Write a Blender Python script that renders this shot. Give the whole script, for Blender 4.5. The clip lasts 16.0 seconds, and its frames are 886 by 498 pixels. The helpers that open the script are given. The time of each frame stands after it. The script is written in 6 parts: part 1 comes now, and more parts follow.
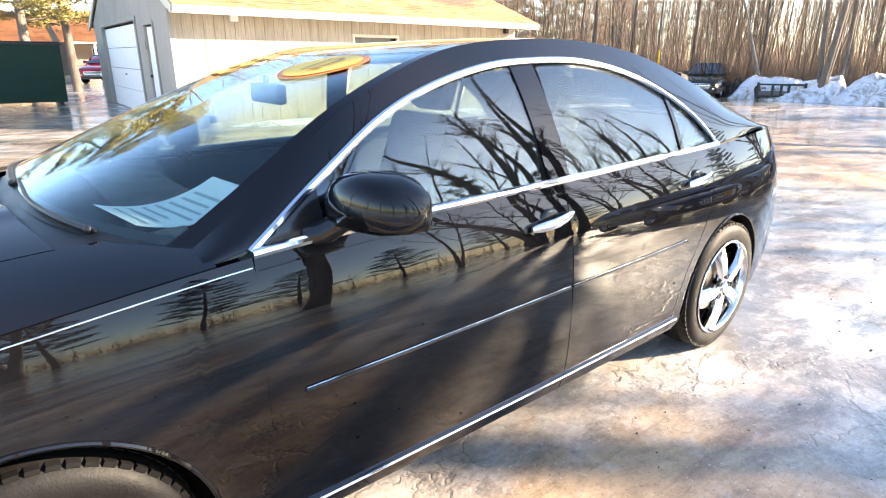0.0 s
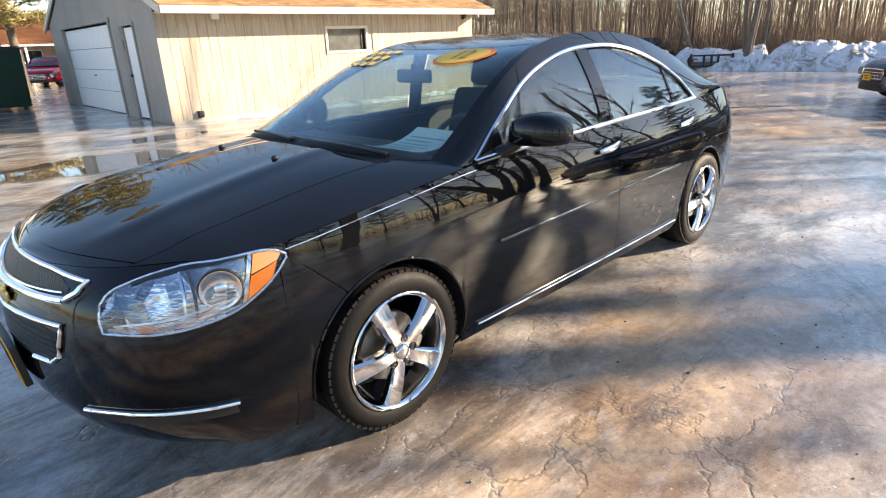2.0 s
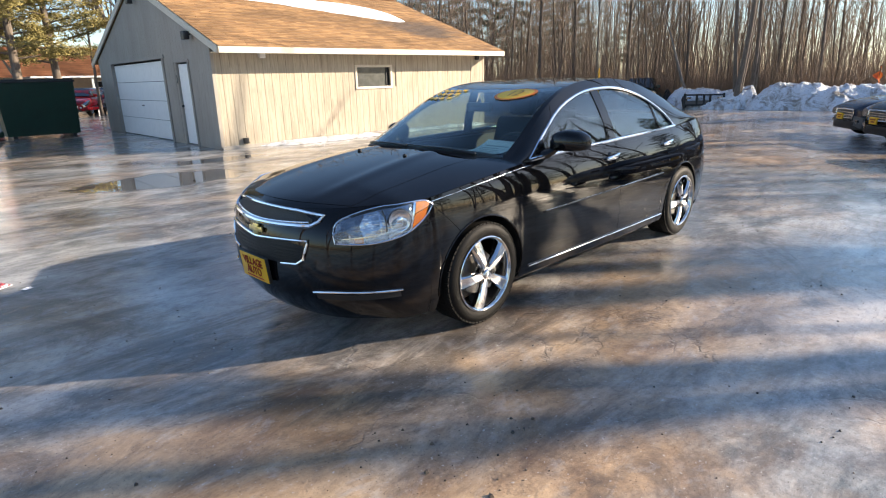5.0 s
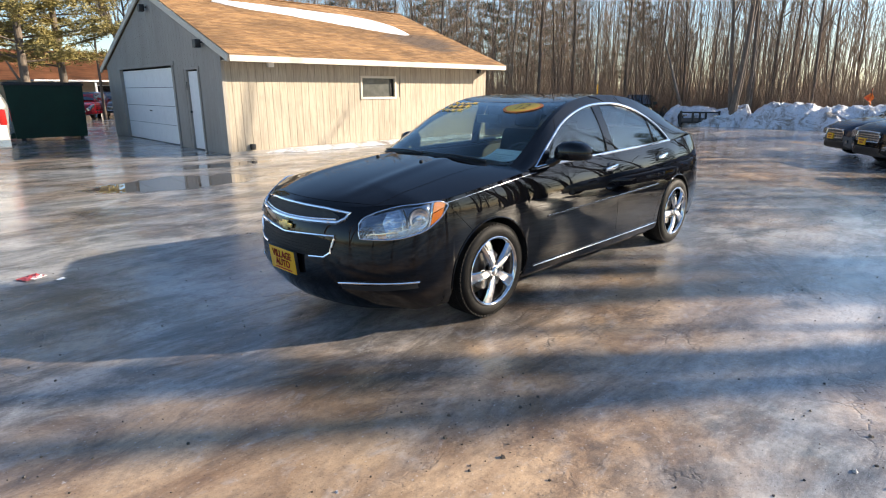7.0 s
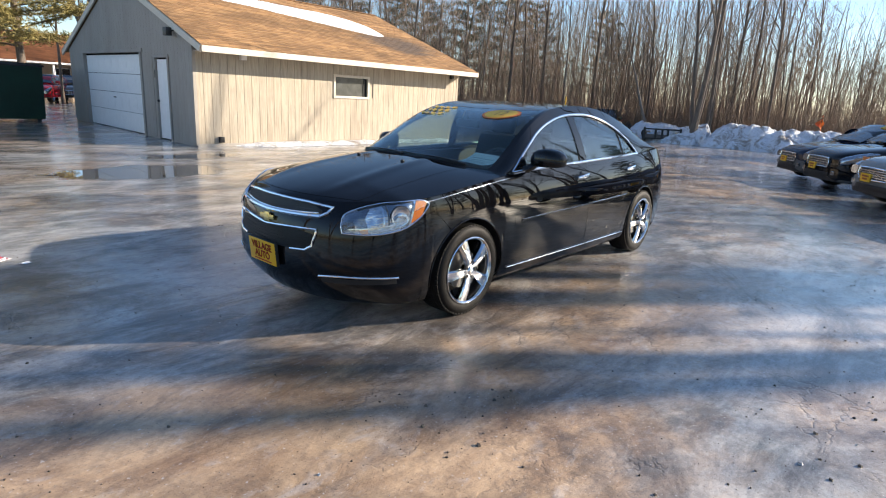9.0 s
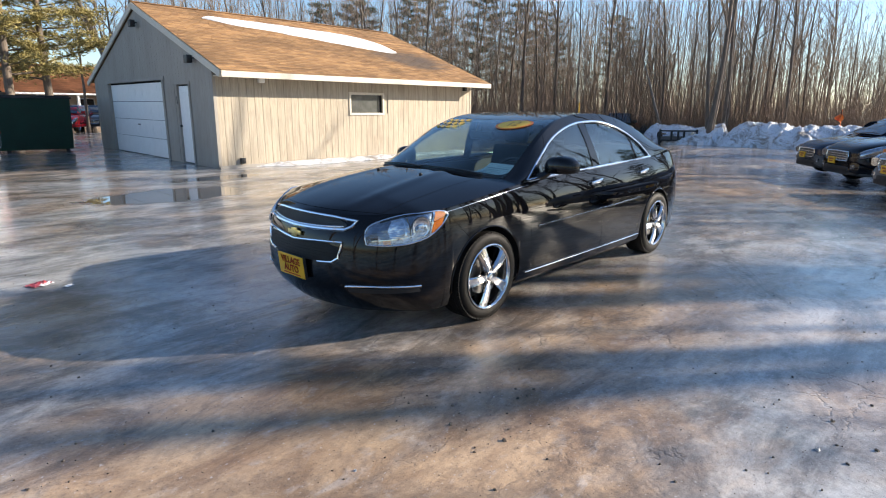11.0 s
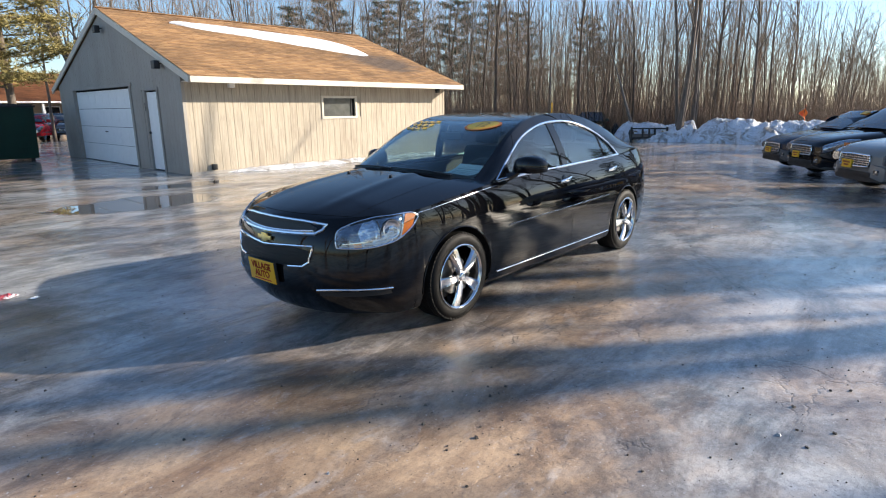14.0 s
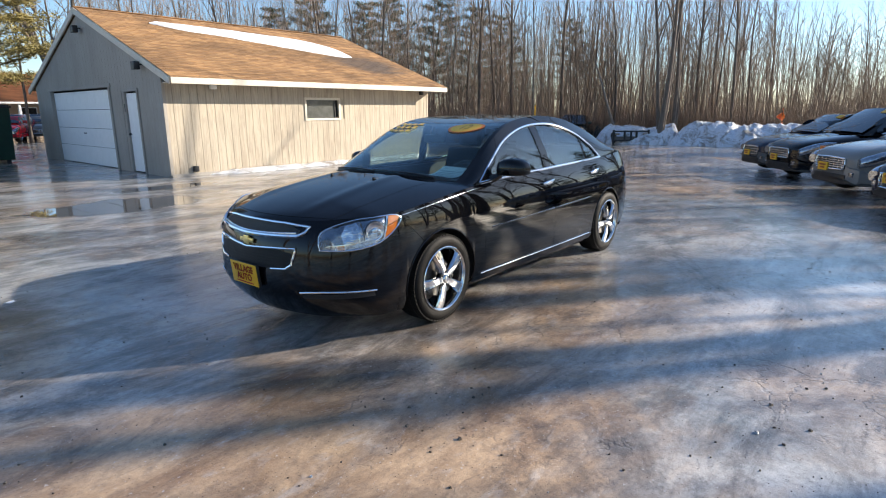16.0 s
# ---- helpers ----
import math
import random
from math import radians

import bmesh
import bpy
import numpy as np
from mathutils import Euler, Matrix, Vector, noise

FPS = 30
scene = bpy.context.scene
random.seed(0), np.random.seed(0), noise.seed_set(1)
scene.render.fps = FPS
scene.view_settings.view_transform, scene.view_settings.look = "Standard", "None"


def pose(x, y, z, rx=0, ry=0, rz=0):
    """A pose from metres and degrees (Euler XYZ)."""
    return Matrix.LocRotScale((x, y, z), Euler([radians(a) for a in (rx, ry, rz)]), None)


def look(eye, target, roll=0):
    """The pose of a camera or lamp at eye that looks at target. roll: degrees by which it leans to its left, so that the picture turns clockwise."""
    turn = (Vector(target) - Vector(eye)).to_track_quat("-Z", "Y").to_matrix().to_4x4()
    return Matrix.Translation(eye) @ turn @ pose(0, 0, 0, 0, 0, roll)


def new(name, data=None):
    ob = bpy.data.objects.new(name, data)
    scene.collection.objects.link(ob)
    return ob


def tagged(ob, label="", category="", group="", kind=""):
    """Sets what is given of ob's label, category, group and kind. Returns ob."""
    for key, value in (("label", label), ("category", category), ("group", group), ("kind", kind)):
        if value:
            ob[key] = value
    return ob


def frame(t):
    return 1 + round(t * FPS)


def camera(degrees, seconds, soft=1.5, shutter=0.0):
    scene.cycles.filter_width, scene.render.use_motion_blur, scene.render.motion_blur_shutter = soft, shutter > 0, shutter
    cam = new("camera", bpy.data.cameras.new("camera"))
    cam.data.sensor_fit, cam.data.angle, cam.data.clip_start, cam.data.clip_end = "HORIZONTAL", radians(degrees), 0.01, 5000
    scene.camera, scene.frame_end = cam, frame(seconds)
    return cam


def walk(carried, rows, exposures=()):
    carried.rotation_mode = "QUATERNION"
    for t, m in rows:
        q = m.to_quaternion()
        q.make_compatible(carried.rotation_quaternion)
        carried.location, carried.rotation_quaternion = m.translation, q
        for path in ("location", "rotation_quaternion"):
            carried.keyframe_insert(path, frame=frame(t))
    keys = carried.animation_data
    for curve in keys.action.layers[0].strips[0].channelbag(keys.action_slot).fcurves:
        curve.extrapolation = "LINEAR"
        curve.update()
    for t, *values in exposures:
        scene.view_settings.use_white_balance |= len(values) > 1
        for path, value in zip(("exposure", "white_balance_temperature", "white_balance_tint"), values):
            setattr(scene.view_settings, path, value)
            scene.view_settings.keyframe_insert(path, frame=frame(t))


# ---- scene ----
cam = camera(75.4, 16.0, 1.1)
PATH = [
    (0, (0.076, -2.058, 1.409), (1.274, -0.587, 0.777), 0.4),
    (0.5, (-0.231, -2.249, 1.447), (0.962, -0.803, 0.75), -0.7),
    (1, (-0.582, -2.32, 1.467), (0.671, -0.908, 0.808), -0.8),
    (1.5, (-0.9, -2.419, 1.466), (0.32, -1.003, 0.755), -1.4),
    (2, (-1.243, -2.401, 1.453), (0.071, -1.055, 0.774), -2.2),
    (2.5, (-1.556, -2.485, 1.456), (-0.257, -1.116, 0.795), -1.9),
    (3, (-1.805, -2.557, 1.471), (-0.41, -1.28, 0.821), -1.9),
    (3.5, (-2.073, -2.64, 1.483), (-0.675, -1.364, 0.838), -1.6),
    (4, (-2.271, -2.814, 1.479), (-0.976, -1.434, 0.833), 0.2),
    (4.2, (-2.324, -2.872, 1.484), (-1.003, -1.504, 0.865), -0.6),
    (6.3, (-2.867, -3.333, 1.525), (-1.507, -1.968, 0.987), -1.7),
    (6.5, (-2.874, -3.313, 1.519), (-1.499, -1.956, 0.998), -1.2),
    (7, (-2.883, -3.263, 1.517), (-1.52, -1.9, 0.984), -0.1),
    (7.5, (-2.92, -3.255, 1.537), (-1.546, -1.9, 1.015), 0.8),
    (8, (-2.943, -3.23, 1.533), (-1.55, -1.886, 1.029), 0.7),
    (8.5, (-2.962, -3.208, 1.513), (-1.519, -1.923, 0.998), 2.4),
    (9, (-3.032, -3.268, 1.505), (-1.578, -1.995, 0.989), 3.2),
    (9.2, (-3.067, -3.304, 1.503), (-1.636, -2.007, 0.983), 3.2),
    (11.5, (-3.153, -3.371, 1.527), (-1.734, -2.044, 1.05), -0.0),
    (12, (-3.149, -3.373, 1.522), (-1.728, -2.05, 1.042), -0.4),
    (12.5, (-3.15, -3.384, 1.524), (-1.719, -2.072, 1.045), -0.5),
    (13, (-3.142, -3.402, 1.523), (-1.705, -2.095, 1.049), -0.9),
    (13.5, (-3.131, -3.415, 1.518), (-1.666, -2.139, 1.044), -0.9),
    (14, (-3.138, -3.426, 1.527), (-1.672, -2.151, 1.052), -0.5),
    (14.5, (-3.134, -3.437, 1.523), (-1.648, -2.184, 1.053), -0.5),
    (15, (-3.139, -3.443, 1.522), (-1.631, -2.217, 1.051), 0.1),
    (15.5, (-3.142, -3.435, 1.525), (-1.64, -2.202, 1.054), 0.1),
    (16, (-3.141, -3.437, 1.529), (-1.639, -2.203, 1.061), -0.3),
]
walk(cam, [(t, look(eye, target, roll)) for t, eye, target, roll in PATH],
     exposures=[(0.0, 2.92, 7450, 14), (0.5, 2.64, 7450, 14), (1.0, 2.45, 7600, 14), (1.5, 2.14, 7600, 14), (2.0, 1.88, 7450, 14), (3.0, 1.58, 7200, 13), (4.0, 1.46, 7050, 13), (6.5, 1.3, 6850, 12), (9.0, 1.2, 6600, 12), (13.0, 1.14, 6400, 11), (16.0, 1.12, 6350, 11)])

# ---- light ----
SUN_AZ, SUN_EL = radians(-37.0), radians(21.5)
to_sun = Vector((math.cos(SUN_AZ) * math.cos(SUN_EL), math.sin(SUN_AZ) * math.cos(SUN_EL), math.sin(SUN_EL)))
world = bpy.data.worlds.new("sky")
scene.world = world
world.use_nodes = True
sky = world.node_tree.nodes.new("ShaderNodeTexSky")
sky.sky_type, sky.sun_disc, sky.sun_elevation, sky.sun_rotation = "NISHITA", False, SUN_EL, radians(90) - SUN_AZ
sky.dust_density, sky.ozone_density, sky.air_density = 0.25, 3.5, 1.0
background = world.node_tree.nodes["Background"]
background.inputs["Strength"].default_value = 0.095
world.node_tree.links.new(sky.outputs["Color"], background.inputs["Color"])
sun = new("sun", bpy.data.lights.new("sun", "SUN"))
sun.data.energy, sun.data.angle, sun.data.color = 5.0, radians(0.53), (1.0, 0.88, 0.71)
sun.matrix_world = look(to_sun * 100, (0, 0, 0))

# ---- materials ----
class Nodes:
    """A small helper to wire a procedural material."""

    def __init__(self, name):
        self.mat = bpy.data.materials.new(name)
        self.mat.use_nodes = True
        self.tree = self.mat.node_tree
        self.bsdf = self.tree.nodes["Principled BSDF"]
        self.coord = None

    def node(self, kind, **values):
        n = self.tree.nodes.new(kind)
        for key, value in values.items():
            n.inputs[key.replace("_", " ")].default_value = value
        return n

    def link(self, a, b):
        self.tree.links.new(a, b)

    def position(self, scale=(1, 1, 1), local=False, turn=0.0):
        c = self.node("ShaderNodeTexCoord")
        m = self.node("ShaderNodeMapping")
        m.inputs["Scale"].default_value = scale
        m.inputs["Rotation"].default_value = (0, 0, turn)
        if local:
            self.link(c.outputs["Object"], m.inputs["Vector"])
        else:
            g = self.node("ShaderNodeNewGeometry")
            self.link(g.outputs["Position"], m.inputs["Vector"])
        return m.outputs["Vector"]

    def noise(self, scale, detail=4.0, rough=0.55, vector=None, distort=0.0):
        n = self.node("ShaderNodeTexNoise", Scale=scale, Detail=detail, Roughness=rough, Distortion=distort)
        self.link(vector if vector is not None else self.position(), n.inputs["Vector"])
        return n.outputs["Fac"]

    def ramp(self, fac, stops):
        r = self.node("ShaderNodeValToRGB")
        el = r.color_ramp.elements
        while len(el) < len(stops):
            el.new(0.5)
        for e, (p, c) in zip(el, stops):
            e.position = p
            e.color = (*c, 1) if len(c) == 3 else c
        self.link(fac, r.inputs["Fac"])
        return r.outputs["Color"]

    def span(self, fac, a, b, lo=0.0, hi=1.0):
        r = self.node("ShaderNodeMapRange")
        for key, value in zip(("From Min", "From Max", "To Min", "To Max"), (a, b, lo, hi)):
            r.inputs[key].default_value = value
        self.link(fac, r.inputs["Value"])
        return r.outputs["Result"]

    def mix(self, fac, a, b, mode="MIX"):
        m = self.node("ShaderNodeMix")
        m.data_type, m.blend_type = "RGBA", mode
        for value, slot in ((fac, 0), (a, 6), (b, 7)):
            if hasattr(value, "is_output"):
                self.link(value, m.inputs[slot])
            else:
                m.inputs[slot].default_value = (*value, 1) if isinstance(value, tuple) else value
        return m.outputs[2]

    def maths(self, op, a, b=0.0):
        m = self.node("ShaderNodeMath")
        m.operation = op
        for i, value in enumerate((a, b)):
            if hasattr(value, "is_output"):
                self.link(value, m.inputs[i])
            else:
                m.inputs[i].default_value = value
        return m.outputs[0]

    def bump(self, height, strength=0.3, distance=0.01):
        b = self.node("ShaderNodeBump", Strength=strength, Distance=distance)
        self.link(height, b.inputs["Height"])
        self.link(b.outputs["Normal"], self.bsdf.inputs["Normal"])

    def put(self, **values):
        for key, value in values.items():
            slot = self.bsdf.inputs[key.replace("_", " ")]
            if hasattr(value, "is_output"):
                self.link(value, slot)
            else:
                slot.default_value = (*value, 1) if isinstance(value, tuple) and slot.type == "RGBA" else value
        return self.mat


def surface(name, colour, rough=0.5, metal=0.0, vary=0.12, scale=8.0, grain=60.0, relief=0.1, coat=0.0, local=True, **more):
    """A plain material with stains at one scale and grain at another."""
    n = Nodes(name)
    at = n.position(local=local)
    big, fine = n.noise(scale, 5, 0.6, at), n.noise(grain, 3, 0.6, at)
    tone = n.span(n.maths("ADD", n.maths("MULTIPLY", big, 0.7), n.maths("MULTIPLY", fine, 0.3)), 0.3, 0.7, 1 - vary, 1 + vary)
    col = n.node("ShaderNodeMix")
    col.data_type, col.blend_type = "RGBA", "MULTIPLY"
    col.inputs[0].default_value = 1.0
    col.inputs[6].default_value = (*colour, 1)
    n.link(tone, col.inputs[7])
    if relief:
        n.bump(fine, relief, 0.004)
    return n.put(Base_Color=col.outputs[2], Roughness=n.span(big, 0.3, 0.7, max(0.0, rough * 0.85), min(1.0, rough * 1.15)), Metallic=metal, Coat_Weight=coat, **more)


def car_paint(name, colour, dust=0.35):
    n = Nodes(name)
    at = n.position(local=True)
    flake = n.node("ShaderNodeTexVoronoi", Scale=900.0)
    n.link(at, flake.inputs["Vector"])
    dirt = n.span(n.noise(3.0, 6, 0.65, at), 0.40, 0.75, 0.15, 1.0)
    fine = n.noise(40.0, 4, 0.7, at)
    specks = n.span(n.noise(220.0, 2, 0.6, at), 0.66, 0.72)
    film = n.maths("ADD", n.maths("MULTIPLY", dirt, 0.006 * dust), n.maths("MULTIPLY", n.maths("MULTIPLY", specks, dirt), 0.05 * dust))
    base = n.mix(film, colour, (0.30, 0.27, 0.24))
    rough = n.maths("ADD", n.span(flake.outputs["Distance"], 0, 1, 0.22, 0.34), n.maths("MULTIPLY", dirt, 0.1 * dust))
    n.bsdf.inputs["Coat Weight"].default_value = 1.0
    n.bsdf.inputs["Coat IOR"].default_value = 1.43
    n.link(n.maths("ADD", n.maths("MULTIPLY", n.maths("MULTIPLY", dirt, fine), 0.05 * dust), 0.006), n.bsdf.inputs["Coat Roughness"])
    peel = n.node("ShaderNodeBump", Strength=0.02, Distance=0.001)
    n.link(n.noise(55.0, 2, 0.5, at), peel.inputs["Height"])
    n.link(peel.outputs["Normal"], n.bsdf.inputs["Coat Normal"])
    return n.put(Base_Color=base, Roughness=rough, Metallic=0.0, Specular_IOR_Level=0.0)


def glass(name, tint, rough=0.0, solid=0.0, mirror=0.06):
    """Thin window glass: clear with its tint, reflecting by Fresnel, with a film of dust."""
    n = Nodes(name)
    t = n.tree
    clear, gloss, mix = n.node("ShaderNodeBsdfTransparent", Color=(*tint, 1)), n.node("ShaderNodeBsdfGlossy", Roughness=rough, Color=(0.86, 0.94, 1.0, 1)), n.node("ShaderNodeMixShader")
    facing = n.node("ShaderNodeLayerWeight", Blend=0.5).outputs["Facing"]
    n.link(n.maths("ADD", n.maths("MULTIPLY", n.maths("POWER", facing, 5.0), 0.92), mirror), mix.inputs[0])
    n.link(clear.outputs[0], mix.inputs[1])
    n.link(gloss.outputs[0], mix.inputs[2])
    film, haze = n.node("ShaderNodeMixShader"), n.node("ShaderNodeBsdfDiffuse", Color=(0.5, 0.48, 0.45, 1))
    n.link(n.span(n.noise(5.0, 6, 0.7, n.position(local=True)), 0.4, 0.8, 0.0002, 0.0025 + solid), film.inputs[0])
    n.link(mix.outputs[0], film.inputs[1])
    n.link(haze.outputs[0], film.inputs[2])
    n.link(film.outputs[0], t.nodes["Material Output"].inputs["Surface"])
    return n.mat


def ice_ground():
    """Wet ice and packed snow over a dirt lot: pale ice, tan meltwater mud, dark grit, a film of water."""
    n = Nodes("wet_ice")
    at = n.position()
    along = n.position((0.5, 1.0, 1.0), turn=radians(28))
    broad = n.noise(0.16, 3, 0.5, at, 0.6)
    patch = n.noise(0.6, 8, 0.65, at, 0.5)
    streak = n.noise(2.0, 10, 0.72, along, 0.5)
    ridge = n.noise(7.0, 7, 0.68, n.position((0.55, 1.0, 1.0), turn=radians(35)), 0.4)
    fine = n.noise(16.0, 9, 0.78, at)
    grit = n.noise(80.0, 4, 0.75, at)
    scratch = n.noise(9.0, 6, 0.7, n.position((0.06, 1.0, 1.0), turn=radians(24)), 0.3)
    w = n.node("ShaderNodeNewGeometry")

    def pools(spots, soft, ragged):
        out = None
        for cx, cy, rx, ry in spots:
            m = n.node("ShaderNodeMapping")
            m.inputs["Location"].default_value = (-cx / rx, -cy / ry, 0)
            m.inputs["Scale"].default_value = (1 / rx, 1 / ry, 0)
            n.link(w.outputs["Position"], m.inputs["Vector"])
            ln = n.node("ShaderNodeVectorMath")
            ln.operation = "LENGTH"
            n.link(m.outputs["Vector"], ln.inputs[0])
            d = n.maths("ADD", ln.outputs["Value"], n.span(patch, 0.2, 0.8, -ragged, ragged))
            one = n.span(d, soft, 1.0, 1.0, 0.0)
            out = one if out is None else n.maths("MAXIMUM", out, one)
        return out
    mud = n.span(n.maths("ADD", n.maths("MULTIPLY", broad, 0.45), n.maths("MULTIPLY", patch, 0.55)), 0.47, 0.62)
    thaw = pools(((1.0, -1.5, 2.8, 1.0), (-2.0, -1.2, 2.0, 1.1), (-1.5, -2.1, 1.4, 0.9), (-2.6, -1.6, 1.6, 0.8), (12.0, 3.5, 7.0, 3.5)), 0.35, 0.9)
    mud = n.maths("MAXIMUM", mud, n.maths("MULTIPLY", thaw, 0.95))
    tan = n.mix(n.span(streak, 0.36, 0.62), (0.18, 0.10, 0.052), (0.54, 0.36, 0.20))
    ice = n.mix(n.span(streak, 0.40, 0.60), (0.13, 0.145, 0.155), (0.50, 0.50, 0.50))
    col = n.mix(n.maths("MULTIPLY", mud, 0.92), ice, tan)
    dark = n.span(n.noise(0.8, 9, 0.74, n.position((0.5, 1, 1), turn=radians(22)), 0.8), 0.53, 0.60)
    col = n.mix(n.maths("MULTIPLY", dark, 0.65), col, (0.055, 0.047, 0.042))
    col = n.mix(n.span(fine, 0.46, 0.68, 0.0, 0.5), col, (0.085, 0.074, 0.064))
    col = n.mix(n.span(ridge, 0.55, 0.68, 0.0, 0.3), col, (0.55, 0.555, 0.57))
    col = n.mix(n.span(scratch, 0.60, 0.68, 0.0, 0.35), col, (0.06, 0.056, 0.052))
    col = n.mix(n.span(grit, 0.60, 0.66, 0.0, 0.7), col, (0.03, 0.026, 0.022))
    col = n.mix(n.span(n.noise(45.0, 3, 0.7, at), 0.64, 0.70, 0.0, 0.5), col, (0.7, 0.71, 0.73))
    warp = n.node("ShaderNodeVectorMath")
    warp.operation = "MULTIPLY_ADD"
    wn = n.node("ShaderNodeTexNoise", Scale=1.7, Detail=5.0, Roughness=0.65)
    n.link(at, wn.inputs["Vector"])
    n.link(wn.outputs["Color"], warp.inputs[0])
    warp.inputs[1].default_value = (0.9, 0.9, 0.0)
    n.link(n.position((0.7, 1.3, 1.0), turn=radians(30)), warp.inputs[2])
    plates = n.node("ShaderNodeTexVoronoi", Scale=1.9)
    plates.feature = "DISTANCE_TO_EDGE"
    n.link(warp.outputs["Vector"], plates.inputs["Vector"])
    crack = n.maths("MULTIPLY", n.span(plates.outputs["Distance"], 0.0, 0.035, 1.0, 0.0), n.span(patch, 0.44, 0.56))
    col = n.mix(n.maths("MULTIPLY", crack, 0.3), col, (0.05, 0.044, 0.04))
    pool = pools(((0.75, 6.9, 1.5, 0.85), (2.6, 8.7, 1.1, 0.4)), 0.85, 0.5)
    col = n.mix(n.maths("MULTIPLY", pool, 0.8), col, (0.06, 0.046, 0.034))
    dry = n.maths("SUBTRACT", 1.0, pool)
    # the film of water over the ice: a second, smoother gloss
    wet = n.span(n.noise(0.9, 7, 0.68, n.position((0.55, 1, 1), turn=radians(25)), 0.6), 0.38, 0.48, 0.25, 1.0)
    wet = n.maths("MAXIMUM", wet, pool)
    n.link(wet, n.bsdf.inputs["Coat Weight"])
    n.bsdf.inputs["Coat IOR"].default_value = 1.33
    n.link(n.maths("ADD", n.maths("MULTIPLY", n.span(fine, 0.35, 0.7, 0.008, 0.05), dry), 0.01), n.bsdf.inputs["Coat Roughness"])
    calm = n.node("ShaderNodeBump", Strength=0.3, Distance=0.012)
    ripple = n.maths("ADD", n.maths("MULTIPLY", n.noise(24.0, 5, 0.65, n.position((0.6, 1, 1), turn=radians(35))), 0.34), n.maths("MULTIPLY", n.noise(75.0, 3, 0.6, at), 0.06))
    n.link(n.maths("MULTIPLY", n.maths("ADD", n.maths("ADD", n.maths("MULTIPLY", ridge, 0.9), n.noise(2.5, 4, 0.5, at)), n.maths("ADD", ripple, n.maths("MULTIPLY", crack, -0.3))), dry), calm.inputs["Height"])
    n.link(calm.outputs["Normal"], n.bsdf.inputs["Coat Normal"])
    rough = n.maths("MAXIMUM", n.maths("MULTIPLY", n.span(streak, 0.3, 0.7, 0.5, 0.24), dry), 0.02)
    height = n.maths("ADD", n.maths("MULTIPLY", ridge, 0.7), n.maths("MULTIPLY", n.noise(3.5, 5, 0.6, at), 1.0))
    height = n.maths("ADD", height, n.maths("ADD", n.maths("MULTIPLY", crack, -0.35), n.maths("ADD", n.maths("MULTIPLY", grit, 0.03), n.maths("MULTIPLY", fine, 0.25))))
    n.bump(n.maths("MULTIPLY", height, dry), 0.45, 0.02)
    return n.put(Base_Color=col, Roughness=rough, IOR=1.31)


def siding(name, colour, dirt, figure=0.35):
    """Rough-sawn painted plywood siding: vertical grain, each board a little different, splashed at the foot."""
    n = Nodes(name)
    at = n.position((14, 14, 0.9))
    grain = n.noise(4.0, 6, 0.7, at)
    blotch = n.noise(1.2, 5, 0.6, n.position((1, 1, 0.5)))
    rnd = n.node("ShaderNodeObjectInfo").outputs["Random"]
    tone = n.mix(n.span(grain, 0.3, 0.7, 0, 1), tuple(c * 0.78 for c in colour), tuple(min(1, c * 1.12) for c in colour))
    tone = n.mix(n.span(rnd, 0, 1, 0, 0.22), tone, tuple(c * 0.8 for c in colour))
    tone = n.mix(n.span(blotch, 0.45, 0.7, 0, 0.6), tone, dirt)
    wood = n.noise(1.6, 3, 0.5, n.position((5, 5, 0.35)), 2.5)
    tone = n.mix(n.span(wood, 0.46, 0.56, 0.0, figure), tone, tuple(min(1, c * 1.35) for c in colour))
    n.bump(grain, 0.5, 0.004)
    return n.put(Base_Color=tone, Roughness=0.8)


def shingle_material(name, light_tone, dark_tone, wet=False):
    n = Nodes(name)
    rnd = n.node("ShaderNodeNewGeometry").outputs["Random Per Island"]
    broad = n.noise(0.8, 5, 0.65, n.position())
    col = n.mix(rnd, dark_tone, light_tone)
    col = n.mix(n.span(broad, 0.44, 0.66, 0, 0.7), col, tuple(c * 0.35 for c in dark_tone))
    fine = n.noise(90.0, 3, 0.7, n.position())
    col = n.mix(n.span(fine, 0.3, 0.7, 0, 0.35), col, tuple(c * 0.6 for c in light_tone))
    rows = n.noise(2.2, 6, 0.7, n.position((0.35, 2.6, 2.6)))
    col = n.mix(n.span(rows, 0.47, 0.62, 0, 0.55), col, tuple(c * 0.55 for c in dark_tone))
    col = n.mix(n.span(rows, 0.45, 0.32, 0, 0.35), col, tuple(min(1, c * 1.35) for c in light_tone))
    if wet:
        # meltwater stain below the end of the snow
        m = n.node("ShaderNodeMapping")
        m.inputs["Location"].default_value = (-7.55 / 1.5, -1.35 / 1.0, 0)
        m.inputs["Scale"].default_value = (1 / 1.5, 1 / 1.0, 0)
        n.link(n.node("ShaderNodeTexCoord").outputs["Object"], m.inputs["Vector"])
        far = n.node("ShaderNodeVectorMath")
        far.operation = "LENGTH"
        n.link(m.outputs["Vector"], far.inputs[0])
        stain = n.span(n.maths("ADD", far.outputs["Value"], n.span(rows, 0.3, 0.7, -0.5, 0.5)), 0.6, 1.1, 0.8, 0.0)
        col = n.mix(stain, col, (0.075, 0.06, 0.052))
    n.bump(fine, 0.4, 0.004)
    return n.put(Base_Color=col, Roughness=0.9)


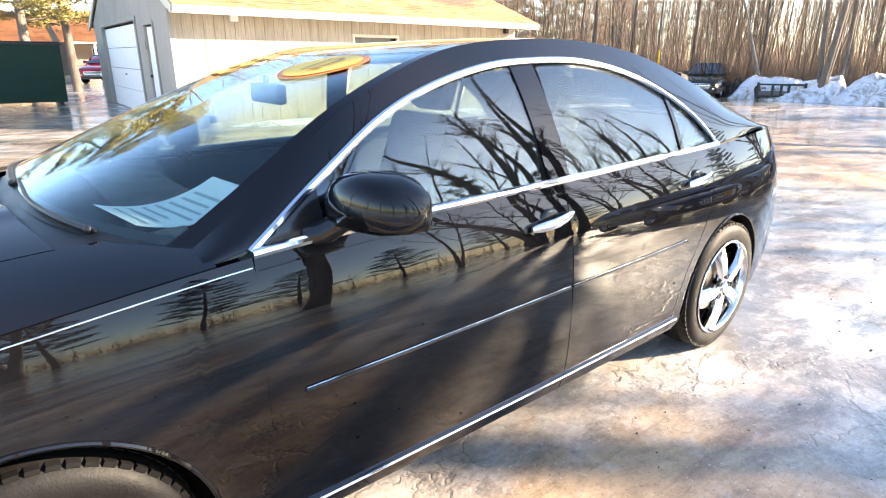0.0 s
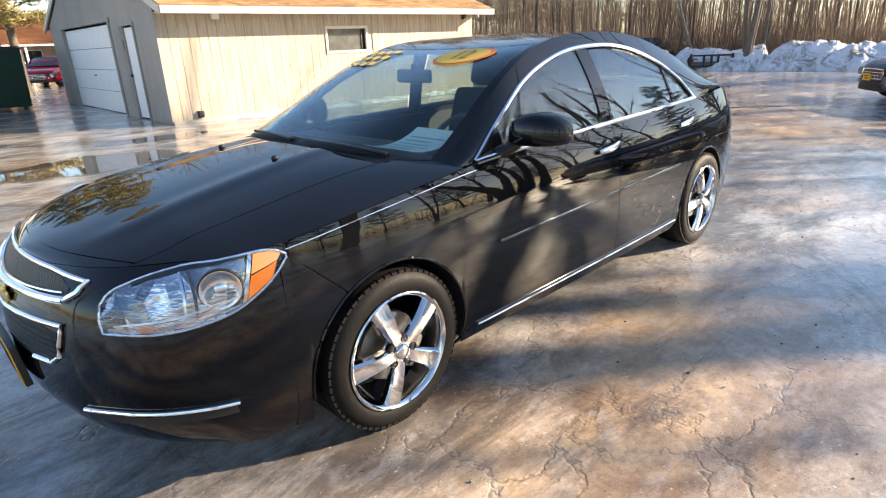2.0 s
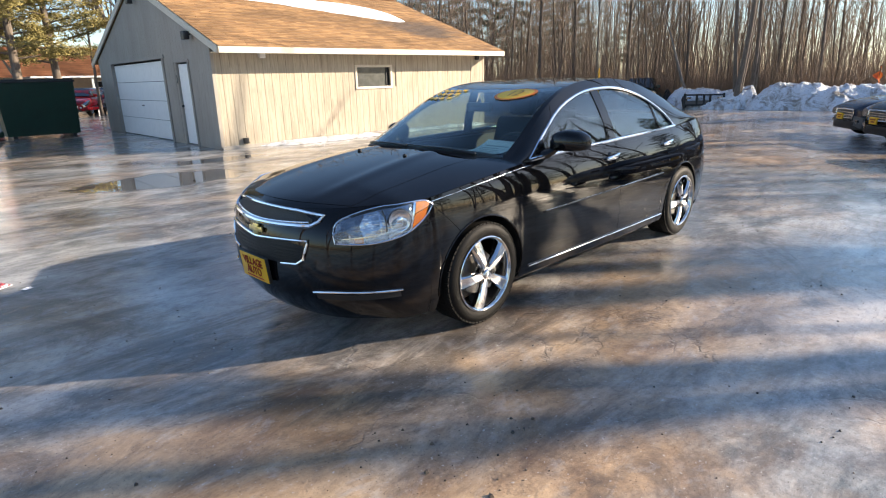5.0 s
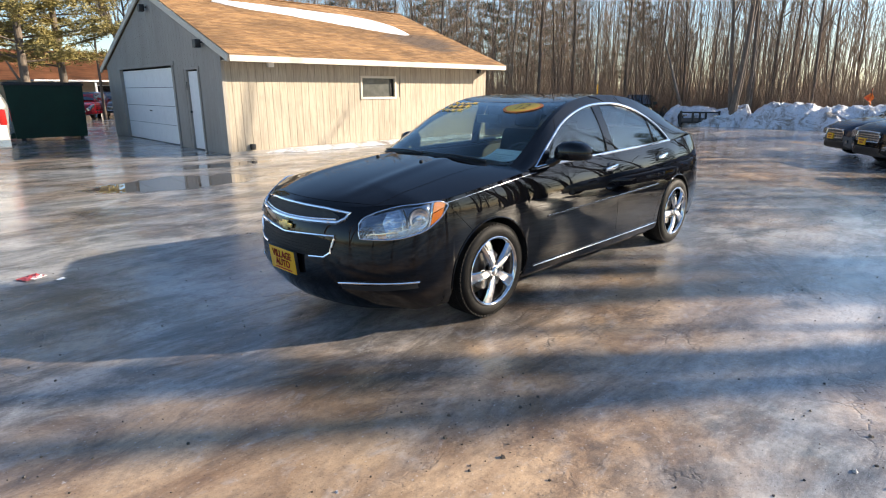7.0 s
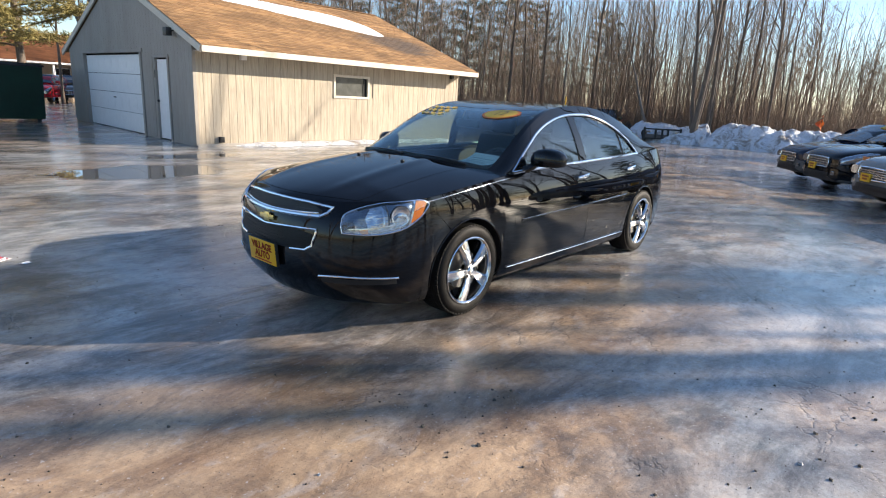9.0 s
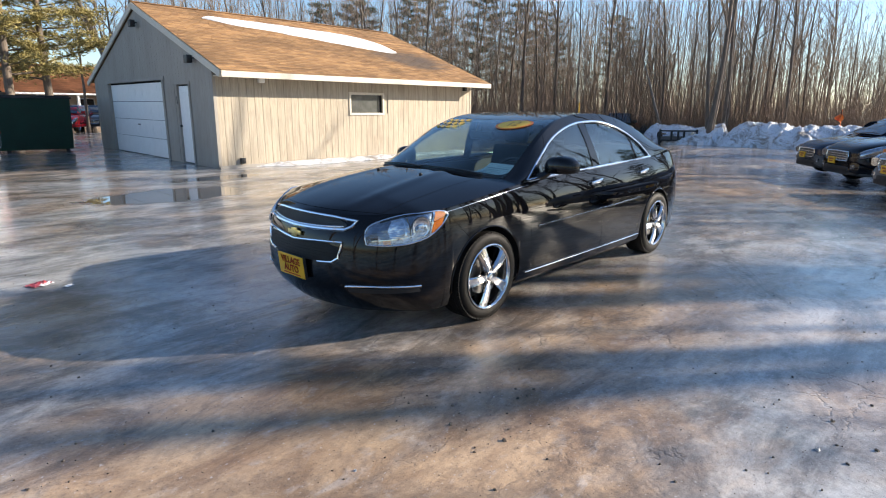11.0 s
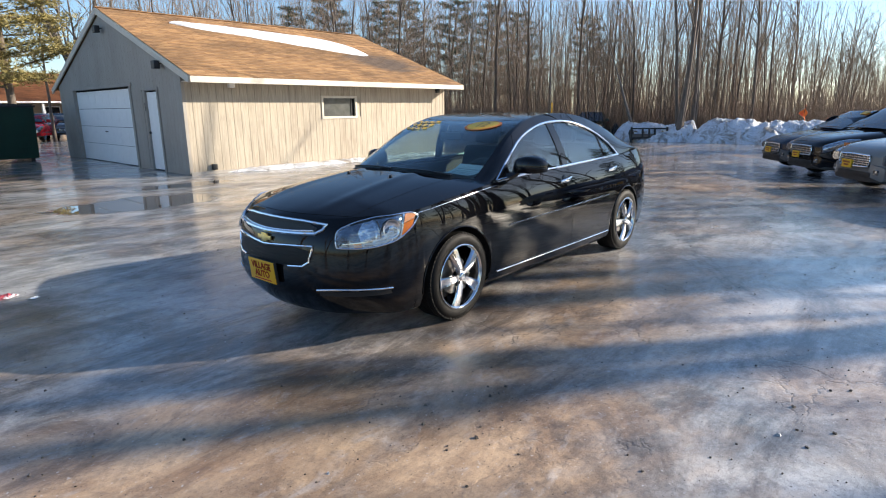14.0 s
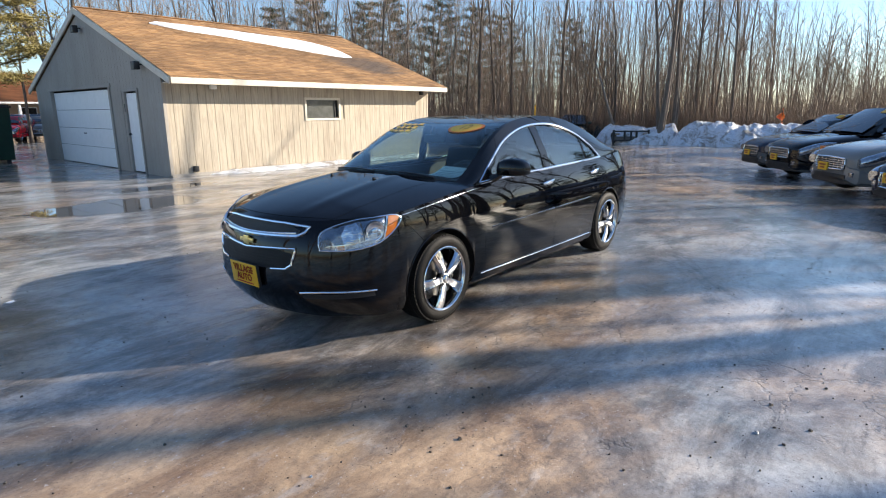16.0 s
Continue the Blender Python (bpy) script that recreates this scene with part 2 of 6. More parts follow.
def bark(name, a, b):
    n = Nodes(name)
    at = n.position((6, 6, 1.2), local=True)
    g = n.noise(3.0, 6, 0.7, at)
    rnd = n.node("ShaderNodeObjectInfo").outputs["Random"]
    col = n.mix(n.span(g, 0.35, 0.65), a, b)
    col = n.mix(n.span(rnd, 0, 1, 0, 0.35), col, tuple(c * 0.6 for c in b))
    n.bump(g, 0.6, 0.02)
    return n.put(Base_Color=col, Roughness=0.9)


def snow_material():
    n = Nodes("old_snow")
    at = n.position()
    dirt = n.noise(1.4, 8, 0.75, at, 0.8)
    fine = n.noise(9.0, 8, 0.75, at)
    col = n.mix(n.span(dirt, 0.50, 0.62), (0.80, 0.83, 0.88), (0.30, 0.27, 0.24))
    col = n.mix(n.span(fine, 0.52, 0.68, 0.0, 0.7), col, (0.22, 0.2, 0.185))
    n.bump(n.maths("ADD", fine, n.maths("MULTIPLY", n.noise(3.0, 5, 0.6, at), 2.0)), 0.9, 0.09)
    return n.put(Base_Color=col, Roughness=0.5)


ICE = ice_ground()
PAINT = car_paint("black_car_paint", (0.0035, 0.0035, 0.0045))
BLACK = surface("black_plastic", (0.016, 0.016, 0.017), 0.45, relief=0.15, grain=300)
SATIN = surface("satin_black_trim", (0.012, 0.012, 0.013), 0.14, relief=0.0)
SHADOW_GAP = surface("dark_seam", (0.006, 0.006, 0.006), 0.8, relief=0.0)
CHROME = surface("chrome", (0.83, 0.84, 0.86), 0.07, 1.0, vary=0.05, relief=0.0)
ALLOY = surface("polished_alloy", (0.66, 0.67, 0.69), 0.045, 1.0, vary=0.1, relief=0.03, grain=40)
RUBBER = surface("tyre_rubber", (0.005, 0.0047, 0.0045), 0.6, vary=0.35, relief=0.3, grain=90, Specular_IOR_Level=0.22)
STEEL = surface("brake_steel", (0.30, 0.28, 0.26), 0.4, 1.0, vary=0.3)
GLASS = glass("car_glass", (0.84, 0.91, 0.89), mirror=0.04)
DARK_GLASS = glass("side_glass", (0.62, 0.68, 0.66), mirror=0.085)
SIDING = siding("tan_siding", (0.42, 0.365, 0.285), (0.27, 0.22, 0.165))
# greyer, plainer siding for walls turned from the sun, their shade in the colour
SIDING_SHADED = siding("shaded_grey_siding", (0.36, 0.33, 0.29), (0.27, 0.24, 0.20), 0.06)
WHITE = surface("white_paint", (0.82, 0.82, 0.81), 0.5, vary=0.06, relief=0.05)
TRIM = surface("cream_trim_paint", (0.62, 0.56, 0.46), 0.6, vary=0.12)
SHINGLE = shingle_material("brown_shingles", (0.47, 0.275, 0.12), (0.25, 0.135, 0.06), True)
BARK = bark("grey_brown_bark", (0.09, 0.07, 0.055), (0.22, 0.18, 0.145))
BIRCH = bark("pale_bark", (0.15, 0.125, 0.10), (0.33, 0.29, 0.245))
TWIG = surface("brown_twigs", (0.19, 0.15, 0.115), 0.9, vary=0.35, local=False, scale=0.4)
SNOW = snow_material()
GREEN = surface("green_painted_steel", (0.018, 0.07, 0.042), 0.45, vary=0.25, scale=2)

# ---- building tools ----
def part(name, bm, material, parent=None, label="", smooth=True):
    """Links a bmesh as one mesh object under its thing."""
    me = bpy.data.meshes.new(name)
    bm.to_mesh(me)
    bm.free()
    me.materials.append(material)
    if smooth:
        me.shade_smooth()
        me.set_sharp_from_angle(angle=radians(38))
    ob = new(name, me)
    ob.parent = parent
    if label:
        ob["label"] = label
    return ob


def thing(name, at, label, category, group="", kind="", turn=0.0):
    ob = new(name)
    ob.matrix_world = pose(*at, 0, 0, turn)
    return tagged(ob, label, category, group, kind)


def box(bm, x0, x1, y0, y1, z0, z1, bevel=0.0, m=None):
    made = bmesh.ops.create_cube(bm, size=1.0, matrix=Matrix.Translation(((x0 + x1) / 2, (y0 + y1) / 2, (z0 + z1) / 2)) @ Matrix.Diagonal((abs(x1 - x0), abs(y1 - y0), abs(z1 - z0), 1)))
    verts = made["verts"]
    if bevel:
        edges = list({e for v in verts for e in v.link_edges})
        out = bmesh.ops.bevel(bm, geom=edges, offset=bevel, segments=2, profile=0.6, affect="EDGES", clamp_overlap=True)
        verts = [v for v in out["verts"] if v.is_valid]
    if m is not None:
        bmesh.ops.transform(bm, matrix=m, verts=verts)
    return bm


def boxed(*a, **k):
    return box(bmesh.new(), *a, **k)


def tube(bm, points, radius, sides=8, closed=False, flat=1.0, up=None):
    """A tube along points; radius a number or one per point. flat squashes it across its up direction."""
    pts = [Vector(p) for p in points]
    n = len(pts)
    rings = []
    ref = Vector(up) if up else None
    for i, p in enumerate(pts):
        a = pts[(i - 1) % n] if closed or i else pts[0]
        b = pts[(i + 1) % n] if closed or i < n - 1 else pts[-1]
        d = (b - a).normalized()
        side = d.cross(ref if ref else (Vector((0, 0, 1)) if abs(d.z) < 0.9 else Vector((1, 0, 0)))).normalized()
        top = side.cross(d)
        r = radius[i] if isinstance(radius, (list, tuple)) else radius
        rings.append([bm.verts.new(p + side * (r * math.cos(k * 2 * math.pi / sides)) + top * (r * flat * math.sin(k * 2 * math.pi / sides))) for k in range(sides)])
    for i in range(n if closed else n - 1):
        for k in range(sides):
            bm.faces.new((rings[i][k], rings[i][(k + 1) % sides], rings[(i + 1) % n][(k + 1) % sides], rings[(i + 1) % n][k]))
    if not closed:
        bm.faces.new(rings[0])
        bm.faces.new(rings[-1][::-1])
    return bm


def lathe(bm, profile, turns=40, m=None):
    """Revolves (radius, y) points round the y axis."""
    rings = [[bm.verts.new((r * math.cos(k * 2 * math.pi / turns), y, r * math.sin(k * 2 * math.pi / turns))) for k in range(turns)] for r, y in profile]
    for i in range(len(rings) - 1):
        for k in range(turns):
            bm.faces.new((rings[i][k], rings[i + 1][k], rings[i + 1][(k + 1) % turns], rings[i][(k + 1) % turns]))
    if m is not None:
        bm.transform(m)
    return bm


def sheet(f, us, vs, thick=0.0, mirror=False):
    """A grid of f(u, v), given thickness along its normals."""
    bm = bmesh.new()
    g = [[bm.verts.new(f(u, v)) for v in vs] for u in us]
    for i in range(len(us) - 1):
        for k in range(len(vs) - 1):
            bm.faces.new((g[i][k], g[i + 1][k], g[i + 1][k + 1], g[i][k + 1]))
    bmesh.ops.remove_doubles(bm, verts=bm.verts, dist=0.0002)
    if mirror:
        bmesh.ops.scale(bm, vec=(1, -1, 1), verts=bm.verts)
        bmesh.ops.reverse_faces(bm, faces=bm.faces)
    bmesh.ops.recalc_face_normals(bm, faces=bm.faces)
    if thick:
        bmesh.ops.solidify(bm, geom=bm.faces, thickness=thick)
        bmesh.ops.recalc_face_normals(bm, faces=bm.faces)
    return bm


def steps(a, b, n):
    return [a + (b - a) * i / n for i in range(n + 1)]


def text_mesh(body, size, depth=0.0005, bold=0.0):
    """The built-in letters as a mesh, centred, in the xy plane."""
    cu = bpy.data.curves.new("letters", "FONT")
    cu.offset = bold
    cu.body, cu.size, cu.extrude, cu.align_x, cu.align_y = body, size, depth, "CENTER", "CENTER"
    tmp = bpy.data.objects.new("letters", cu)
    scene.collection.objects.link(tmp)
    me = bpy.data.meshes.new_from_object(tmp.evaluated_get(bpy.context.evaluated_depsgraph_get()))
    bm = bmesh.new()
    bm.from_mesh(me)
    bpy.data.objects.remove(tmp)
    bpy.data.curves.remove(cu)
    bpy.data.meshes.remove(me)
    return bm


def joined(*pieces):
    """One bmesh out of several, welded along their common edges."""
    bm = bmesh.new()
    for piece in pieces:
        me = bpy.data.meshes.new("piece")
        piece.to_mesh(me)
        piece.free()
        bm.from_mesh(me)
        bpy.data.meshes.remove(me)
    bmesh.ops.remove_doubles(bm, verts=bm.verts, dist=0.0015)
    bmesh.ops.recalc_face_normals(bm, faces=bm.faces)
    return bm


# ---- car body surface ----
import functools


def lerp_table(tab, x):
    """Smooth interpolation in a small table of (x, value)."""
    if x <= tab[0][0]:
        return tab[0][1]
    for i in range(len(tab) - 1):
        (xa, va), (xb, vb) = tab[i], tab[i + 1]
        if x <= xb:
            t = (x - xa) / (xb - xa)
            ma = (vb - tab[i - 1][1]) / (xb - tab[i - 1][0]) if i else (vb - va) / (xb - xa)
            mb = (tab[i + 2][1] - va) / (tab[i + 2][0] - xa) if i + 2 < len(tab) else (vb - va) / (xb - xa)
            h = xb - xa
            return ((2 * t ** 3 - 3 * t * t + 1) * va + (t ** 3 - 2 * t * t + t) * h * ma
                    + (3 * t * t - 2 * t ** 3) * vb + (t ** 3 - t * t) * h * mb)
    return tab[-1][1]


NOSE = [(0.16, -0.90), (0.24, -0.985), (0.34, -1.045), (0.45, -1.065), (0.58, -1.06), (0.68, -1.045), (0.76, -1.015), (0.83, -0.955), (0.9, -0.87)]
TAIL = [(0.2, 3.74), (0.3, 3.84), (0.5, 3.885), (0.7, 3.87), (0.9, 3.82), (1.05, 3.76), (1.15, 3.72)]
SIDE = [(0.16, 0.93), (0.22, 0.962), (0.3, 0.984), (0.42, 0.996), (0.58, 1.0), (0.74, 0.992), (0.84, 0.976), (0.92, 0.952), (1.0, 0.915), (1.08, 0.87)]
BELT = [(-1.1, 0.79), (-1.0, 0.805), (-0.9, 0.832), (-0.7, 0.853), (-0.44, 0.872), (0.0, 0.922), (0.525, 0.972), (1.0, 0.99), (1.6, 1.004), (2.3, 1.022), (2.85, 1.04), (3.3, 1.062), (3.6, 1.06), (3.8, 1.03)]
FLOOR = [(-1.1, 0.19), (-0.6, 0.19), (-0.35, 0.185), (0.4, 0.2), (1.5, 0.205), (2.4, 0.21), (3.2, 0.23), (3.6, 0.27), (3.9, 0.3)]
HOODZ = [(-1.1, 0.80), (-1.0, 0.822), (-0.9, 0.868), (-0.7, 0.925), (-0.4, 0.984), (0.0, 1.038), (0.3, 1.056), (0.5, 1.055), (3.2, 1.11), (3.5, 1.108), (3.72, 1.10), (3.85, 1.06)]


@functools.lru_cache(maxsize=None)
def outline(u, z):
    """A point of the body's plan outline on the driver's side: u 0 is the middle of the nose, 1 the middle of the tail."""
    xn, xt, sy = lerp_table(NOSE, z), lerp_table(TAIL, z), lerp_table(SIDE, z)
    p = [(xn + 0.02, -0.24), (xn, 0.0), (xn + 0.03, 0.26), (xn + 0.105, 0.5), (xn + 0.26, 0.70), (-0.53, 0.82), (-0.1, 0.866), (0.6, 0.878), (1.5, 0.885),
         (2.4, 0.882), (2.95, 0.868), (3.4, 0.82), (xt - 0.17, 0.70), (xt - 0.045, 0.42), (xt, 0.0), (xt - 0.045, -0.42)]
    n = len(p) - 3
    f = min(max(u, 0.0), 0.99999) * n
    i = int(f)
    t = f - i
    a, b, c, d = p[i], p[i + 1], p[i + 2], p[i + 3]
    q = [0.5 * (2 * b[k] + (c[k] - a[k]) * t + (2 * a[k] - 5 * b[k] + 4 * c[k] - d[k]) * t * t + (3 * b[k] - a[k] - 3 * c[k] + d[k]) * t ** 3) for k in (0, 1)]
    return q[0], -q[1] * sy


@functools.lru_cache(maxsize=None)
def u_at(x, z=0.6):
    """The outline parameter at which the side has this x."""
    lo, hi = 0.0, 1.0
    for _ in range(30):
        mid = (lo + hi) / 2
        if outline(mid, z)[0] < x:
            lo = mid
        else:
            hi = mid
    return lo


@functools.lru_cache(maxsize=None)
def belt(u):
    """The shoulder point of the outline at u."""
    z = 0.9
    for _ in range(5):
        z = lerp_table(BELT, outline(u, z)[0])
    x, y = outline(u, z)
    return x, y, z


@functools.lru_cache(maxsize=None)
def belt_at(x):
    """The outline parameter at which the shoulder has this x."""
    lo, hi = 0.0, 1.0
    for _ in range(22):
        mid = (lo + hi) / 2
        if belt(mid)[0] < x:
            lo = mid
        else:
            hi = mid
    return lo


RAIL = [(0.40, 0.722, 0.975), (0.62, 0.70, 1.118), (0.85, 0.666, 1.272), (1.08, 0.628, 1.38), (1.3, 0.60, 1.443), (1.6, 0.578, 1.473), (1.95, 0.568, 1.475), (2.3, 0.568, 1.438),
        (2.6, 0.584, 1.364), (2.85, 0.61, 1.28), (3.1, 0.641, 1.181), (3.38, 0.683, 1.081)]
SPINE = [(0.40, 0.13, 1.05), (0.62, 0.345, 1.142), (0.85, 0.60, 1.245), (1.08, 0.90, 1.355), (1.3, 1.20, 1.43), (1.6, 1.571, 1.474), (1.95, 1.942, 1.49), (2.3, 2.322, 1.464),
         (2.6, 2.653, 1.404), (2.85, 2.943, 1.318), (3.1, 3.193, 1.22), (3.38, 3.453, 1.127)]


def rail(s):
    """The roof rail, from the foot of the front pillar to the foot of the rear one, on the driver's side."""
    return s, -lerp_table([(a, b) for a, b, c in RAIL], s), lerp_table([(a, c) for a, b, c in RAIL], s)


def canopy(s, t):
    """Windscreen, roof and rear window: s along the rail, t from -1 (driver's rail) to 1."""
    x, y, z = rail(s)
    xc, zc = lerp_table([(a, b) for a, b, c in SPINE], s), lerp_table([(a, c) for a, b, c in SPINE], s)
    k = min(1.0, max(0.0, (1.5 - s) / 0.6))
    k = k * k * (3 - 2 * k)
    full = 2.4 + 1.5 * k
    return xc + (x - xc) * abs(t) ** full, -y * t, zc + (z - zc) * abs(t) ** full


def flank(x, h):
    """The side of the cabin: h 0 at the belt, 1 at the rail."""
    xr, yr, zr = rail(x)
    xb, yb, zb = belt(u_at(x, 0.9))
    yb += 0.02
    bulge = 0.022 * math.sin(math.pi * h)
    return x, yb + (yr - yb) * h - bulge, zb + (zr - zb) * h


GLASS_TOP = [(0.52, 0.974), (0.6, 1.029), (0.75, 1.128), (0.95, 1.249), (1.15, 1.327), (1.4, 1.384), (1.65, 1.404), (1.9, 1.402), (2.15, 1.364), (2.4, 1.284), (2.6, 1.18), (2.7, 1.10), (2.765, 1.04)]

# ---- ground ----
def ease(a, b, v):
    t = min(1.0, max(0.0, (v - a) / (b - a)))
    return t * t * (3 - 2 * t)


def gz(x, y):
    """The lot falls away gently beyond the car, towards the parked cars and the wood."""
    return -0.32 * ease(1.5, 21.0, x) * max(ease(10.2, 7.0, y), ease(13.0, 16.5, x))


def ground_sheet():
    bm = bmesh.new()
    xs = [-900, -300, -100, -40, -20] + [-10 + i * 0.5 for i in range(81)] + [35, 45, 70, 120, 300, 900]
    ys = [-900, -300, -100, -40, -20] + [-10 + i * 0.5 for i in range(71)] + [30, 40, 60, 100, 300, 900]
    g = [[bm.verts.new((x, y, gz(x, y))) for y in ys] for x in xs]
    for i in range(len(xs) - 1):
        for k in range(len(ys) - 1):
            bm.faces.new((g[i][k], g[i + 1][k], g[i + 1][k + 1], g[i][k + 1]))
    return bm


ground = tagged(part("ground", ground_sheet(), ICE), "gravel lot under wet ice, slush and meltwater", "ground", kind="structure")

# ---- garage ----
GX, GY, GTURN, GLEN, GDEEP, EAVE, RIDGE = 3.42, 10.37, -2.0, 9.05, 9.8, 2.36, 4.2
SLOPE = (RIDGE - EAVE) / (GDEEP / 2)
garage = thing("garage", (GX, GY, 0), "small tan wood-sided garage with a brown shingle roof and white doors", "garage", turn=GTURN)


def roof_under(y):
    return EAVE + SLOPE * (GDEEP / 2 - abs(y - GDEEP / 2))


def siding_wall():
    win = (3.95, 5.15, 1.32, 1.88)
    bm = bmesh.new()
    for b in ((0.0, win[0], 0.02, 0.14, 0, EAVE), (win[1], GLEN, 0.02, 0.14, 0, EAVE), (win[0], win[1], 0.02, 0.14, 0, win[2]), (win[0], win[1], 0.02, 0.14, win[3], EAVE)):
        box(bm, *b)
    bmesh.ops.remove_doubles(bm, verts=bm.verts, dist=0.0005)
    wall_side = part("side_wall", bm, SIDING, garage, smooth=False)
    n, w = 44, GLEN / 44

    def board(x0, x1, z0, z1):
        return boxed(x0 + 0.0035, x1 - 0.0035, -0.004, 0.02, z0, z1, 0.003)
    full = None
    for i in range(n):
        x0, x1 = i * w, (i + 1) * w
        if x1 > win[0] and x0 < win[1]:
            part("board", board(x0, x1, 0.06, win[2]), SIDING, wall_side, smooth=False)
            part("board", board(x0, x1, win[3], EAVE), SIDING, wall_side, smooth=False)
        elif full is None:
            full = part("board", board(0, w, 0.06, EAVE), SIDING, wall_side, smooth=False)
        else:
            b = new("board", full.data)
            b.parent, b.location = wall_side, (x0, 0, 0)
    return wall_side


def roof():
    half = GDEEP / 2
    for sgn, name in ((0, "roof"), (1, "roof")):
        run = half + 0.62
        bm = bmesh.new()
        box(bm, -0.06, GLEN + 0.3, 0, math.hypot(run, run * SLOPE), -0.05, 0.0)
        a = math.atan(SLOPE)
        if sgn == 0:
            m = Matrix.Translation((0, -0.62, EAVE - 0.62 * SLOPE + 0.185)) @ Matrix.Rotation(a, 4, "X")
        else:
            m = Matrix.Translation((GLEN + 0.24, GDEEP + 0.62, EAVE - 0.62 * SLOPE + 0.185)) @ Matrix.Rotation(math.pi, 4, "Z") @ Matrix.Rotation(a, 4, "X")
        bm.transform(m)
        deck = part(name, bm, SHINGLE, garage, smooth=False)
        # shingle courses
        verts, faces = [], []
        rng = random.Random(5 + sgn)
        length, up = GLEN + 0.36, math.hypot(run, run * SLOPE)
        rows = int(up / 0.142)
        for r in range(rows):
            x = -0.06 - rng.random() * 0.3
            while x < GLEN + 0.3:
                wdt = 0.3 * rng.uniform(0.55, 1.05)
                xa, xb = max(x, -0.07), min(x + wdt - 0.006, GLEN + 0.31)
                if xb - xa > 0.02:
                    y0, y1 = r * 0.142 - 0.01, (r + 1) * 0.142 + 0.02
                    t = 0.012 + rng.random() * 0.004
                    k = len(verts)
                    for xx, yy, zz in ((xa, y0, 0), (xb, y0, 0), (xb, y1, 0), (xa, y1, 0), (xa, y0, t), (xb, y0, t), (xb, y1, 0.004), (xa, y1, 0.004)):
                        verts.append(m @ Vector((xx, yy, zz)))
                    faces += [(k + 4, k + 5, k + 6, k + 7), (k, k + 1, k + 5, k + 4), (k + 1, k + 2, k + 6, k + 5), (k + 3, k, k + 4, k + 7)]
                x += wdt
        me = bpy.data.meshes.new("shingles")
        me.from_pydata(verts, [], faces)
        me.materials.append(SHINGLE)
        sh = new("shingles", me)
        sh.parent = deck
        tagged(sh, kind="stuff")
    return m


siding_wall()
roof()
back = boxed(0, GLEN, GDEEP - 0.14, GDEEP, 0, EAVE)
part("back_wall", back, SIDING_SHADED, garage, smooth=False)
DOOR, BIGDOOR = (1.42, 2.28, 2.05), (3.2, 8.35, 2.2)


def gable_slab(bm, x0, x1, y0, y1, z0):
    """A piece of gable wall from z0 up to the roof."""
    za, zb = roof_under(y0), roof_under(y1)
    mid = [] if not y0 < GDEEP / 2 < y1 else [(GDEEP / 2, RIDGE)]
    prof = [(y0, z0), (y1, z0), (y1, zb), *mid, (y0, za)]
    a = [bm.verts.new((x0, y, z)) for y, z in prof]
    b = [bm.verts.new((x1, y, z)) for y, z in prof]
    bm.faces.new(a)
    bm.faces.new(b[::-1])
    for k in range(len(prof)):
        q = (k + 1) % len(prof)
        bm.faces.new((a[k], b[k], b[q], a[q]))
    bmesh.ops.recalc_face_normals(bm, faces=bm.faces)
    return bm


bm = bmesh.new()
cuts = [(0.0, DOOR[0], 0.0), (DOOR[0], DOOR[1], DOOR[2]), (DOOR[1], BIGDOOR[0], 0.0), (BIGDOOR[0], BIGDOOR[1], BIGDOOR[2]), (BIGDOOR[1], GDEEP, 0.0)]
for y0, y1, z0 in cuts:
    gable_slab(bm, 0.0, 0.1, y0, y1, z0)
bmesh.ops.remove_doubles(bm, verts=bm.verts, dist=0.0005)
front_wall = part("front_wall", bm, SIDING_SHADED, garage, smooth=False)
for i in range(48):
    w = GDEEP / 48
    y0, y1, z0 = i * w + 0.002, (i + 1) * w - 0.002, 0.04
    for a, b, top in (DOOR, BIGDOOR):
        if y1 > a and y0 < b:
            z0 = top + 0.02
    part("board", gable_slab(bmesh.new(), -0.012, 0.0, y0, y1, z0), SIDING_SHADED, front_wall, smooth=False)
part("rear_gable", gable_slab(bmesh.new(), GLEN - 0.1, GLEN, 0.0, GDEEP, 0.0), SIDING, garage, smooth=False)

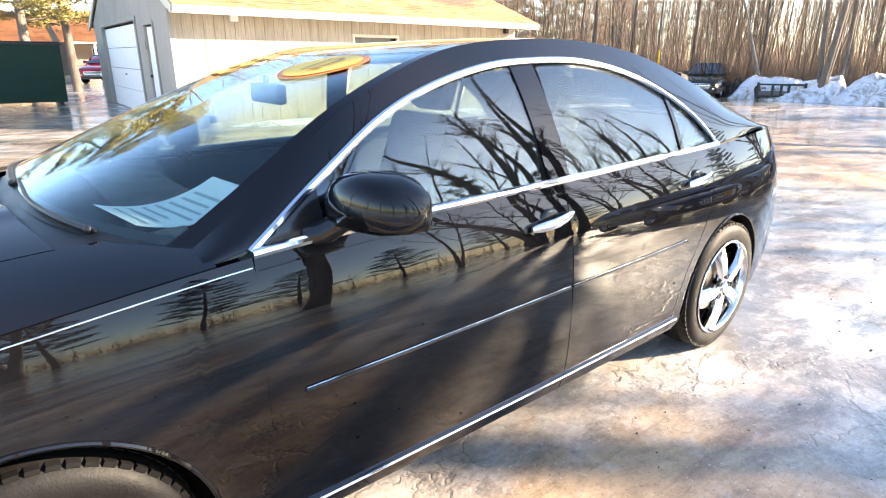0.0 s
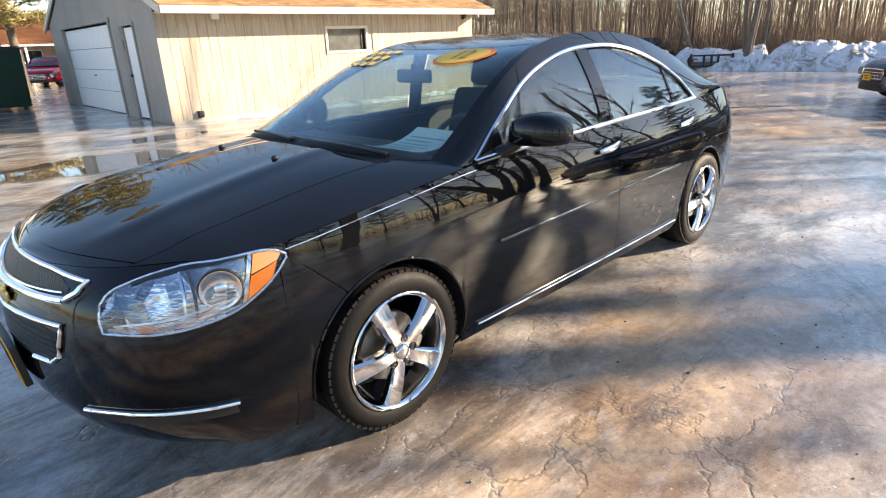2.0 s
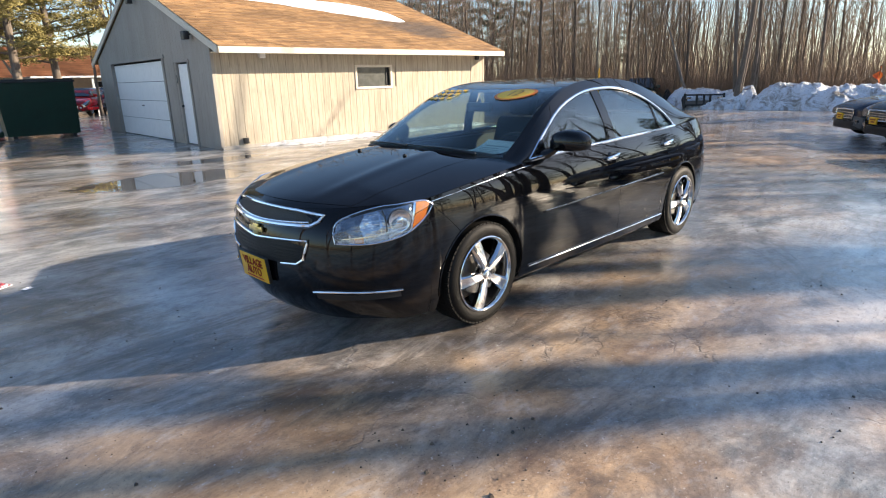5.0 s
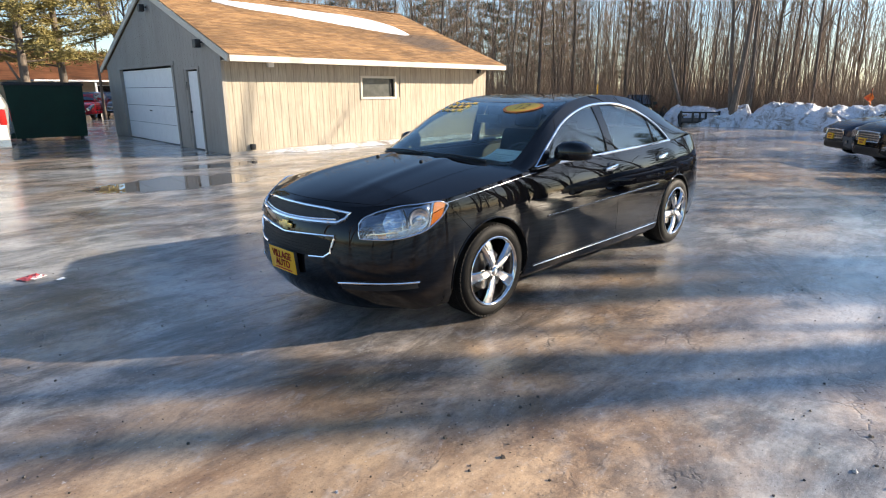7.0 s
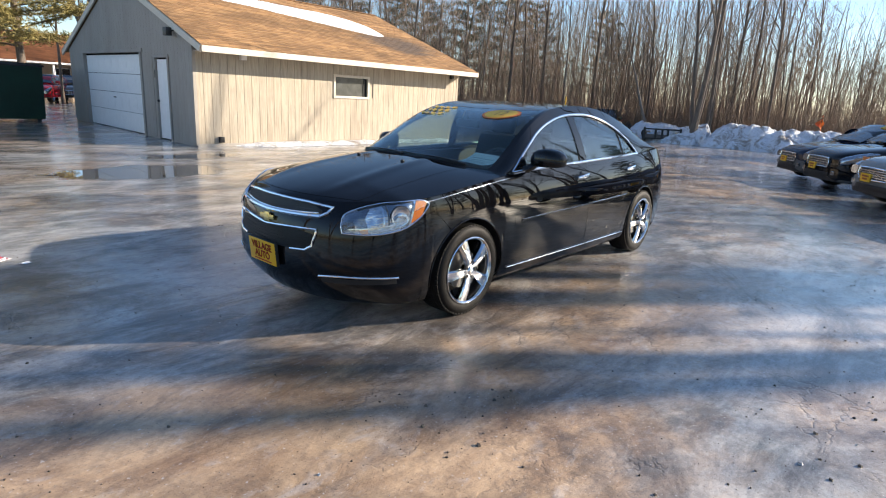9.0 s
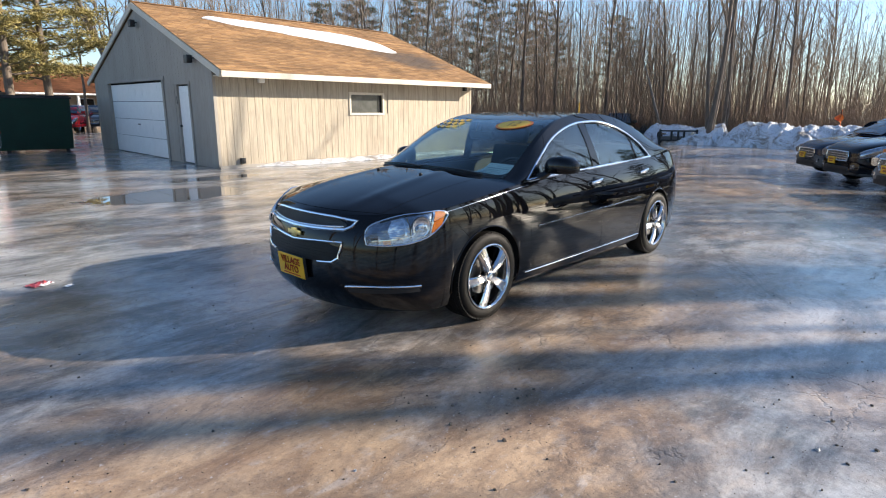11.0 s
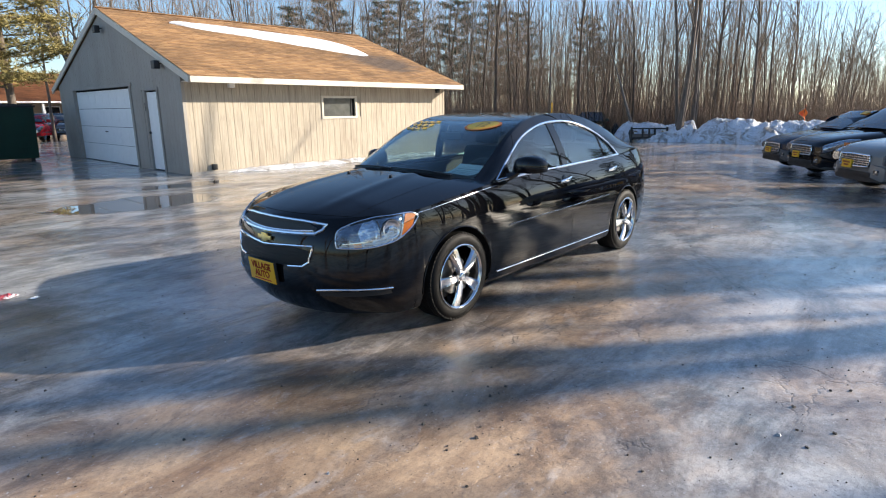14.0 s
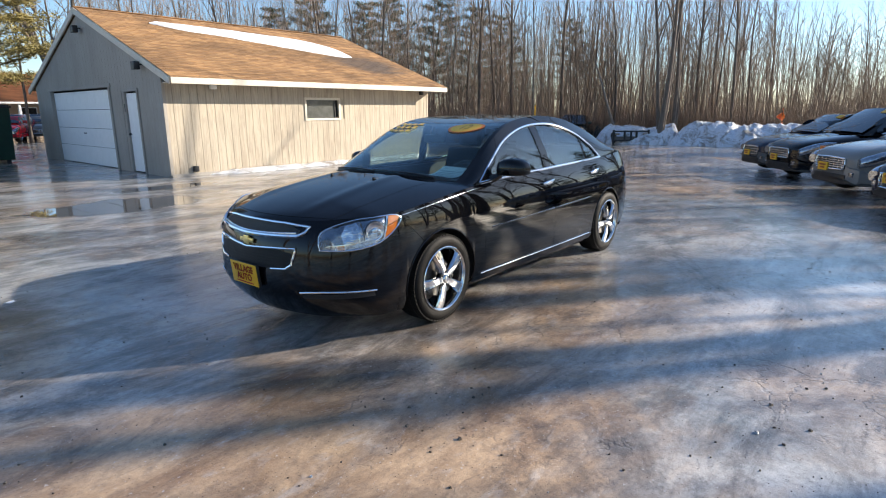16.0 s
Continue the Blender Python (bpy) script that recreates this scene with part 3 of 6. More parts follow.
# ---- garage details ----
def garage_details():
    # fascia boards and soffit
    part("eave_fascia", boxed(-0.07, GLEN + 0.32, -0.645, -0.62, 2.165, 2.305, 0.004), TRIM, garage, "cream painted eave board", smooth=False)
    part("soffit", boxed(0.0, GLEN + 0.2, -0.62, 0.0, 2.2, 2.215), TRIM, garage, smooth=False)
    a = math.atan(SLOPE)
    rise = math.hypot(GDEEP / 2 + 0.62, (GDEEP / 2 + 0.62) * SLOPE)
    for y0, s in ((-0.62, 1), (GDEEP + 0.62, -1)):
        m = Matrix.Translation((-0.075, y0, EAVE - 0.62 * SLOPE + 0.18)) @ Matrix.Rotation(a * s, 4, "X")
        part("rake_board", boxed(-0.022, 0.02, 0.0, rise * s, -0.16, -0.005, 0.003, m), TRIM, garage, "weathered cream gable board", smooth=False)
    # ridge cap
    part("ridge_cap", tube(bmesh.new(), [(x, GDEEP / 2, RIDGE + 0.19) for x in steps(-0.08, GLEN + 0.3, 20)], 0.07, 6, flat=0.45), SHINGLE, garage)
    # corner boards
    part("corner_board", boxed(-0.03, 0.05, -0.012, 0.02, 0.04, EAVE, 0.003), SIDING_SHADED, garage, smooth=False)
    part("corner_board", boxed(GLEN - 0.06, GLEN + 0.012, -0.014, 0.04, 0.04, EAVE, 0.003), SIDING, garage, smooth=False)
    # footing
    part("footing", boxed(0.0, GLEN, -0.03, 0.02, 0.0, 0.07), surface("concrete", (0.33, 0.31, 0.28), 0.85, vary=0.2), garage, smooth=False)
    # window in the side wall
    win = new("window")
    win.parent = garage
    for nm, b in (("frame", (3.91, 5.19, -0.03, 0.03, 1.28, 1.345)), ("frame", (3.91, 5.19, -0.03, 0.03, 1.855, 1.92)), ("frame", (3.91, 3.975, -0.03, 0.03, 1.345, 1.855)), ("frame", (5.125, 5.19, -0.03, 0.03, 1.345, 1.855))):
        part(nm, boxed(*b, 0.004), TRIM, win, smooth=False)
    part("sash", boxed(5.0, 5.03, 0.02, 0.06, 1.345, 1.855, 0.003), BLACK, win, smooth=False)
    part("pane", boxed(3.975, 5.0, 0.045, 0.05, 1.345, 1.855), surface("grey_dusty_pane", (0.10, 0.105, 0.10), 0.12, vary=0.4, scale=3), win, "dusty grey glass", smooth=False)
    part("gap", boxed(5.03, 5.125, 0.05, 0.06, 1.345, 1.855), SHADOW_GAP, win, smooth=False)
    # big door: four sections with pressed panels
    big = new("garage_door")
    big.parent = garage
    y0, y1, zt = BIGDOOR
    for k in range(4):
        za, zb = 0.02 + k * (zt - 0.06) / 4, 0.02 + (k + 1) * (zt - 0.06) / 4 - 0.012
        sec = part("door_section", boxed(0.07, 0.105, y0 + 0.1, y1 - 0.1, za, zb, 0.006), WHITE, big, smooth=False)
        for j in range(8):
            w = (y1 - y0 - 0.2) / 8
            ya = y0 + 0.1 + j * w
            part("pressed_panel", boxed(0.066, 0.075, ya + 0.07, ya + w - 0.07, za + 0.09, zb - 0.09, 0.006), WHITE, sec, smooth=False)
    part("door_handle", boxed(0.04, 0.07, (y0 + y1) / 2 - 0.09, (y0 + y1) / 2 + 0.09, 0.92, 0.95, 0.006), BLACK, big)
    for nm, b in (("jamb", (-0.035, 0.07, y0 - 0.02, y0 + 0.1, 0.0, zt)), ("jamb", (-0.035, 0.07, y1 - 0.1, y1 + 0.02, 0.0, zt)), ("lintel", (-0.04, 0.07, y0 - 0.1, y1 + 0.1, zt, zt + 0.09))):
        part(nm, boxed(*b, 0.004), SIDING_SHADED, big, smooth=False)
    # side door
    d = new("door")
    d.parent = garage
    y0, y1, zt = DOOR
    leaf = part("leaf", boxed(0.02, 0.06, y0 + 0.05, y1 - 0.06, 0.03, zt - 0.04, 0.004), WHITE, d, "white painted door leaf", smooth=False)
    for za, zb in ((0.2, 0.9), (1.05, 1.85)):
        part("raised_panel", boxed(0.013, 0.025, y0 + 0.15, y1 - 0.16, za, zb, 0.006), WHITE, leaf, smooth=False)
    knob = bmesh.new()
    bmesh.ops.create_uvsphere(knob, u_segments=12, v_segments=8, radius=0.035, matrix=Matrix.Translation((-0.025, y1 - 0.13, 0.98)))
    part("door_knob", knob, BLACK, leaf)
    for nm, b in (("jamb", (-0.035, 0.05, y0 - 0.03, y0 + 0.05, 0.0, zt)), ("jamb", (-0.035, 0.05, y1 - 0.05, y1 + 0.03, 0.0, zt)), ("lintel", (-0.038, 0.05, y0 - 0.05, y1 + 0.05, zt, zt + 0.07))):
        part(nm, boxed(*b, 0.004), SIDING_SHADED, d, smooth=False)
    part("hinge", boxed(-0.042, -0.03, y1 - 0.04, y1 + 0.0, 1.55, 1.75), BLACK, d)
    # lamps on the gable and wall
    for y, z in ((0.95, 2.66), (4.75, 3.82)):
        bm = tube(bmesh.new(), [(-0.02, y, z), (-0.12, y, z - 0.02)], 0.018, 8)
        box(bm, -0.24, -0.10, y - 0.10, y + 0.10, z - 0.13, z + 0.06, 0.015)
        part("flood_lamp", bm, BLACK, garage, "dark flood lamp on the gable")
    bm = boxed(1.13, 1.29, -0.11, 0.0, 2.08, 2.22, 0.02)
    part("wall_lamp", bm, WHITE, garage, "small white lamp under the eave")
    bm = boxed(8.62, 8.74, -0.12, 0.0, 2.06, 2.2, 0.02)
    part("wall_lamp", bm, BLACK, garage)
    part("outlet_box", boxed(0.52, 0.64, -0.09, 0.0, 0.1, 0.24, 0.01), BLACK, garage)
    # near-black sheet added inside stands in for the unlit interior
    part("dark_backing", boxed(0.15, 0.16, 0.15, GDEEP - 0.15, 0, 2.3), SHADOW_GAP, garage, smooth=False)


garage_details()


def roof_snow():
    """The strip of snow left on the near slope, thin at its lower edge."""
    a = math.atan(SLOPE)
    m = pose(GX, GY, 0, 0, 0, GTURN) @ Matrix.Translation((0, -0.62, EAVE - 0.62 * SLOPE + 0.197)) @ Matrix.Rotation(a, 4, "X")
    lowline = [(x, y + 0.18) for x, y in [(1.5, 4.62), (1.9, 4.35), (2.4, 4.12), (3.2, 3.98), (3.9, 3.68), (5.1, 3.25), (6.3, 2.8), (7.05, 2.6), (7.45, 2.68)]]
    highline = [(x, y + 0.18) for x, y in [(1.5, 4.66), (2.0, 4.78), (3.3, 4.75), (5.1, 4.6), (6.5, 4.35), (7.15, 3.7), (7.45, 2.85)]]
    xs, vs = steps(1.52, 7.44, 60), steps(0, 1, 12)

    def f(x, v):
        lo = lerp_table(lowline, x) + 0.05 * noise.noise((x * 3.1, 0.3, 0))
        hi = max(lerp_table(highline, x) + 0.04 * noise.noise((x * 2.3, 4.3, 0)), lo + 0.02)
        edge = max(0.0, min(1.0, min(v, 1 - v) * 5)) * max(0.0, min(1.0, min(x - 1.5, 7.46 - x) * 4))
        y = lo + (hi - lo) * v
        return m @ Vector((x, y, 0.005 + 0.075 * edge ** 0.5 + 0.02 * noise.noise((x * 2, y * 2, 2)) * edge))
    return sheet(f, xs, vs)


CLEAN_SNOW = surface("clean_snow", (0.85, 0.86, 0.88), 0.55, vary=0.04, relief=0.4, grain=20, local=False)


def wall_snow():
    m = pose(GX, GY, 0, 0, 0, GTURN)

    def f(x, v):
        w = 0.34 + 0.16 * noise.noise((x * 1.2, 0, 0)) + 0.12 * math.sin(x * 0.7)
        taper = max(0.02, min(1, (x - 0.9) * 1.5, (9.2 - x) * 1.5))
        y = -0.03 - max(w, 0.12) * taper * v
        return m @ Vector((x, y, 0.002 + (0.09 + 0.05 * noise.noise((x * 2.5, 1, 0))) * taper * math.sqrt(max(0.0, 1 - v * v)) + 0.01 * noise.noise((x * 9, v * 4, 0)) * (1 - v)))
    return sheet(f, steps(0.92, 9.18, 90), steps(0, 1, 8))


tagged(part("roof_snow", roof_snow(), CLEAN_SNOW), "long melting strip of white snow on the garage roof", "snow")
tagged(part("snow_ridge", wall_snow(), SNOW), "low ridge of old snow along the garage wall", "snow")

# ---- trees ----
class Mass:
    """Collects tubes and blades quickly into one mesh."""

    def __init__(self):
        self.v, self.f = [], []

    def limb(self, pts, radii, sides):
        base = len(self.v)
        n = len(pts)
        for i, p in enumerate(pts):
            d = (pts[min(i + 1, n - 1)] - pts[max(i - 1, 0)])
            d.normalize()
            ref = Vector((1, 0, 0)) if abs(d.x) < 0.8 else Vector((0, 1, 0))
            s = d.cross(ref)
            s.normalize()
            t = d.cross(s)
            for k in range(sides):
                a = k * 2 * math.pi / sides
                self.v.append(p + s * (radii[i] * math.cos(a)) + t * (radii[i] * math.sin(a)))
        for i in range(n - 1):
            for k in range(sides):
                q = (k + 1) % sides
                self.f.append((base + i * sides + k, base + i * sides + q, base + (i + 1) * sides + q, base + (i + 1) * sides + k))

    def blade(self, p, d, side, w):
        b = len(self.v)
        self.v += [p - side * w, p + side * w, p + d]
        self.f.append((b, b + 1, b + 2))

    def mesh(self, name, material, smooth=True):
        me = bpy.data.meshes.new(name)
        me.from_pydata(self.v, [], self.f)
        me.materials.append(material)
        if smooth:
            me.shade_smooth()
        return me


def grow(rng, start, way, length, r0, segs, wander, lift):
    """A wandering limb: its points and radii."""
    pts, radii, d, p = [start.copy()], [r0], way.normalized(), start.copy()
    for i in range(segs):
        d = d + Vector((rng.uniform(-1, 1), rng.uniform(-1, 1), rng.uniform(-0.6, 0.6) + lift)) * wander
        d.normalize()
        p = p + d * (length / segs)
        pts.append(p.copy())
        radii.append(r0 * (1 - 0.85 * (i + 1) / segs))
    return pts, radii


def branch_off(rng, mass, pts, radii, count, share, depth, lift, first=0.3):
    for _ in range(count):
        f = rng.uniform(first, 0.97) * (len(pts) - 1)
        i = min(int(f), len(pts) - 2)
        p = pts[i].lerp(pts[i + 1], f - i)
        axis = (pts[i + 1] - pts[i]).normalized()
        out = Vector((rng.uniform(-1, 1), rng.uniform(-1, 1), rng.uniform(-0.2, 0.7)))
        way = axis * 1.0 + out.normalized() * 0.75
        total = (pts[-1] - pts[0]).length
        length = total * share * rng.uniform(0.6, 1.25) * (1.15 - 0.6 * f / (len(pts) - 1))
        r = max(radii[i] * 0.5, 0.004)
        q, rr = grow(rng, p, way, length, r, 4 if depth else 3, 0.15, lift)
        mass.limb(q, rr, 5 if depth > 1 else 3)
        if depth:
            branch_off(rng, mass, q, rr, rng.randint(4, 7), 0.42, depth - 1, lift, 0.2)


def bare_tree(seed, height, radius, forks=1, lean=0.04, limbs=11, share=0.33, spread=0.25, first=0.32):
    """Meshes of trunk and crown of a leafless tree."""
    rng = random.Random(seed)
    trunk, crown = Mass(), Mass()
    for k in range(forks):
        way = Vector((rng.uniform(-1, 1) * (lean if forks == 1 else spread), rng.uniform(-1, 1) * (lean if forks == 1 else spread), 1))
        start = Vector((rng.uniform(-1, 1) * 0.12 * (forks > 1), rng.uniform(-1, 1) * 0.12 * (forks > 1), -0.1))
        pts, radii = grow(rng, start, way, height * rng.uniform(0.85, 1.05), radius * (1 if k == 0 else 0.75), 12, 0.045, 0.05)
        radii[0] *= 1.35
        trunk.limb(pts, radii, 9)
        branch_off(rng, crown, pts, radii, limbs, share, 2, 0.12, first)
    return trunk, crown


def pine(seed, height):
    """A ragged pine: trunk, and whorls of drooping boughs with many needle tufts."""
    rng = random.Random(seed)
    trunk, wood, needles = Mass(), Mass(), Mass()
    pts, radii = grow(rng, Vector((0, 0, -0.1)), Vector((0.03, 0, 1)), height, 0.2, 10, 0.03, 0.05)
    trunk.limb(pts, radii, 9)
    for k in range(46):
        f = 0.24 + 0.74 * k / 46
        i = min(int(f * 10), 9)
        p = pts[i].lerp(pts[i + 1], f * 10 - i)
        a = k * 2.4 + rng.uniform(-0.4, 0.4)
        length = height * 0.36 * (1.05 - f) ** 0.75 * rng.uniform(0.6, 1.15) + 0.3
        q, rr = grow(rng, p, Vector((math.cos(a), math.sin(a), 0.18)), length, 0.05 * (1.2 - f), 5, 0.16, -0.05)
        wood.limb(q, rr, 4)
        for j in range(int(40 + length * 44)):
            g = rng.uniform(0.25, 1.0) * (len(q) - 1)
            b = min(int(g), len(q) - 2)
            c = q[b].lerp(q[b + 1], g - b) + Vector((rng.gauss(0, 0.22), rng.gauss(0, 0.22), rng.gauss(0, 0.10)))
            for _ in range(5):
                d = Vector((rng.uniform(-1, 1), rng.uniform(-1, 1), rng.uniform(-0.3, 0.8))).normalized()
                s = d.cross(Vector((rng.uniform(-1, 1), rng.uniform(-1, 1), rng.uniform(-1, 1)))).normalized()
                needles.blade(c, d * rng.uniform(0.12, 0.27), s, 0.02)
    return trunk, wood, needles


NEEDLE = surface("yellow_green_needles", (0.26, 0.215, 0.07), 0.6, vary=0.5, relief=0.0, scale=1.5, local=True)
DARK_NEEDLE = surface("dark_green_needles", (0.035, 0.055, 0.022), 0.6, vary=0.5, relief=0.0, scale=1.5)


def plant(kind, at, label, category, group, meshes, turn=0.0, scale=1.0):
    ob = new(kind)
    ob.matrix_world = pose(*at, 0, 0, turn) @ Matrix.Diagonal((scale, scale, scale, 1))
    tagged(ob, label, category, group)
    for nm, me in meshes:
        c = new(nm, me)
        c.parent = ob
    return ob


KINDS = []
for seed, h, r, forks, limbs, share, wood in ((11, 13, 0.085, 1, 17, 0.24, BARK), (12, 15, 0.11, 1, 19, 0.26, BARK), (13, 12, 0.075, 2, 12, 0.27, BARK), (14, 14, 0.13, 3, 14, 0.30, BARK), (15, 11, 0.06, 1, 14, 0.24, BIRCH), (16, 15, 0.10, 2, 15, 0.28, BARK)):
    t, c = bare_tree(seed, h, r, forks, 0.05, limbs, share, 0.10)
    KINDS.append((("trunk", t.mesh("trunk", wood)), ("crown", c.mesh("crown", TWIG if wood is BARK else BIRCH))))

CAM_FOOT = Vector((-3.15, -3.4, 0))


def out_at(degrees, metres):
    x, y = CAM_FOOT.x + metres * math.cos(radians(degrees)), CAM_FOOT.y + metres * math.sin(radians(degrees))
    return x, y, gz(x, y)


rng = random.Random(3)
# trees that can be told apart at the edge of the wood
for deg, far, k, sc in ((28.0, 34, 1, 1.0), (25.3, 36, 2, 0.95), (23.0, 33, 0, 0.9), (20.6, 35, 4, 0.9), (18.9, 30, 3, 1.05), (17.9, 31, 5, 1.0), (16.2, 34, 1, 0.9), (14.6, 36, 5, 0.85), (13.2, 33, 0, 0.95), (12.1, 35, 2, 0.9),
                        (10.4, 37, 0, 0.85), (8.7, 41, 2, 0.75), (7.0, 46, 3, 0.62), (5.5, 50, 1, 0.6), (3.8, 48, 5, 0.62), (2.0, 52, 3, 0.6), (30.6, 33, 4, 1.0), (32.7, 35, 1, 1.0), (34.2, 37, 5, 0.95), (35.8, 34, 1, 1.05), (37.0, 36, 0, 1.0),
                        (38.4, 35, 4, 1.05), (40.3, 38, 2, 1.0), (42.5, 40, 0, 1.05), (45.0, 39, 5, 0.95), (47.5, 41, 1, 0.95), (50.3, 38, 3, 0.82), (53.0, 40, 0, 0.95), (56.0, 38, 2, 0.9), (59.0, 37, 5, 0.85), (62.5, 36, 1, 0.82), (66.0, 37, 3, 0.75), (69.5, 36, 5, 0.8), (72.0, 40, 3, 0.8), (74.5, 39, 1, 0.75)):
    grown = 1.15 if deg < 45 else 1.0
    plant("bare_tree", out_at(deg, far * grown), "leafless grey-brown tree with thin twigs at the lot's edge" if k != 4 else "leafless tree with a pale thin trunk at the lot's edge", "tree", "bare trees round the lot", KINDS[k], rng.uniform(0, 360), sc * grown * rng.uniform(0.95, 1.05))

# one broken trunk leaning against its neighbours
m = Mass()
pts, radii = grow(random.Random(8), Vector((0, 0, -0.1)), Vector((0.1, 0.42, 1)), 7.0, 0.1, 7, 0.04, 0.0)
m.limb(pts, radii, 7)
plant("leaning_trunk", out_at(22.4, 36), "dead pale trunk leaning in front of the wood", "tree", "", (("trunk", m.mesh("trunk", BIRCH)),))

# pines by the neighbouring house
PINE_PARTS = []
for seed, h, needle in ((21, 11.5, NEEDLE), (22, 13, DARK_NEEDLE)):
    t, w, nd = pine(seed, h)
    PINE_PARTS.append((("trunk", t.mesh("trunk", BARK)), ("bough", w.mesh("bough", BARK)), ("needles", nd.mesh("needles", needle, False))))
for (x, y, z), k, turn, sc in ((out_at(79.5, 30), 0, 20, 1.0), (out_at(76.9, 31), 0, 130, 0.95), (out_at(83.0, 32), 0, 200, 0.95)):
    plant("pine_tree", (x, y, z), "ragged yellow-green pine tree beside the neighbouring house", "tree", "pines", PINE_PARTS[k], turn, sc)
for (x, y, z), k, turn, sc in ((out_at(47, 60), 1, 250, 0.95), (out_at(55, 58), 1, 40, 0.9), (out_at(40.5, 57), 1, 300, 1.0), (out_at(36.5, 60), 1, 20, 0.95), (out_at(43.5, 63), 1, 170, 1.1), (out_at(33, 62), 1, 90, 0.9), (out_at(51, 61), 1, 210, 1.05), (out_at(26.5, 63), 1, 130, 0.85)):
    plant("pine_tree", (x, y, z), "dark pine tree deep in the wood", "tree", "pines", PINE_PARTS[k], turn, sc)

# trees on the sunny side of the lot, whose shade and reflections fall on the cars and the ice
OLD = []
for seed, h, r, forks in ((31, 15, 0.30, 2), (32, 16, 0.26, 2), (33, 21, 0.27, 1)):
    t, c = bare_tree(seed, h, r, forks, 0.02, 6, 0.34 if forks > 1 else 0.22, 0.2)
    OLD.append((("trunk", t.mesh("trunk", BARK)), ("crown", c.mesh("crown", TWIG))))
t, c = bare_tree(35, 20, 0.24, 1, 0.02, 34, 0.2, 0.2, 0.52)
OLD.append((("trunk", t.mesh("trunk", BARK)), ("crown", c.mesh("crown", TWIG))))
for (x, y), kit, turn, sc in (((20.03, -17.46), OLD[3], 80, 1.0), ((13.91, -12.85), OLD[0], 40, 1.0), ((4.5, -10.4), OLD[1], 200, 0.9), ((20.0, -12.0), KINDS[1], 100, 1.0), ((19.0, -9.2), KINDS[0], 30, 1.0), ((20.38, -16.16), OLD[2], 60, 1.0), (out_at(70.8, 37)[:2], OLD[0], 300, 0.85), ((29.0, -17.0), OLD[1], 270, 1.0), ((21.5, -4.6), OLD[1], 120, 0.85), ((19.1, -16.2), OLD[2], 15, 1.0), ((17.5, -17.2), KINDS[1], 75, 1.0), ((27.5, -19.2), KINDS[3], 140, 1.05), ((31.0, -21.5), KINDS[5], 20, 1.1), ((9.0, -11.2), KINDS[2], 50, 0.9), ((-1.0, -17.0), OLD[0], 10, 1.0), ((-9.0, -16.0), OLD[1], 190, 0.95), ((-16, -10), OLD[0], 20, 0.9), ((-19, -2), OLD[1], 20, 0.9), ((-18, 8), OLD[0], 130, 0.9)):
    plant("bare_tree", (x, y, gz(x, y)), "large leafless tree on the sunny side of the lot", "tree", "bare trees round the lot", kit, turn, sc)
for (x, y), turn, sc in (((0.0, -24.0), 200, 0.8), ((38.0, -9.0), 30, 0.75), ((36.0, -14.5), 100, 0.8), ((37.0, -20.0), 160, 0.7), ((33.0, -26.0), 210, 0.8), ((28.0, -30.0), 260, 0.85), ((20.0, -32.0), 310, 0.8), ((12.0, -31.0), 350, 0.75), ((6.0, -27.0), 45, 0.8)):
    plant("pine_tree", (x, y, gz(x, y)), "dark pine tree on the sunny side of the lot", "tree", "pines", PINE_PARTS[1], turn, sc)


def far_wood(count, first, last, seed):
    """Hundreds of thin stems behind the edge of the wood."""
    rng = random.Random(seed)
    stems = Mass()
    for _ in range(count):
        deg = rng.uniform(first, last)
        edge = 37 if 8 < deg < 80 else 38 + min(12, abs(8 - deg) * 0.9)
        if deg < 14 and rng.random() < (0.7 if deg < 2.5 else 0.2):
            continue
        far = edge + 34 * rng.random() ** 1.25
        x, y, z = out_at(deg, far)
        h = rng.uniform(5.0, 12.5) * (1.0 if 9 < deg < 80 else 0.62)
        r = rng.uniform(0.014, 0.05)
        pts, radii = grow(rng, Vector((x, y, z - 0.1)), Vector((rng.gauss(0, 0.07), rng.gauss(0, 0.07), 1)), h, r, 5, 0.06, 0.05)
        stems.limb(pts, radii, 4)
        for _b in range(rng.randint(8, 15)):
            f = rng.uniform(0.2, 0.98) * 5
            i = min(int(f), 4)
            p = pts[i].lerp(pts[i + 1], f - i)
            q, rr = grow(rng, p, Vector((rng.uniform(-1, 1), rng.uniform(-1, 1), rng.uniform(0.4, 1.3))), rng.uniform(0.7, 2.4), max(r * 0.35, 0.006), 3, 0.22, 0.1)
            stems.limb(q, rr, 3)
    return stems


def undergrowth(count, first, last, seed):
    rng = random.Random(seed)
    brush = Mass()
    for _ in range(count):
        deg = rng.uniform(first, last)
        if deg < 2.5 and rng.random() < 0.5:
            continue
        edge = 36.5 if deg < 44 else 34
        far = edge + 26 * rng.random() ** 1.6
        x, y, z = out_at(deg, far)
        for _k in range(rng.randint(3, 5)):
            q, rr = grow(rng, Vector((x + rng.gauss(0, 0.25), y + rng.gauss(0, 0.25), z - 0.05)), Vector((rng.gauss(0, 0.35), rng.gauss(0, 0.35), 1)), rng.uniform(0.9, 3.4), rng.uniform(0.008, 0.018), 3, 0.16, 0.05)
            brush.limb(q, rr, 3)
    return brush


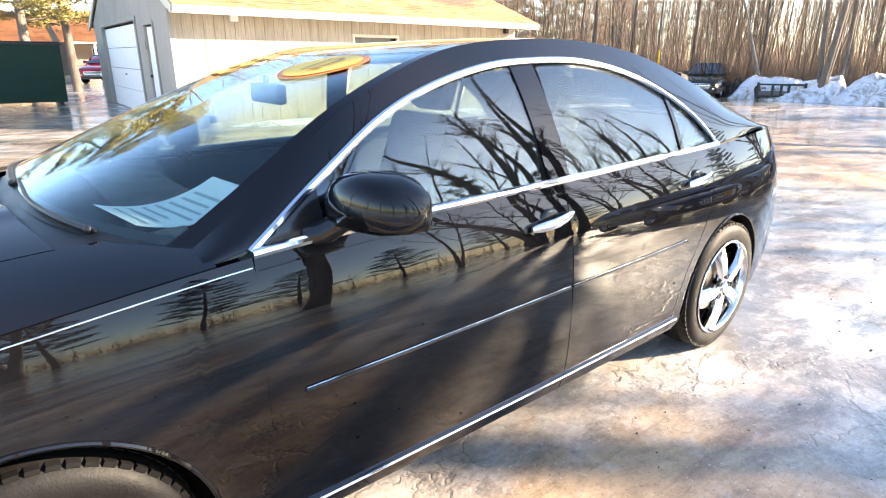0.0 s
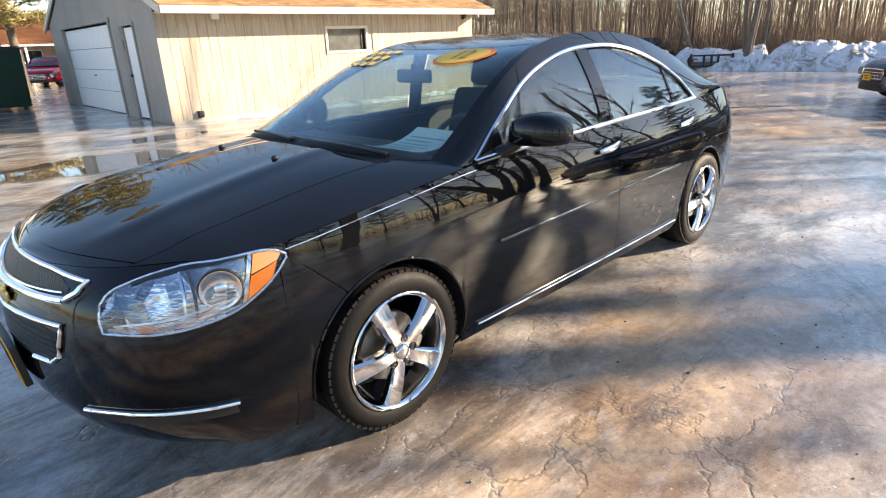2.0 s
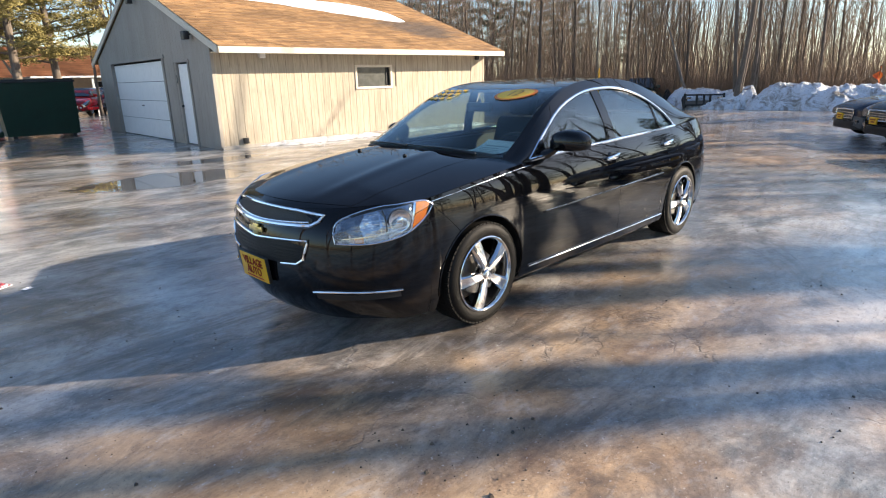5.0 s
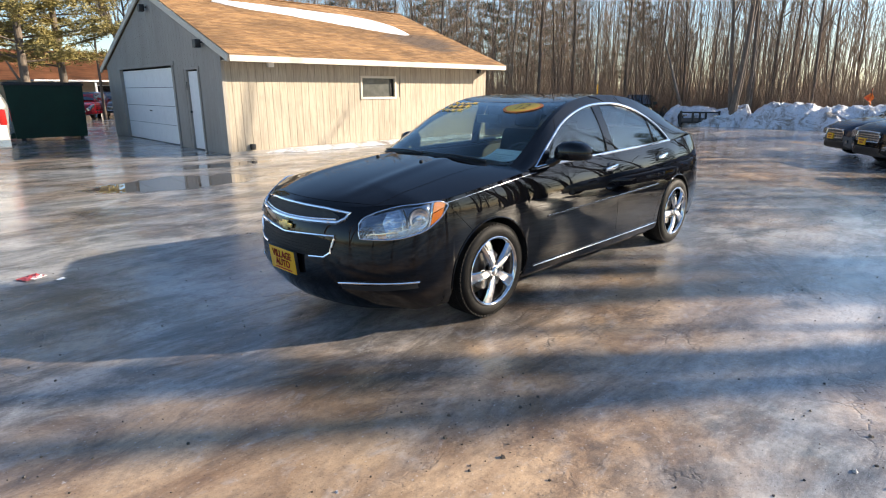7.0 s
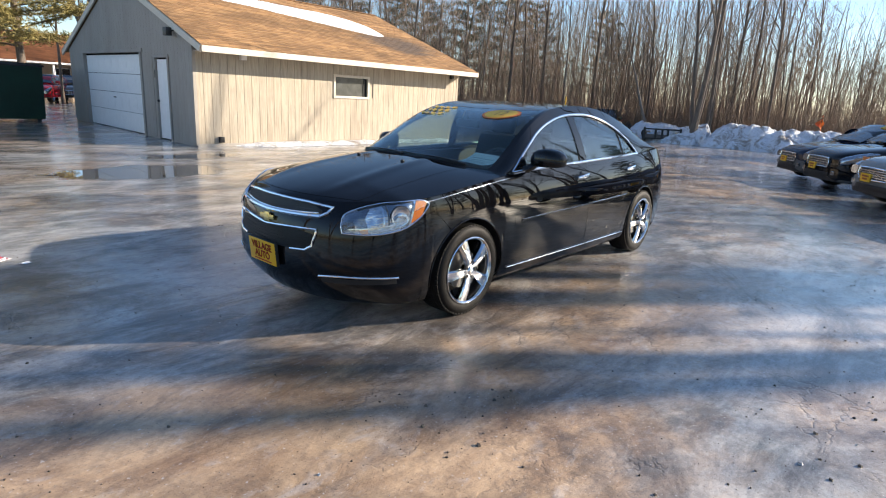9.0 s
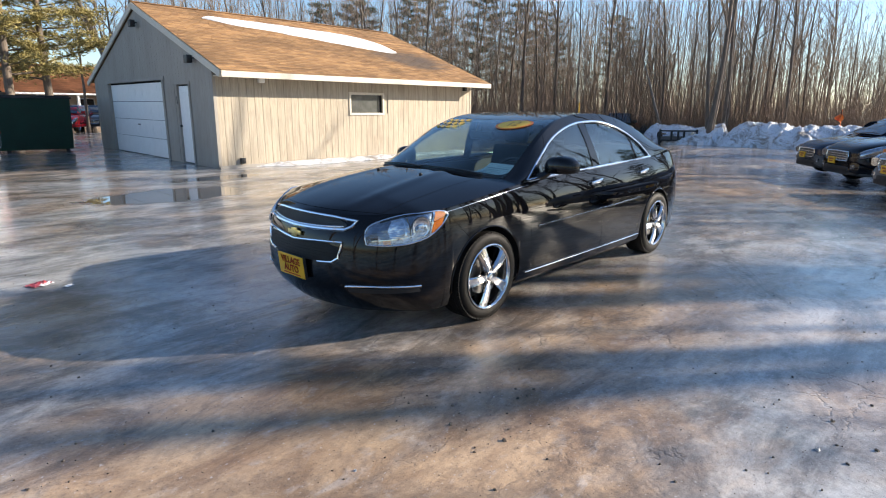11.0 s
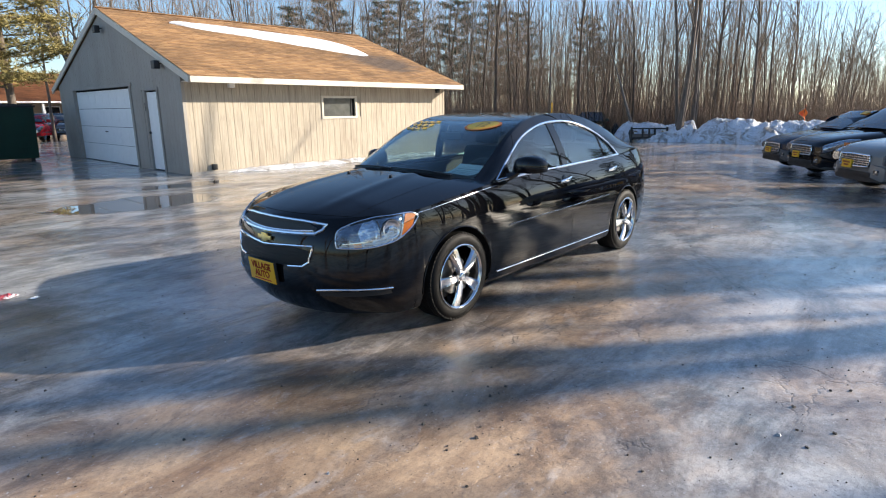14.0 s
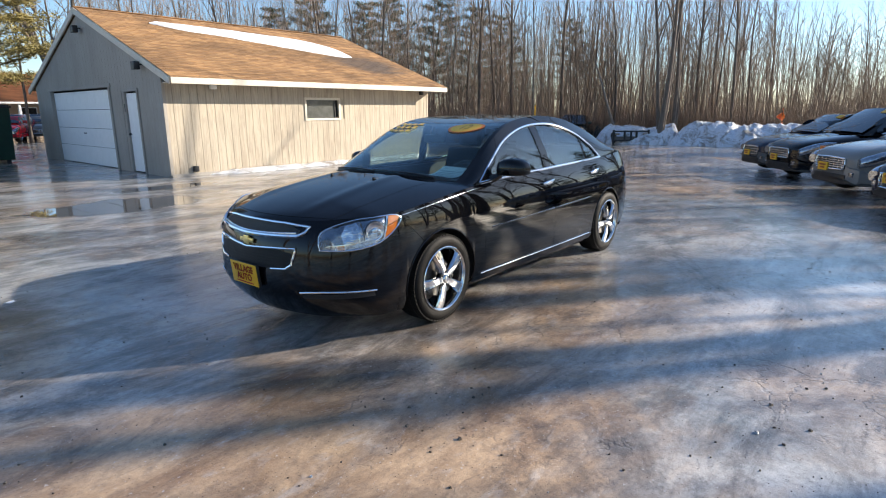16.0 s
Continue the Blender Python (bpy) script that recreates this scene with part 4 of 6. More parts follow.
STEMS = surface("thin_brown_stems", (0.22, 0.165, 0.12), 0.9, vary=0.5, relief=0.0, scale=0.35, local=False)
BRUSH = surface("reddish_brown_brush", (0.22, 0.155, 0.11), 0.9, vary=0.4, relief=0.0, scale=0.3, local=False)
for count, first, last, seed in ((3000, -6, 70, 17), (1300, 90, 354, 18)):
    wood = new("far_wood", far_wood(count, first, last, seed).mesh("far_wood", STEMS))
    tagged(wood, "dense leafless wood of thin brown stems round the lot", "wood", kind="stuff")
for count, first, last, seed in ((7000, -6, 70, 23), (2200, 92, 354, 24)):
    brush = new("undergrowth", undergrowth(count, first, last, seed).mesh("undergrowth", BRUSH))
    tagged(brush, "tangled reddish brown brush at the foot of the wood", "brush", kind="stuff")

# ---- snow banks ----
def snow_bank(path, width, height, seed):
    """A craggy ploughed bank along a path."""
    pts = [Vector((*p, 0)) for p in path]
    n = len(pts) - 1

    def f(s, v):
        i = min(int(s * n), n - 1)
        t = s * n - i
        c = pts[i].lerp(pts[i + 1], t)
        d = (pts[min(i + 2, n)] - pts[max(i - 1, 0)]).normalized()
        side = Vector((-d.y, d.x, 0))
        w = width * (0.9 + 0.35 * noise.noise((s * 11, seed, 0)))
        h = height * (0.92 + 0.22 * noise.noise((s * 8, seed + 3, 0.5)))
        h *= min(1, s * 12, (1 - s) * 12) ** 0.6
        prof = max(0.0, 1 - abs(v) ** 1.9)
        q = c + side * (w * v)
        lump = 0.16 * noise.fractal((q.x * 1.3, q.y * 1.3, seed), 0.8, 2.1, 5)
        crag = 0.22 * abs(noise.noise((q.x * 2.6, q.y * 2.6, seed + 7))) + 0.08 * abs(noise.noise((q.x * 7, q.y * 7, seed)))
        drop = 0.05 if abs(v) > 0.98 else 0
        return q.x + 0.5 * lump, q.y + 0.5 * lump, gz(q.x, q.y) + max(0.0, (h + lump - crag) * prof) - drop
    return sheet(f, steps(0, 1, 220), steps(-1, 1, 36))


tagged(part("snow_bank", snow_bank(((29.9, 11.4), (29.7, 9.6), (29.8, 8.2), (30.3, 6.9)), 1.5, 1.1, 1.0), SNOW), "grey-white heap of ploughed snow at the lot's edge", "snow", "ploughed snow")
tagged(part("snow_bank", snow_bank(((30.1, 7.2), (30.3, 5.4), (30.5, 3.6), (31.0, 1.0), (32.5, -3.0), (34.0, -8.0)), 2.0, 1.22, 5.0), SNOW), "long dirty bank of ploughed snow at the lot's edge", "snow", "ploughed snow")

# ---- stones and clods on the ice ----
def litter(count, seed):
    rng = random.Random(seed)
    verts, faces = [], []
    for _ in range(count):
        r = rng.random() ** 0.6
        a = rng.uniform(0, 2 * math.pi)
        cx, cy = (-1.2 + 7.0 * r * math.cos(a), -1.6 + 5.0 * r * math.sin(a)) if rng.random() < 0.75 else (rng.uniform(-6, 14), rng.uniform(-5, 9))
        clod = rng.random() < 0.025
        if clod:
            px, py, ps = rng.choice(((0.75, -2.95, 0.32), (0.35, -3.1, 0.25), (-0.9, -1.75, 0.22), (-0.7, -1.9, 0.3), (1.3, -3.3, 0.4), (-2.6, -0.6, 0.5), (-0.2, -3.2, 0.5)))
            cx, cy = px + rng.gauss(0, ps), py + rng.gauss(0, ps * 0.5)
        if -1.2 < cx < 3.9 and -0.95 < cy < 0.95:
            continue
        if noise.noise((cx * 0.9, cy * 0.9, 4.0)) < rng.uniform(-0.5, 0.35):
            continue
        size = (0.004 + 0.010 * rng.random() ** 3) if clod else 0.0025 + 0.007 * rng.random() ** 4
        k = len(verts)
        z = gz(cx, cy)
        for i in range(5):
            b = i * 2 * math.pi / 5
            s = size * rng.uniform(0.7, 1.3)
            verts.append((cx + s * math.cos(b), cy + s * math.sin(b), z - 0.002))
        for i in range(5):
            b = i * 2 * math.pi / 5
            s = size * rng.uniform(0.4, 0.8)
            verts.append((cx + s * math.cos(b), cy + s * math.sin(b), z + size * rng.uniform(0.5, 1.0)))
        faces += [(k + i, k + (i + 1) % 5, k + 5 + (i + 1) % 5, k + 5 + i) for i in range(5)] + [tuple(k + 5 + i for i in range(5))]
    me = bpy.data.meshes.new("stones")
    me.from_pydata(verts, [], faces)
    n = Nodes("wet_stones")
    rnd = n.node("ShaderNodeNewGeometry").outputs["Random Per Island"]
    n.put(Base_Color=n.ramp(rnd, [(0.0, (0.03, 0.024, 0.02)), (0.7, (0.10, 0.075, 0.055)), (0.9, (0.2, 0.15, 0.11)), (1.0, (0.5, 0.5, 0.52))]), Roughness=0.35)
    me.materials.append(n.mat)
    return me


tagged(new("stones", litter(6000, 9)), "small dark stones and clods strewn over the ice", "stones", kind="stuff")

# ---- crumpled wrapper on the ice ----
def wrapper():
    scrap = thing("wrapper", (-2.08, 2.4, 0), "crumpled red and white wrapper frozen onto the ice", "litter", turn=30)
    for nm, mat_, x0, y0, size, seed in (("foil", surface("red_wrapper", (0.34, 0.05, 0.06), 0.3, vary=0.4, scale=30), 0.0, 0.04, 0.085, 3.0), ("lining", surface("white_wrapper", (0.78, 0.76, 0.76), 0.35, vary=0.15, scale=25), 0.03, 0.0, 0.06, 9.0), ("torn_flap", surface("white_scrap", (0.8, 0.8, 0.82), 0.5), 0.04, -0.24, 0.035, 5.0)):
        part(nm, sheet(lambda a, b: (x0 + size * (a + 0.25 * noise.noise((a * 3, b * 3, seed))), y0 + size * 0.8 * (b + 0.25 * noise.noise((a * 3, b * 3, seed + 5))), 0.006 + size * 0.35 * abs(noise.noise((a * 2.2, b * 2.2, seed + 1))) * (1.2 - abs(b))), steps(-1, 1, 14), steps(-1, 1, 12), 0.001), mat_, scrap, smooth=False)


wrapper()

# ---- green container ----
bin_ = thing("dumpster", (1.55, 19.0, 0), "dark green steel dumpster with sloping sides and a black rim", "dumpster", turn=-2)


def tub():
    bm = bmesh.new()
    lo = [bm.verts.new(p) for p in ((-0.98, 0, 0.08), (0.98, 0, 0.08), (0.98, 1.5, 0.08), (-0.98, 1.5, 0.08))]
    hi = [bm.verts.new(p) for p in ((-1.08, -0.08, 1.72), (1.02, -0.08, 1.72), (1.02, 1.55, 1.72), (-1.08, 1.55, 1.72))]
    bm.faces.new(lo[::-1])
    for k in range(4):
        bm.faces.new((lo[k], lo[(k + 1) % 4], hi[(k + 1) % 4], hi[k]))
    bmesh.ops.solidify(bm, geom=bm.faces, thickness=0.02)
    return bm


part("tub", tub(), GREEN, bin_, smooth=False)
for b in ((-1.12, 1.06, -0.12, -0.04, 1.69, 1.75), (-1.12, 1.06, 1.5, 1.58, 1.69, 1.75), (-1.12, -1.04, -0.04, 1.5, 1.69, 1.75), (0.98, 1.06, -0.04, 1.5, 1.69, 1.75)):
    part("rim", boxed(*b, 0.008), BLACK, bin_, smooth=False)
part("lid", boxed(-1.08, 1.02, -0.06, 1.54, 1.755, 1.79, 0.01), BLACK, bin_, smooth=False)
for x in (-0.85, 0.75):
    part("skid", boxed(x, x + 0.12, 0.05, 1.4, 0.0, 0.085), BLACK, bin_, smooth=False)


# ---- other vehicles ----
def hull(sections, sides=20, power=0.35):
    """Lofts rounded cross-sections (x, half width, bottom, top)."""
    bm = bmesh.new()
    rings = []
    for x, w, zb, zt in sections:
        ring = []
        for k in range(sides):
            a = (k + 0.5) * 2 * math.pi / sides
            c, s = math.cos(a), math.sin(a)
            ring.append(bm.verts.new((x, w * math.copysign(abs(c) ** power, c), (zb + zt) / 2 + (zt - zb) / 2 * math.copysign(abs(s) ** power, s))))
        rings.append(ring)
    for i in range(len(rings) - 1):
        for k in range(sides):
            bm.faces.new((rings[i][k], rings[i][(k + 1) % sides], rings[i + 1][(k + 1) % sides], rings[i + 1][k]))
    bm.faces.new(rings[0])
    bm.faces.new(rings[-1][::-1])
    bmesh.ops.recalc_face_normals(bm, faces=bm.faces)
    return bm


def cabin(profile, zb, wb, wt):
    """A tapering cabin: profile is (x, roof height) from the windscreen's foot to the tail."""
    bm = bmesh.new()
    rings = []
    top = max(z for _, z in profile)
    for x, z in profile:
        f = (z - zb) / (top - zb)
        w = wb + (wt - wb) * f
        rings.append([bm.verts.new(p) for p in ((x, -wb, zb), (x, -w, max(z - 0.06, zb)), (x, -w * 0.88, z), (x, 0, z + 0.015), (x, w * 0.88, z), (x, w, max(z - 0.06, zb)), (x, wb, zb))])
    for i in range(len(rings) - 1):
        for k in range(6):
            bm.faces.new((rings[i][k], rings[i][k + 1], rings[i + 1][k + 1], rings[i + 1][k]))
    bm.faces.new(rings[0])
    bm.faces.new(rings[-1][::-1])
    bmesh.ops.recalc_face_normals(bm, faces=bm.faces)
    return bm


LAMP = surface("clear_lamp", (0.40, 0.42, 0.45), 0.10, 0.9, vary=0.5, scale=16, relief=0.6, grain=30)
AMBER_LAMP = surface("orange_lamp", (0.8, 0.25, 0.08), 0.25, relief=0.0)
RED_LAMP = surface("red_lamp", (0.5, 0.02, 0.015), 0.2, relief=0.0)
SHADE_GLASS = surface("dark_reflecting_glass", (0.012, 0.016, 0.022), 0.03, relief=0.0, IOR=1.9)
YELLOW = surface("yellow_tag", (0.85, 0.45, 0.02), 0.5, relief=0.0)


def vehicle(name, at, turn, label, paint, lower, length=4.6, width=0.92, hood=1.05, roof=1.72, cowl=1.15, tail=4.5, bars=2, tag=True, category="car", bumper=0.55):
    """A parked vehicle with its nose at the origin, facing -x."""
    v = thing(name, at, label, category, "parked cars" if tag else "", turn=turn)
    body = part("body", hull(((-0.03, width * 0.50, 0.42, hood - 0.33), (0.0, width * 0.66, 0.38, hood - 0.28), (0.08, width * 0.81, 0.35, hood - 0.22), (0.25, width * 0.93, 0.32, hood - 0.15), (0.55, width * 0.985, 0.32, hood - 0.085), (cowl - 0.1, width, 0.33, hood + 0.02), (cowl + 0.5, width, 0.33, hood + 0.05), (tail - 0.3, width, 0.35, hood + 0.05), (tail, width * 0.94, 0.42, hood)), 28, 0.42), paint, v)
    part("lower_body", hull(((-0.03, width * 0.66, 0.28, bumper + 0.05), (0.05, width * 0.84, 0.24, bumper + 0.03), (0.35, width * 0.99, 0.23, 0.5), (length * 0.5, width * 1.005, 0.23, 0.46), (tail + 0.02, width * 0.97, 0.26, 0.55))), lower, v)
    part("cabin", cabin(((cowl, hood + 0.03), (cowl + 0.5, hood + 0.36), (cowl + 0.98, roof - 0.03), (cowl + 1.45, roof), (tail - 0.9, roof - 0.01), (tail - 0.35, roof - 0.08), (tail - 0.1, hood + 0.3), (tail, hood + 0.03)), hood, width * 0.9, width * 0.72), paint, v)
    a0, a1 = Vector((cowl + 0.03, 0, hood + 0.055)), Vector((cowl + 0.95, 0, roof - 0.03))
    part("windshield", sheet(lambda s, t: tuple(a0.lerp(a1, s) + Vector((-0.012 - 0.02 * math.sin(math.pi * s) - 0.03 * (1 - t * t), t * (width * 0.86 + (width * 0.66 - width * 0.86) * s), 0.02 + 0.02 * (1 - t * t)))), steps(0, 1, 10), steps(-1, 1, 12), 0.004), SHADE_GLASS, v)
    if tag:
        part("year_sticker", sheet(lambda s, t: tuple(a0.lerp(a1, 0.86 + 0.08 * s) + Vector((-0.03, -0.42 + 0.14 * t, 0.055))), steps(-1, 1, 2), steps(-1, 1, 2), 0.002), YELLOW, v)
    for s in (-1, 1):
        part("side_window", sheet(lambda x, t, s=s: (x, s * (width * 0.9 + (width * 0.74 - width * 0.9) * t + 0.006), hood + 0.07 + (min(roof - 0.14, hood + 0.05 + (x - cowl) * 0.72) - hood - 0.07) * t), steps(cowl + 0.35, tail - 0.5, 16), steps(0, 1, 5), 0.004), SHADE_GLASS, v)
        lamp = part("headlight", hull(((0.03, 0.10, hood - 0.50, hood - 0.33), (0.14, 0.15, hood - 0.48, hood - 0.27), (0.36, 0.12, hood - 0.42, hood - 0.195), (0.60, 0.07, hood - 0.33, hood - 0.15), (0.82, 0.012, hood - 0.23, hood - 0.15)), 18, 0.75), LAMP, v)
        lamp.location = (0.0, s * width * 0.80, 0)
        lamp.rotation_euler = (0, 0, s * radians(12))
        part("turn_lamp", boxed(0.42, 0.58, s * width * 0.95, s * width * 1.0, hood - 0.34, hood - 0.22, 0.02), AMBER_LAMP, v)
        mir = part("mirror", boxed(cowl + 0.42, cowl + 0.54, s * (width - 0.05), s * (width + 0.17), hood + 0.05, hood + 0.2, 0.04), paint, v)
        part("tail_lamp", boxed(tail - 0.12, tail + 0.012, s * width * 0.80, s * width * 0.965, hood - 0.35, hood - 0.02, 0.02), RED_LAMP, v)
        part("fog_lamp", boxed(-0.035, 0.05, s * width * 0.62, s * width * 0.74, bumper - 0.16, bumper - 0.06, 0.02), LAMP, v)
    g0, g1, gw = hood - 0.55, hood - 0.34, width * 0.50
    grille = part("grille", boxed(-0.05, 0.06, -gw, gw, g0, g1, 0.03), BLACK, v)
    part("grille_frame", tube(bmesh.new(), [(-0.055, -gw * 0.92, g0), (-0.057, 0, g0 - 0.012), (-0.055, gw * 0.92, g0), (-0.051, gw * 1.02, (g0 + g1) / 2), (-0.045, gw, g1), (-0.051, 0, g1 + 0.012), (-0.045, -gw, g1), (-0.051, -gw * 1.02, (g0 + g1) / 2)], 0.015, 8, closed=True), CHROME, grille)
    for k in range(bars):
        z = g0 + (g1 - g0) * (k + 1) / (bars + 1)
        part("grille_bar", boxed(-0.062, -0.045, -gw, gw, z - 0.010, z + 0.010, 0.005), CHROME, grille)
    for k in range(7):
        y = -gw * 0.86 + gw * 1.72 * k / 6
        part("grille_post", boxed(-0.058, -0.045, y - 0.007, y + 0.007, g0, g1, 0.003), CHROME, grille)
    part("lower_valance", hull(((-0.045, width * 0.62, 0.24, bumper - 0.2), (0.1, width * 0.85, 0.22, bumper - 0.2), (0.35, width * 0.985, 0.22, bumper - 0.22)), 20, 0.4), BLACK, v)
    part("air_intake", boxed(-0.045, 0.03, -width * 0.55, width * 0.55, bumper - 0.25, bumper - 0.12, 0.02), BLACK, v)
    if tag:
        pl = part("dealer_plate", boxed(-0.085, -0.06, 0.03, 0.34, bumper - 0.08, bumper + 0.08, 0.003), YELLOW, v, "yellow dealer plate")
        for dz, w in ((0.03, 0.11), (-0.025, 0.075)):
            part("lettering_bar", boxed(-0.089, -0.084, 0.185 - w, 0.185 + w, bumper + dz - 0.018, bumper + dz + 0.018), surface("plate_print", (0.35, 0.09, 0.02), 0.6), pl)
    for x in (0.86, 0.86 + length * 0.58):
        for s in (-1, 1):
            w = new("wheel")
            w.parent, w.location = v, (x, s * (width - 0.02), 0.36)
            if s > 0:
                w.rotation_euler = (0, 0, math.pi)
            part("tyre", lathe(bmesh.new(), [(0.23, 0.0), (0.26, -0.012), (0.33, -0.008), (0.36, 0.03), (0.36, 0.18), (0.33, 0.22), (0.23, 0.2)], 32), RUBBER, w)
            rim = lathe(bmesh.new(), [(0.235, -0.01), (0.22, 0.02), (0.06, 0.01), (0.05, -0.008), (0.0, -0.008)], 20)
            part("rim", rim, ALLOY, w)
    return v


GREY_PAINT = car_paint("grey_car_paint", (0.16, 0.16, 0.155))
NAVY_PAINT = car_paint("dark_blue_car_paint", (0.012, 0.018, 0.035))
OLIVE_PAINT = car_paint("dark_olive_car_paint", (0.02, 0.022, 0.016))
RED_PAINT = car_paint("red_car_paint", (0.30, 0.012, 0.02))
WHITE_PAINT = car_paint("white_car_paint", (0.68, 0.68, 0.67))
SILVER_PAINT = car_paint("silver_car_paint", (0.22, 0.205, 0.19))
LOWER_GREY = surface("grey_cladding", (0.10, 0.095, 0.09), 0.6)
vehicle("suv", (16.32, 0.45, gz(16.32, 0.45)), -54, "dark compact sport utility car with grey bumper and chrome grille", NAVY_PAINT, LOWER_GREY, 4.5, 0.9, 1.08, 1.64, 1.38, 4.4, 2)
vehicle("suv", (14.11, -0.66, gz(14.11, -0.66)), -54, "black sport utility car with chrome bar grille and yellow plate", PAINT, PAINT, 4.9, 0.97, 1.12, 1.76, 1.42, 4.8, 3)
vehicle("suv", (10.9, -2.12, gz(10.9, -2.12)), -54, "silver-brown crossover with chrome grid grille and yellow plate", SILVER_PAINT, SILVER_PAINT, 4.8, 0.95, 1.08, 1.66, 1.38, 4.7, 4)
vehicle("sedan", (8.1, -3.32, gz(8.1, -3.32)), -54, "dark parked car with a yellow dealer plate", NAVY_PAINT, NAVY_PAINT, 4.6, 0.9, 0.95, 1.46, 1.35, 4.6, 2)
vehicle("suv", (27.1, 12.1, gz(27.1, 12.1)), 20, "dark olive sport utility car at the edge of the wood", OLIVE_PAINT, BLACK, 4.4, 0.9, 1.0, 1.58, 1.2, 4.2, 2, False)
vehicle("car", (5.6, 33.8, 0), 60, "dark red car parked by the road", RED_PAINT, RED_PAINT, 4.4, 0.88, 0.95, 1.46, 1.2, 4.4, 2, False)
vehicle("car", (8.2, 36.0, 0), 75, "dark grey car parked by the road", GREY_PAINT, GREY_PAINT, 4.4, 0.88, 0.95, 1.46, 1.2, 4.4, 2, False)
vehicle("van", (-5.15, 14.6, 0), -12, "white van with red tail lamps and a chrome bumper", WHITE_PAINT, CHROME, 4.9, 0.97, 1.15, 1.9, 1.1, 4.9, 2, False)

# covered machine
lump = thing("covered_machine", (30.4, 12.0, gz(30.4, 12.0)), "machine under a black tarpaulin at the edge of the wood", "machine", turn=10)
part("tarpaulin", sheet(lambda a, b: ((a - 0.5) * 1.1, (b - 0.5) * 1.3, max(0.0, 0.95 * (math.sin(math.pi * a) ** 0.35) * (math.sin(math.pi * b) ** 0.4) * (0.85 + 0.4 * noise.noise((a * 4, b * 4, 1))))), steps(0, 1, 20), steps(0, 1, 20)), BLACK, lump)

# low black trailer gate
gate = thing("trailer", (28.58, 9.06, gz(28.58, 9.06)), "low black steel trailer frame in front of the snow", "trailer", turn=-55)
for z0, z1 in ((0.16, 0.24), (0.66, 0.74)):
    part("rail", boxed(-0.95, 0.95, -0.04, 0.04, z0, z1, 0.01), BLACK, gate, smooth=False)
for x in (-0.95, -0.35, 0.0, 0.3, 0.95):
    part("post", boxed(x - 0.05, x + 0.05, -0.05, 0.05, 0.0 if abs(x) > 0.9 else 0.2, 0.78 if abs(x) > 0.9 else 0.7, 0.01), BLACK, gate, smooth=False)
part("deck", boxed(-0.9, 0.9, 0.05, 0.9, 0.3, 0.38, 0.01), BLACK, gate, smooth=False)
part("tail_board", boxed(-0.9, 0.9, -0.02, 0.02, 0.24, 0.42, 0.005), LOWER_GREY, gate, smooth=False)
for x in (-0.75, 0.75):
    part("lamp_plate", boxed(x - 0.12, x + 0.12, -0.06, -0.04, 0.5, 0.6, 0.005), LAMP, gate, smooth=False)
    part("wheel", lathe(bmesh.new(), [(0.0, 0.0), (0.16, 0.0), (0.3, 0.01), (0.32, 0.05), (0.32, 0.16), (0.28, 0.2), (0.0, 0.2)], 24, Matrix.Translation((x, 0.5, 0.32)) @ Matrix.Rotation(radians(90), 4, "Z")), RUBBER, gate)

# feather flag
flag = thing("feather_flag", (31.9, 2.35, gz(31.9, 2.35)), "orange feather flag twisted round a thin pole", "flag")
part("pole", tube(bmesh.new(), [(0, 0, 0), (0, 0, 1.95)], 0.015, 6), BLACK, flag)
FLAG = Nodes("orange_flag")
FLAG = FLAG.put(Base_Color=FLAG.ramp(FLAG.noise(3.0, 3, 0.6, FLAG.position(local=True)), [(0.35, (0.75, 0.05, 0.01)), (0.55, (0.95, 0.2, 0.02)), (0.72, (0.95, 0.5, 0.12))]), Roughness=0.6)
part("cloth", sheet(lambda a, b: ((0.16 + 0.08 * math.sin(a * 13)) * b * math.sin(a * 9), -(0.16 + 0.12 * math.sin(a * 13)) * b * math.cos(a * 4.5) - 0.02, 0.8 + 1.1 * a), steps(0, 1, 40), steps(-0.4, 1, 8), 0.003), FLAG, flag)

for deg in (30.4,):
    x, y, z = out_at(deg, 33)
    post = thing("marker_post", (x, y, z), "dull yellow marker post at the edge of the wood", "post")
    part("pole", tube(bmesh.new(), [(0, 0, 0), (0, 0, 2.1)], 0.035, 8), YELLOW, post)
    part("cap", tube(bmesh.new(), [(0, 0, 2.1), (0, 0, 2.14)], [0.035, 0.015], 8), YELLOW, post)

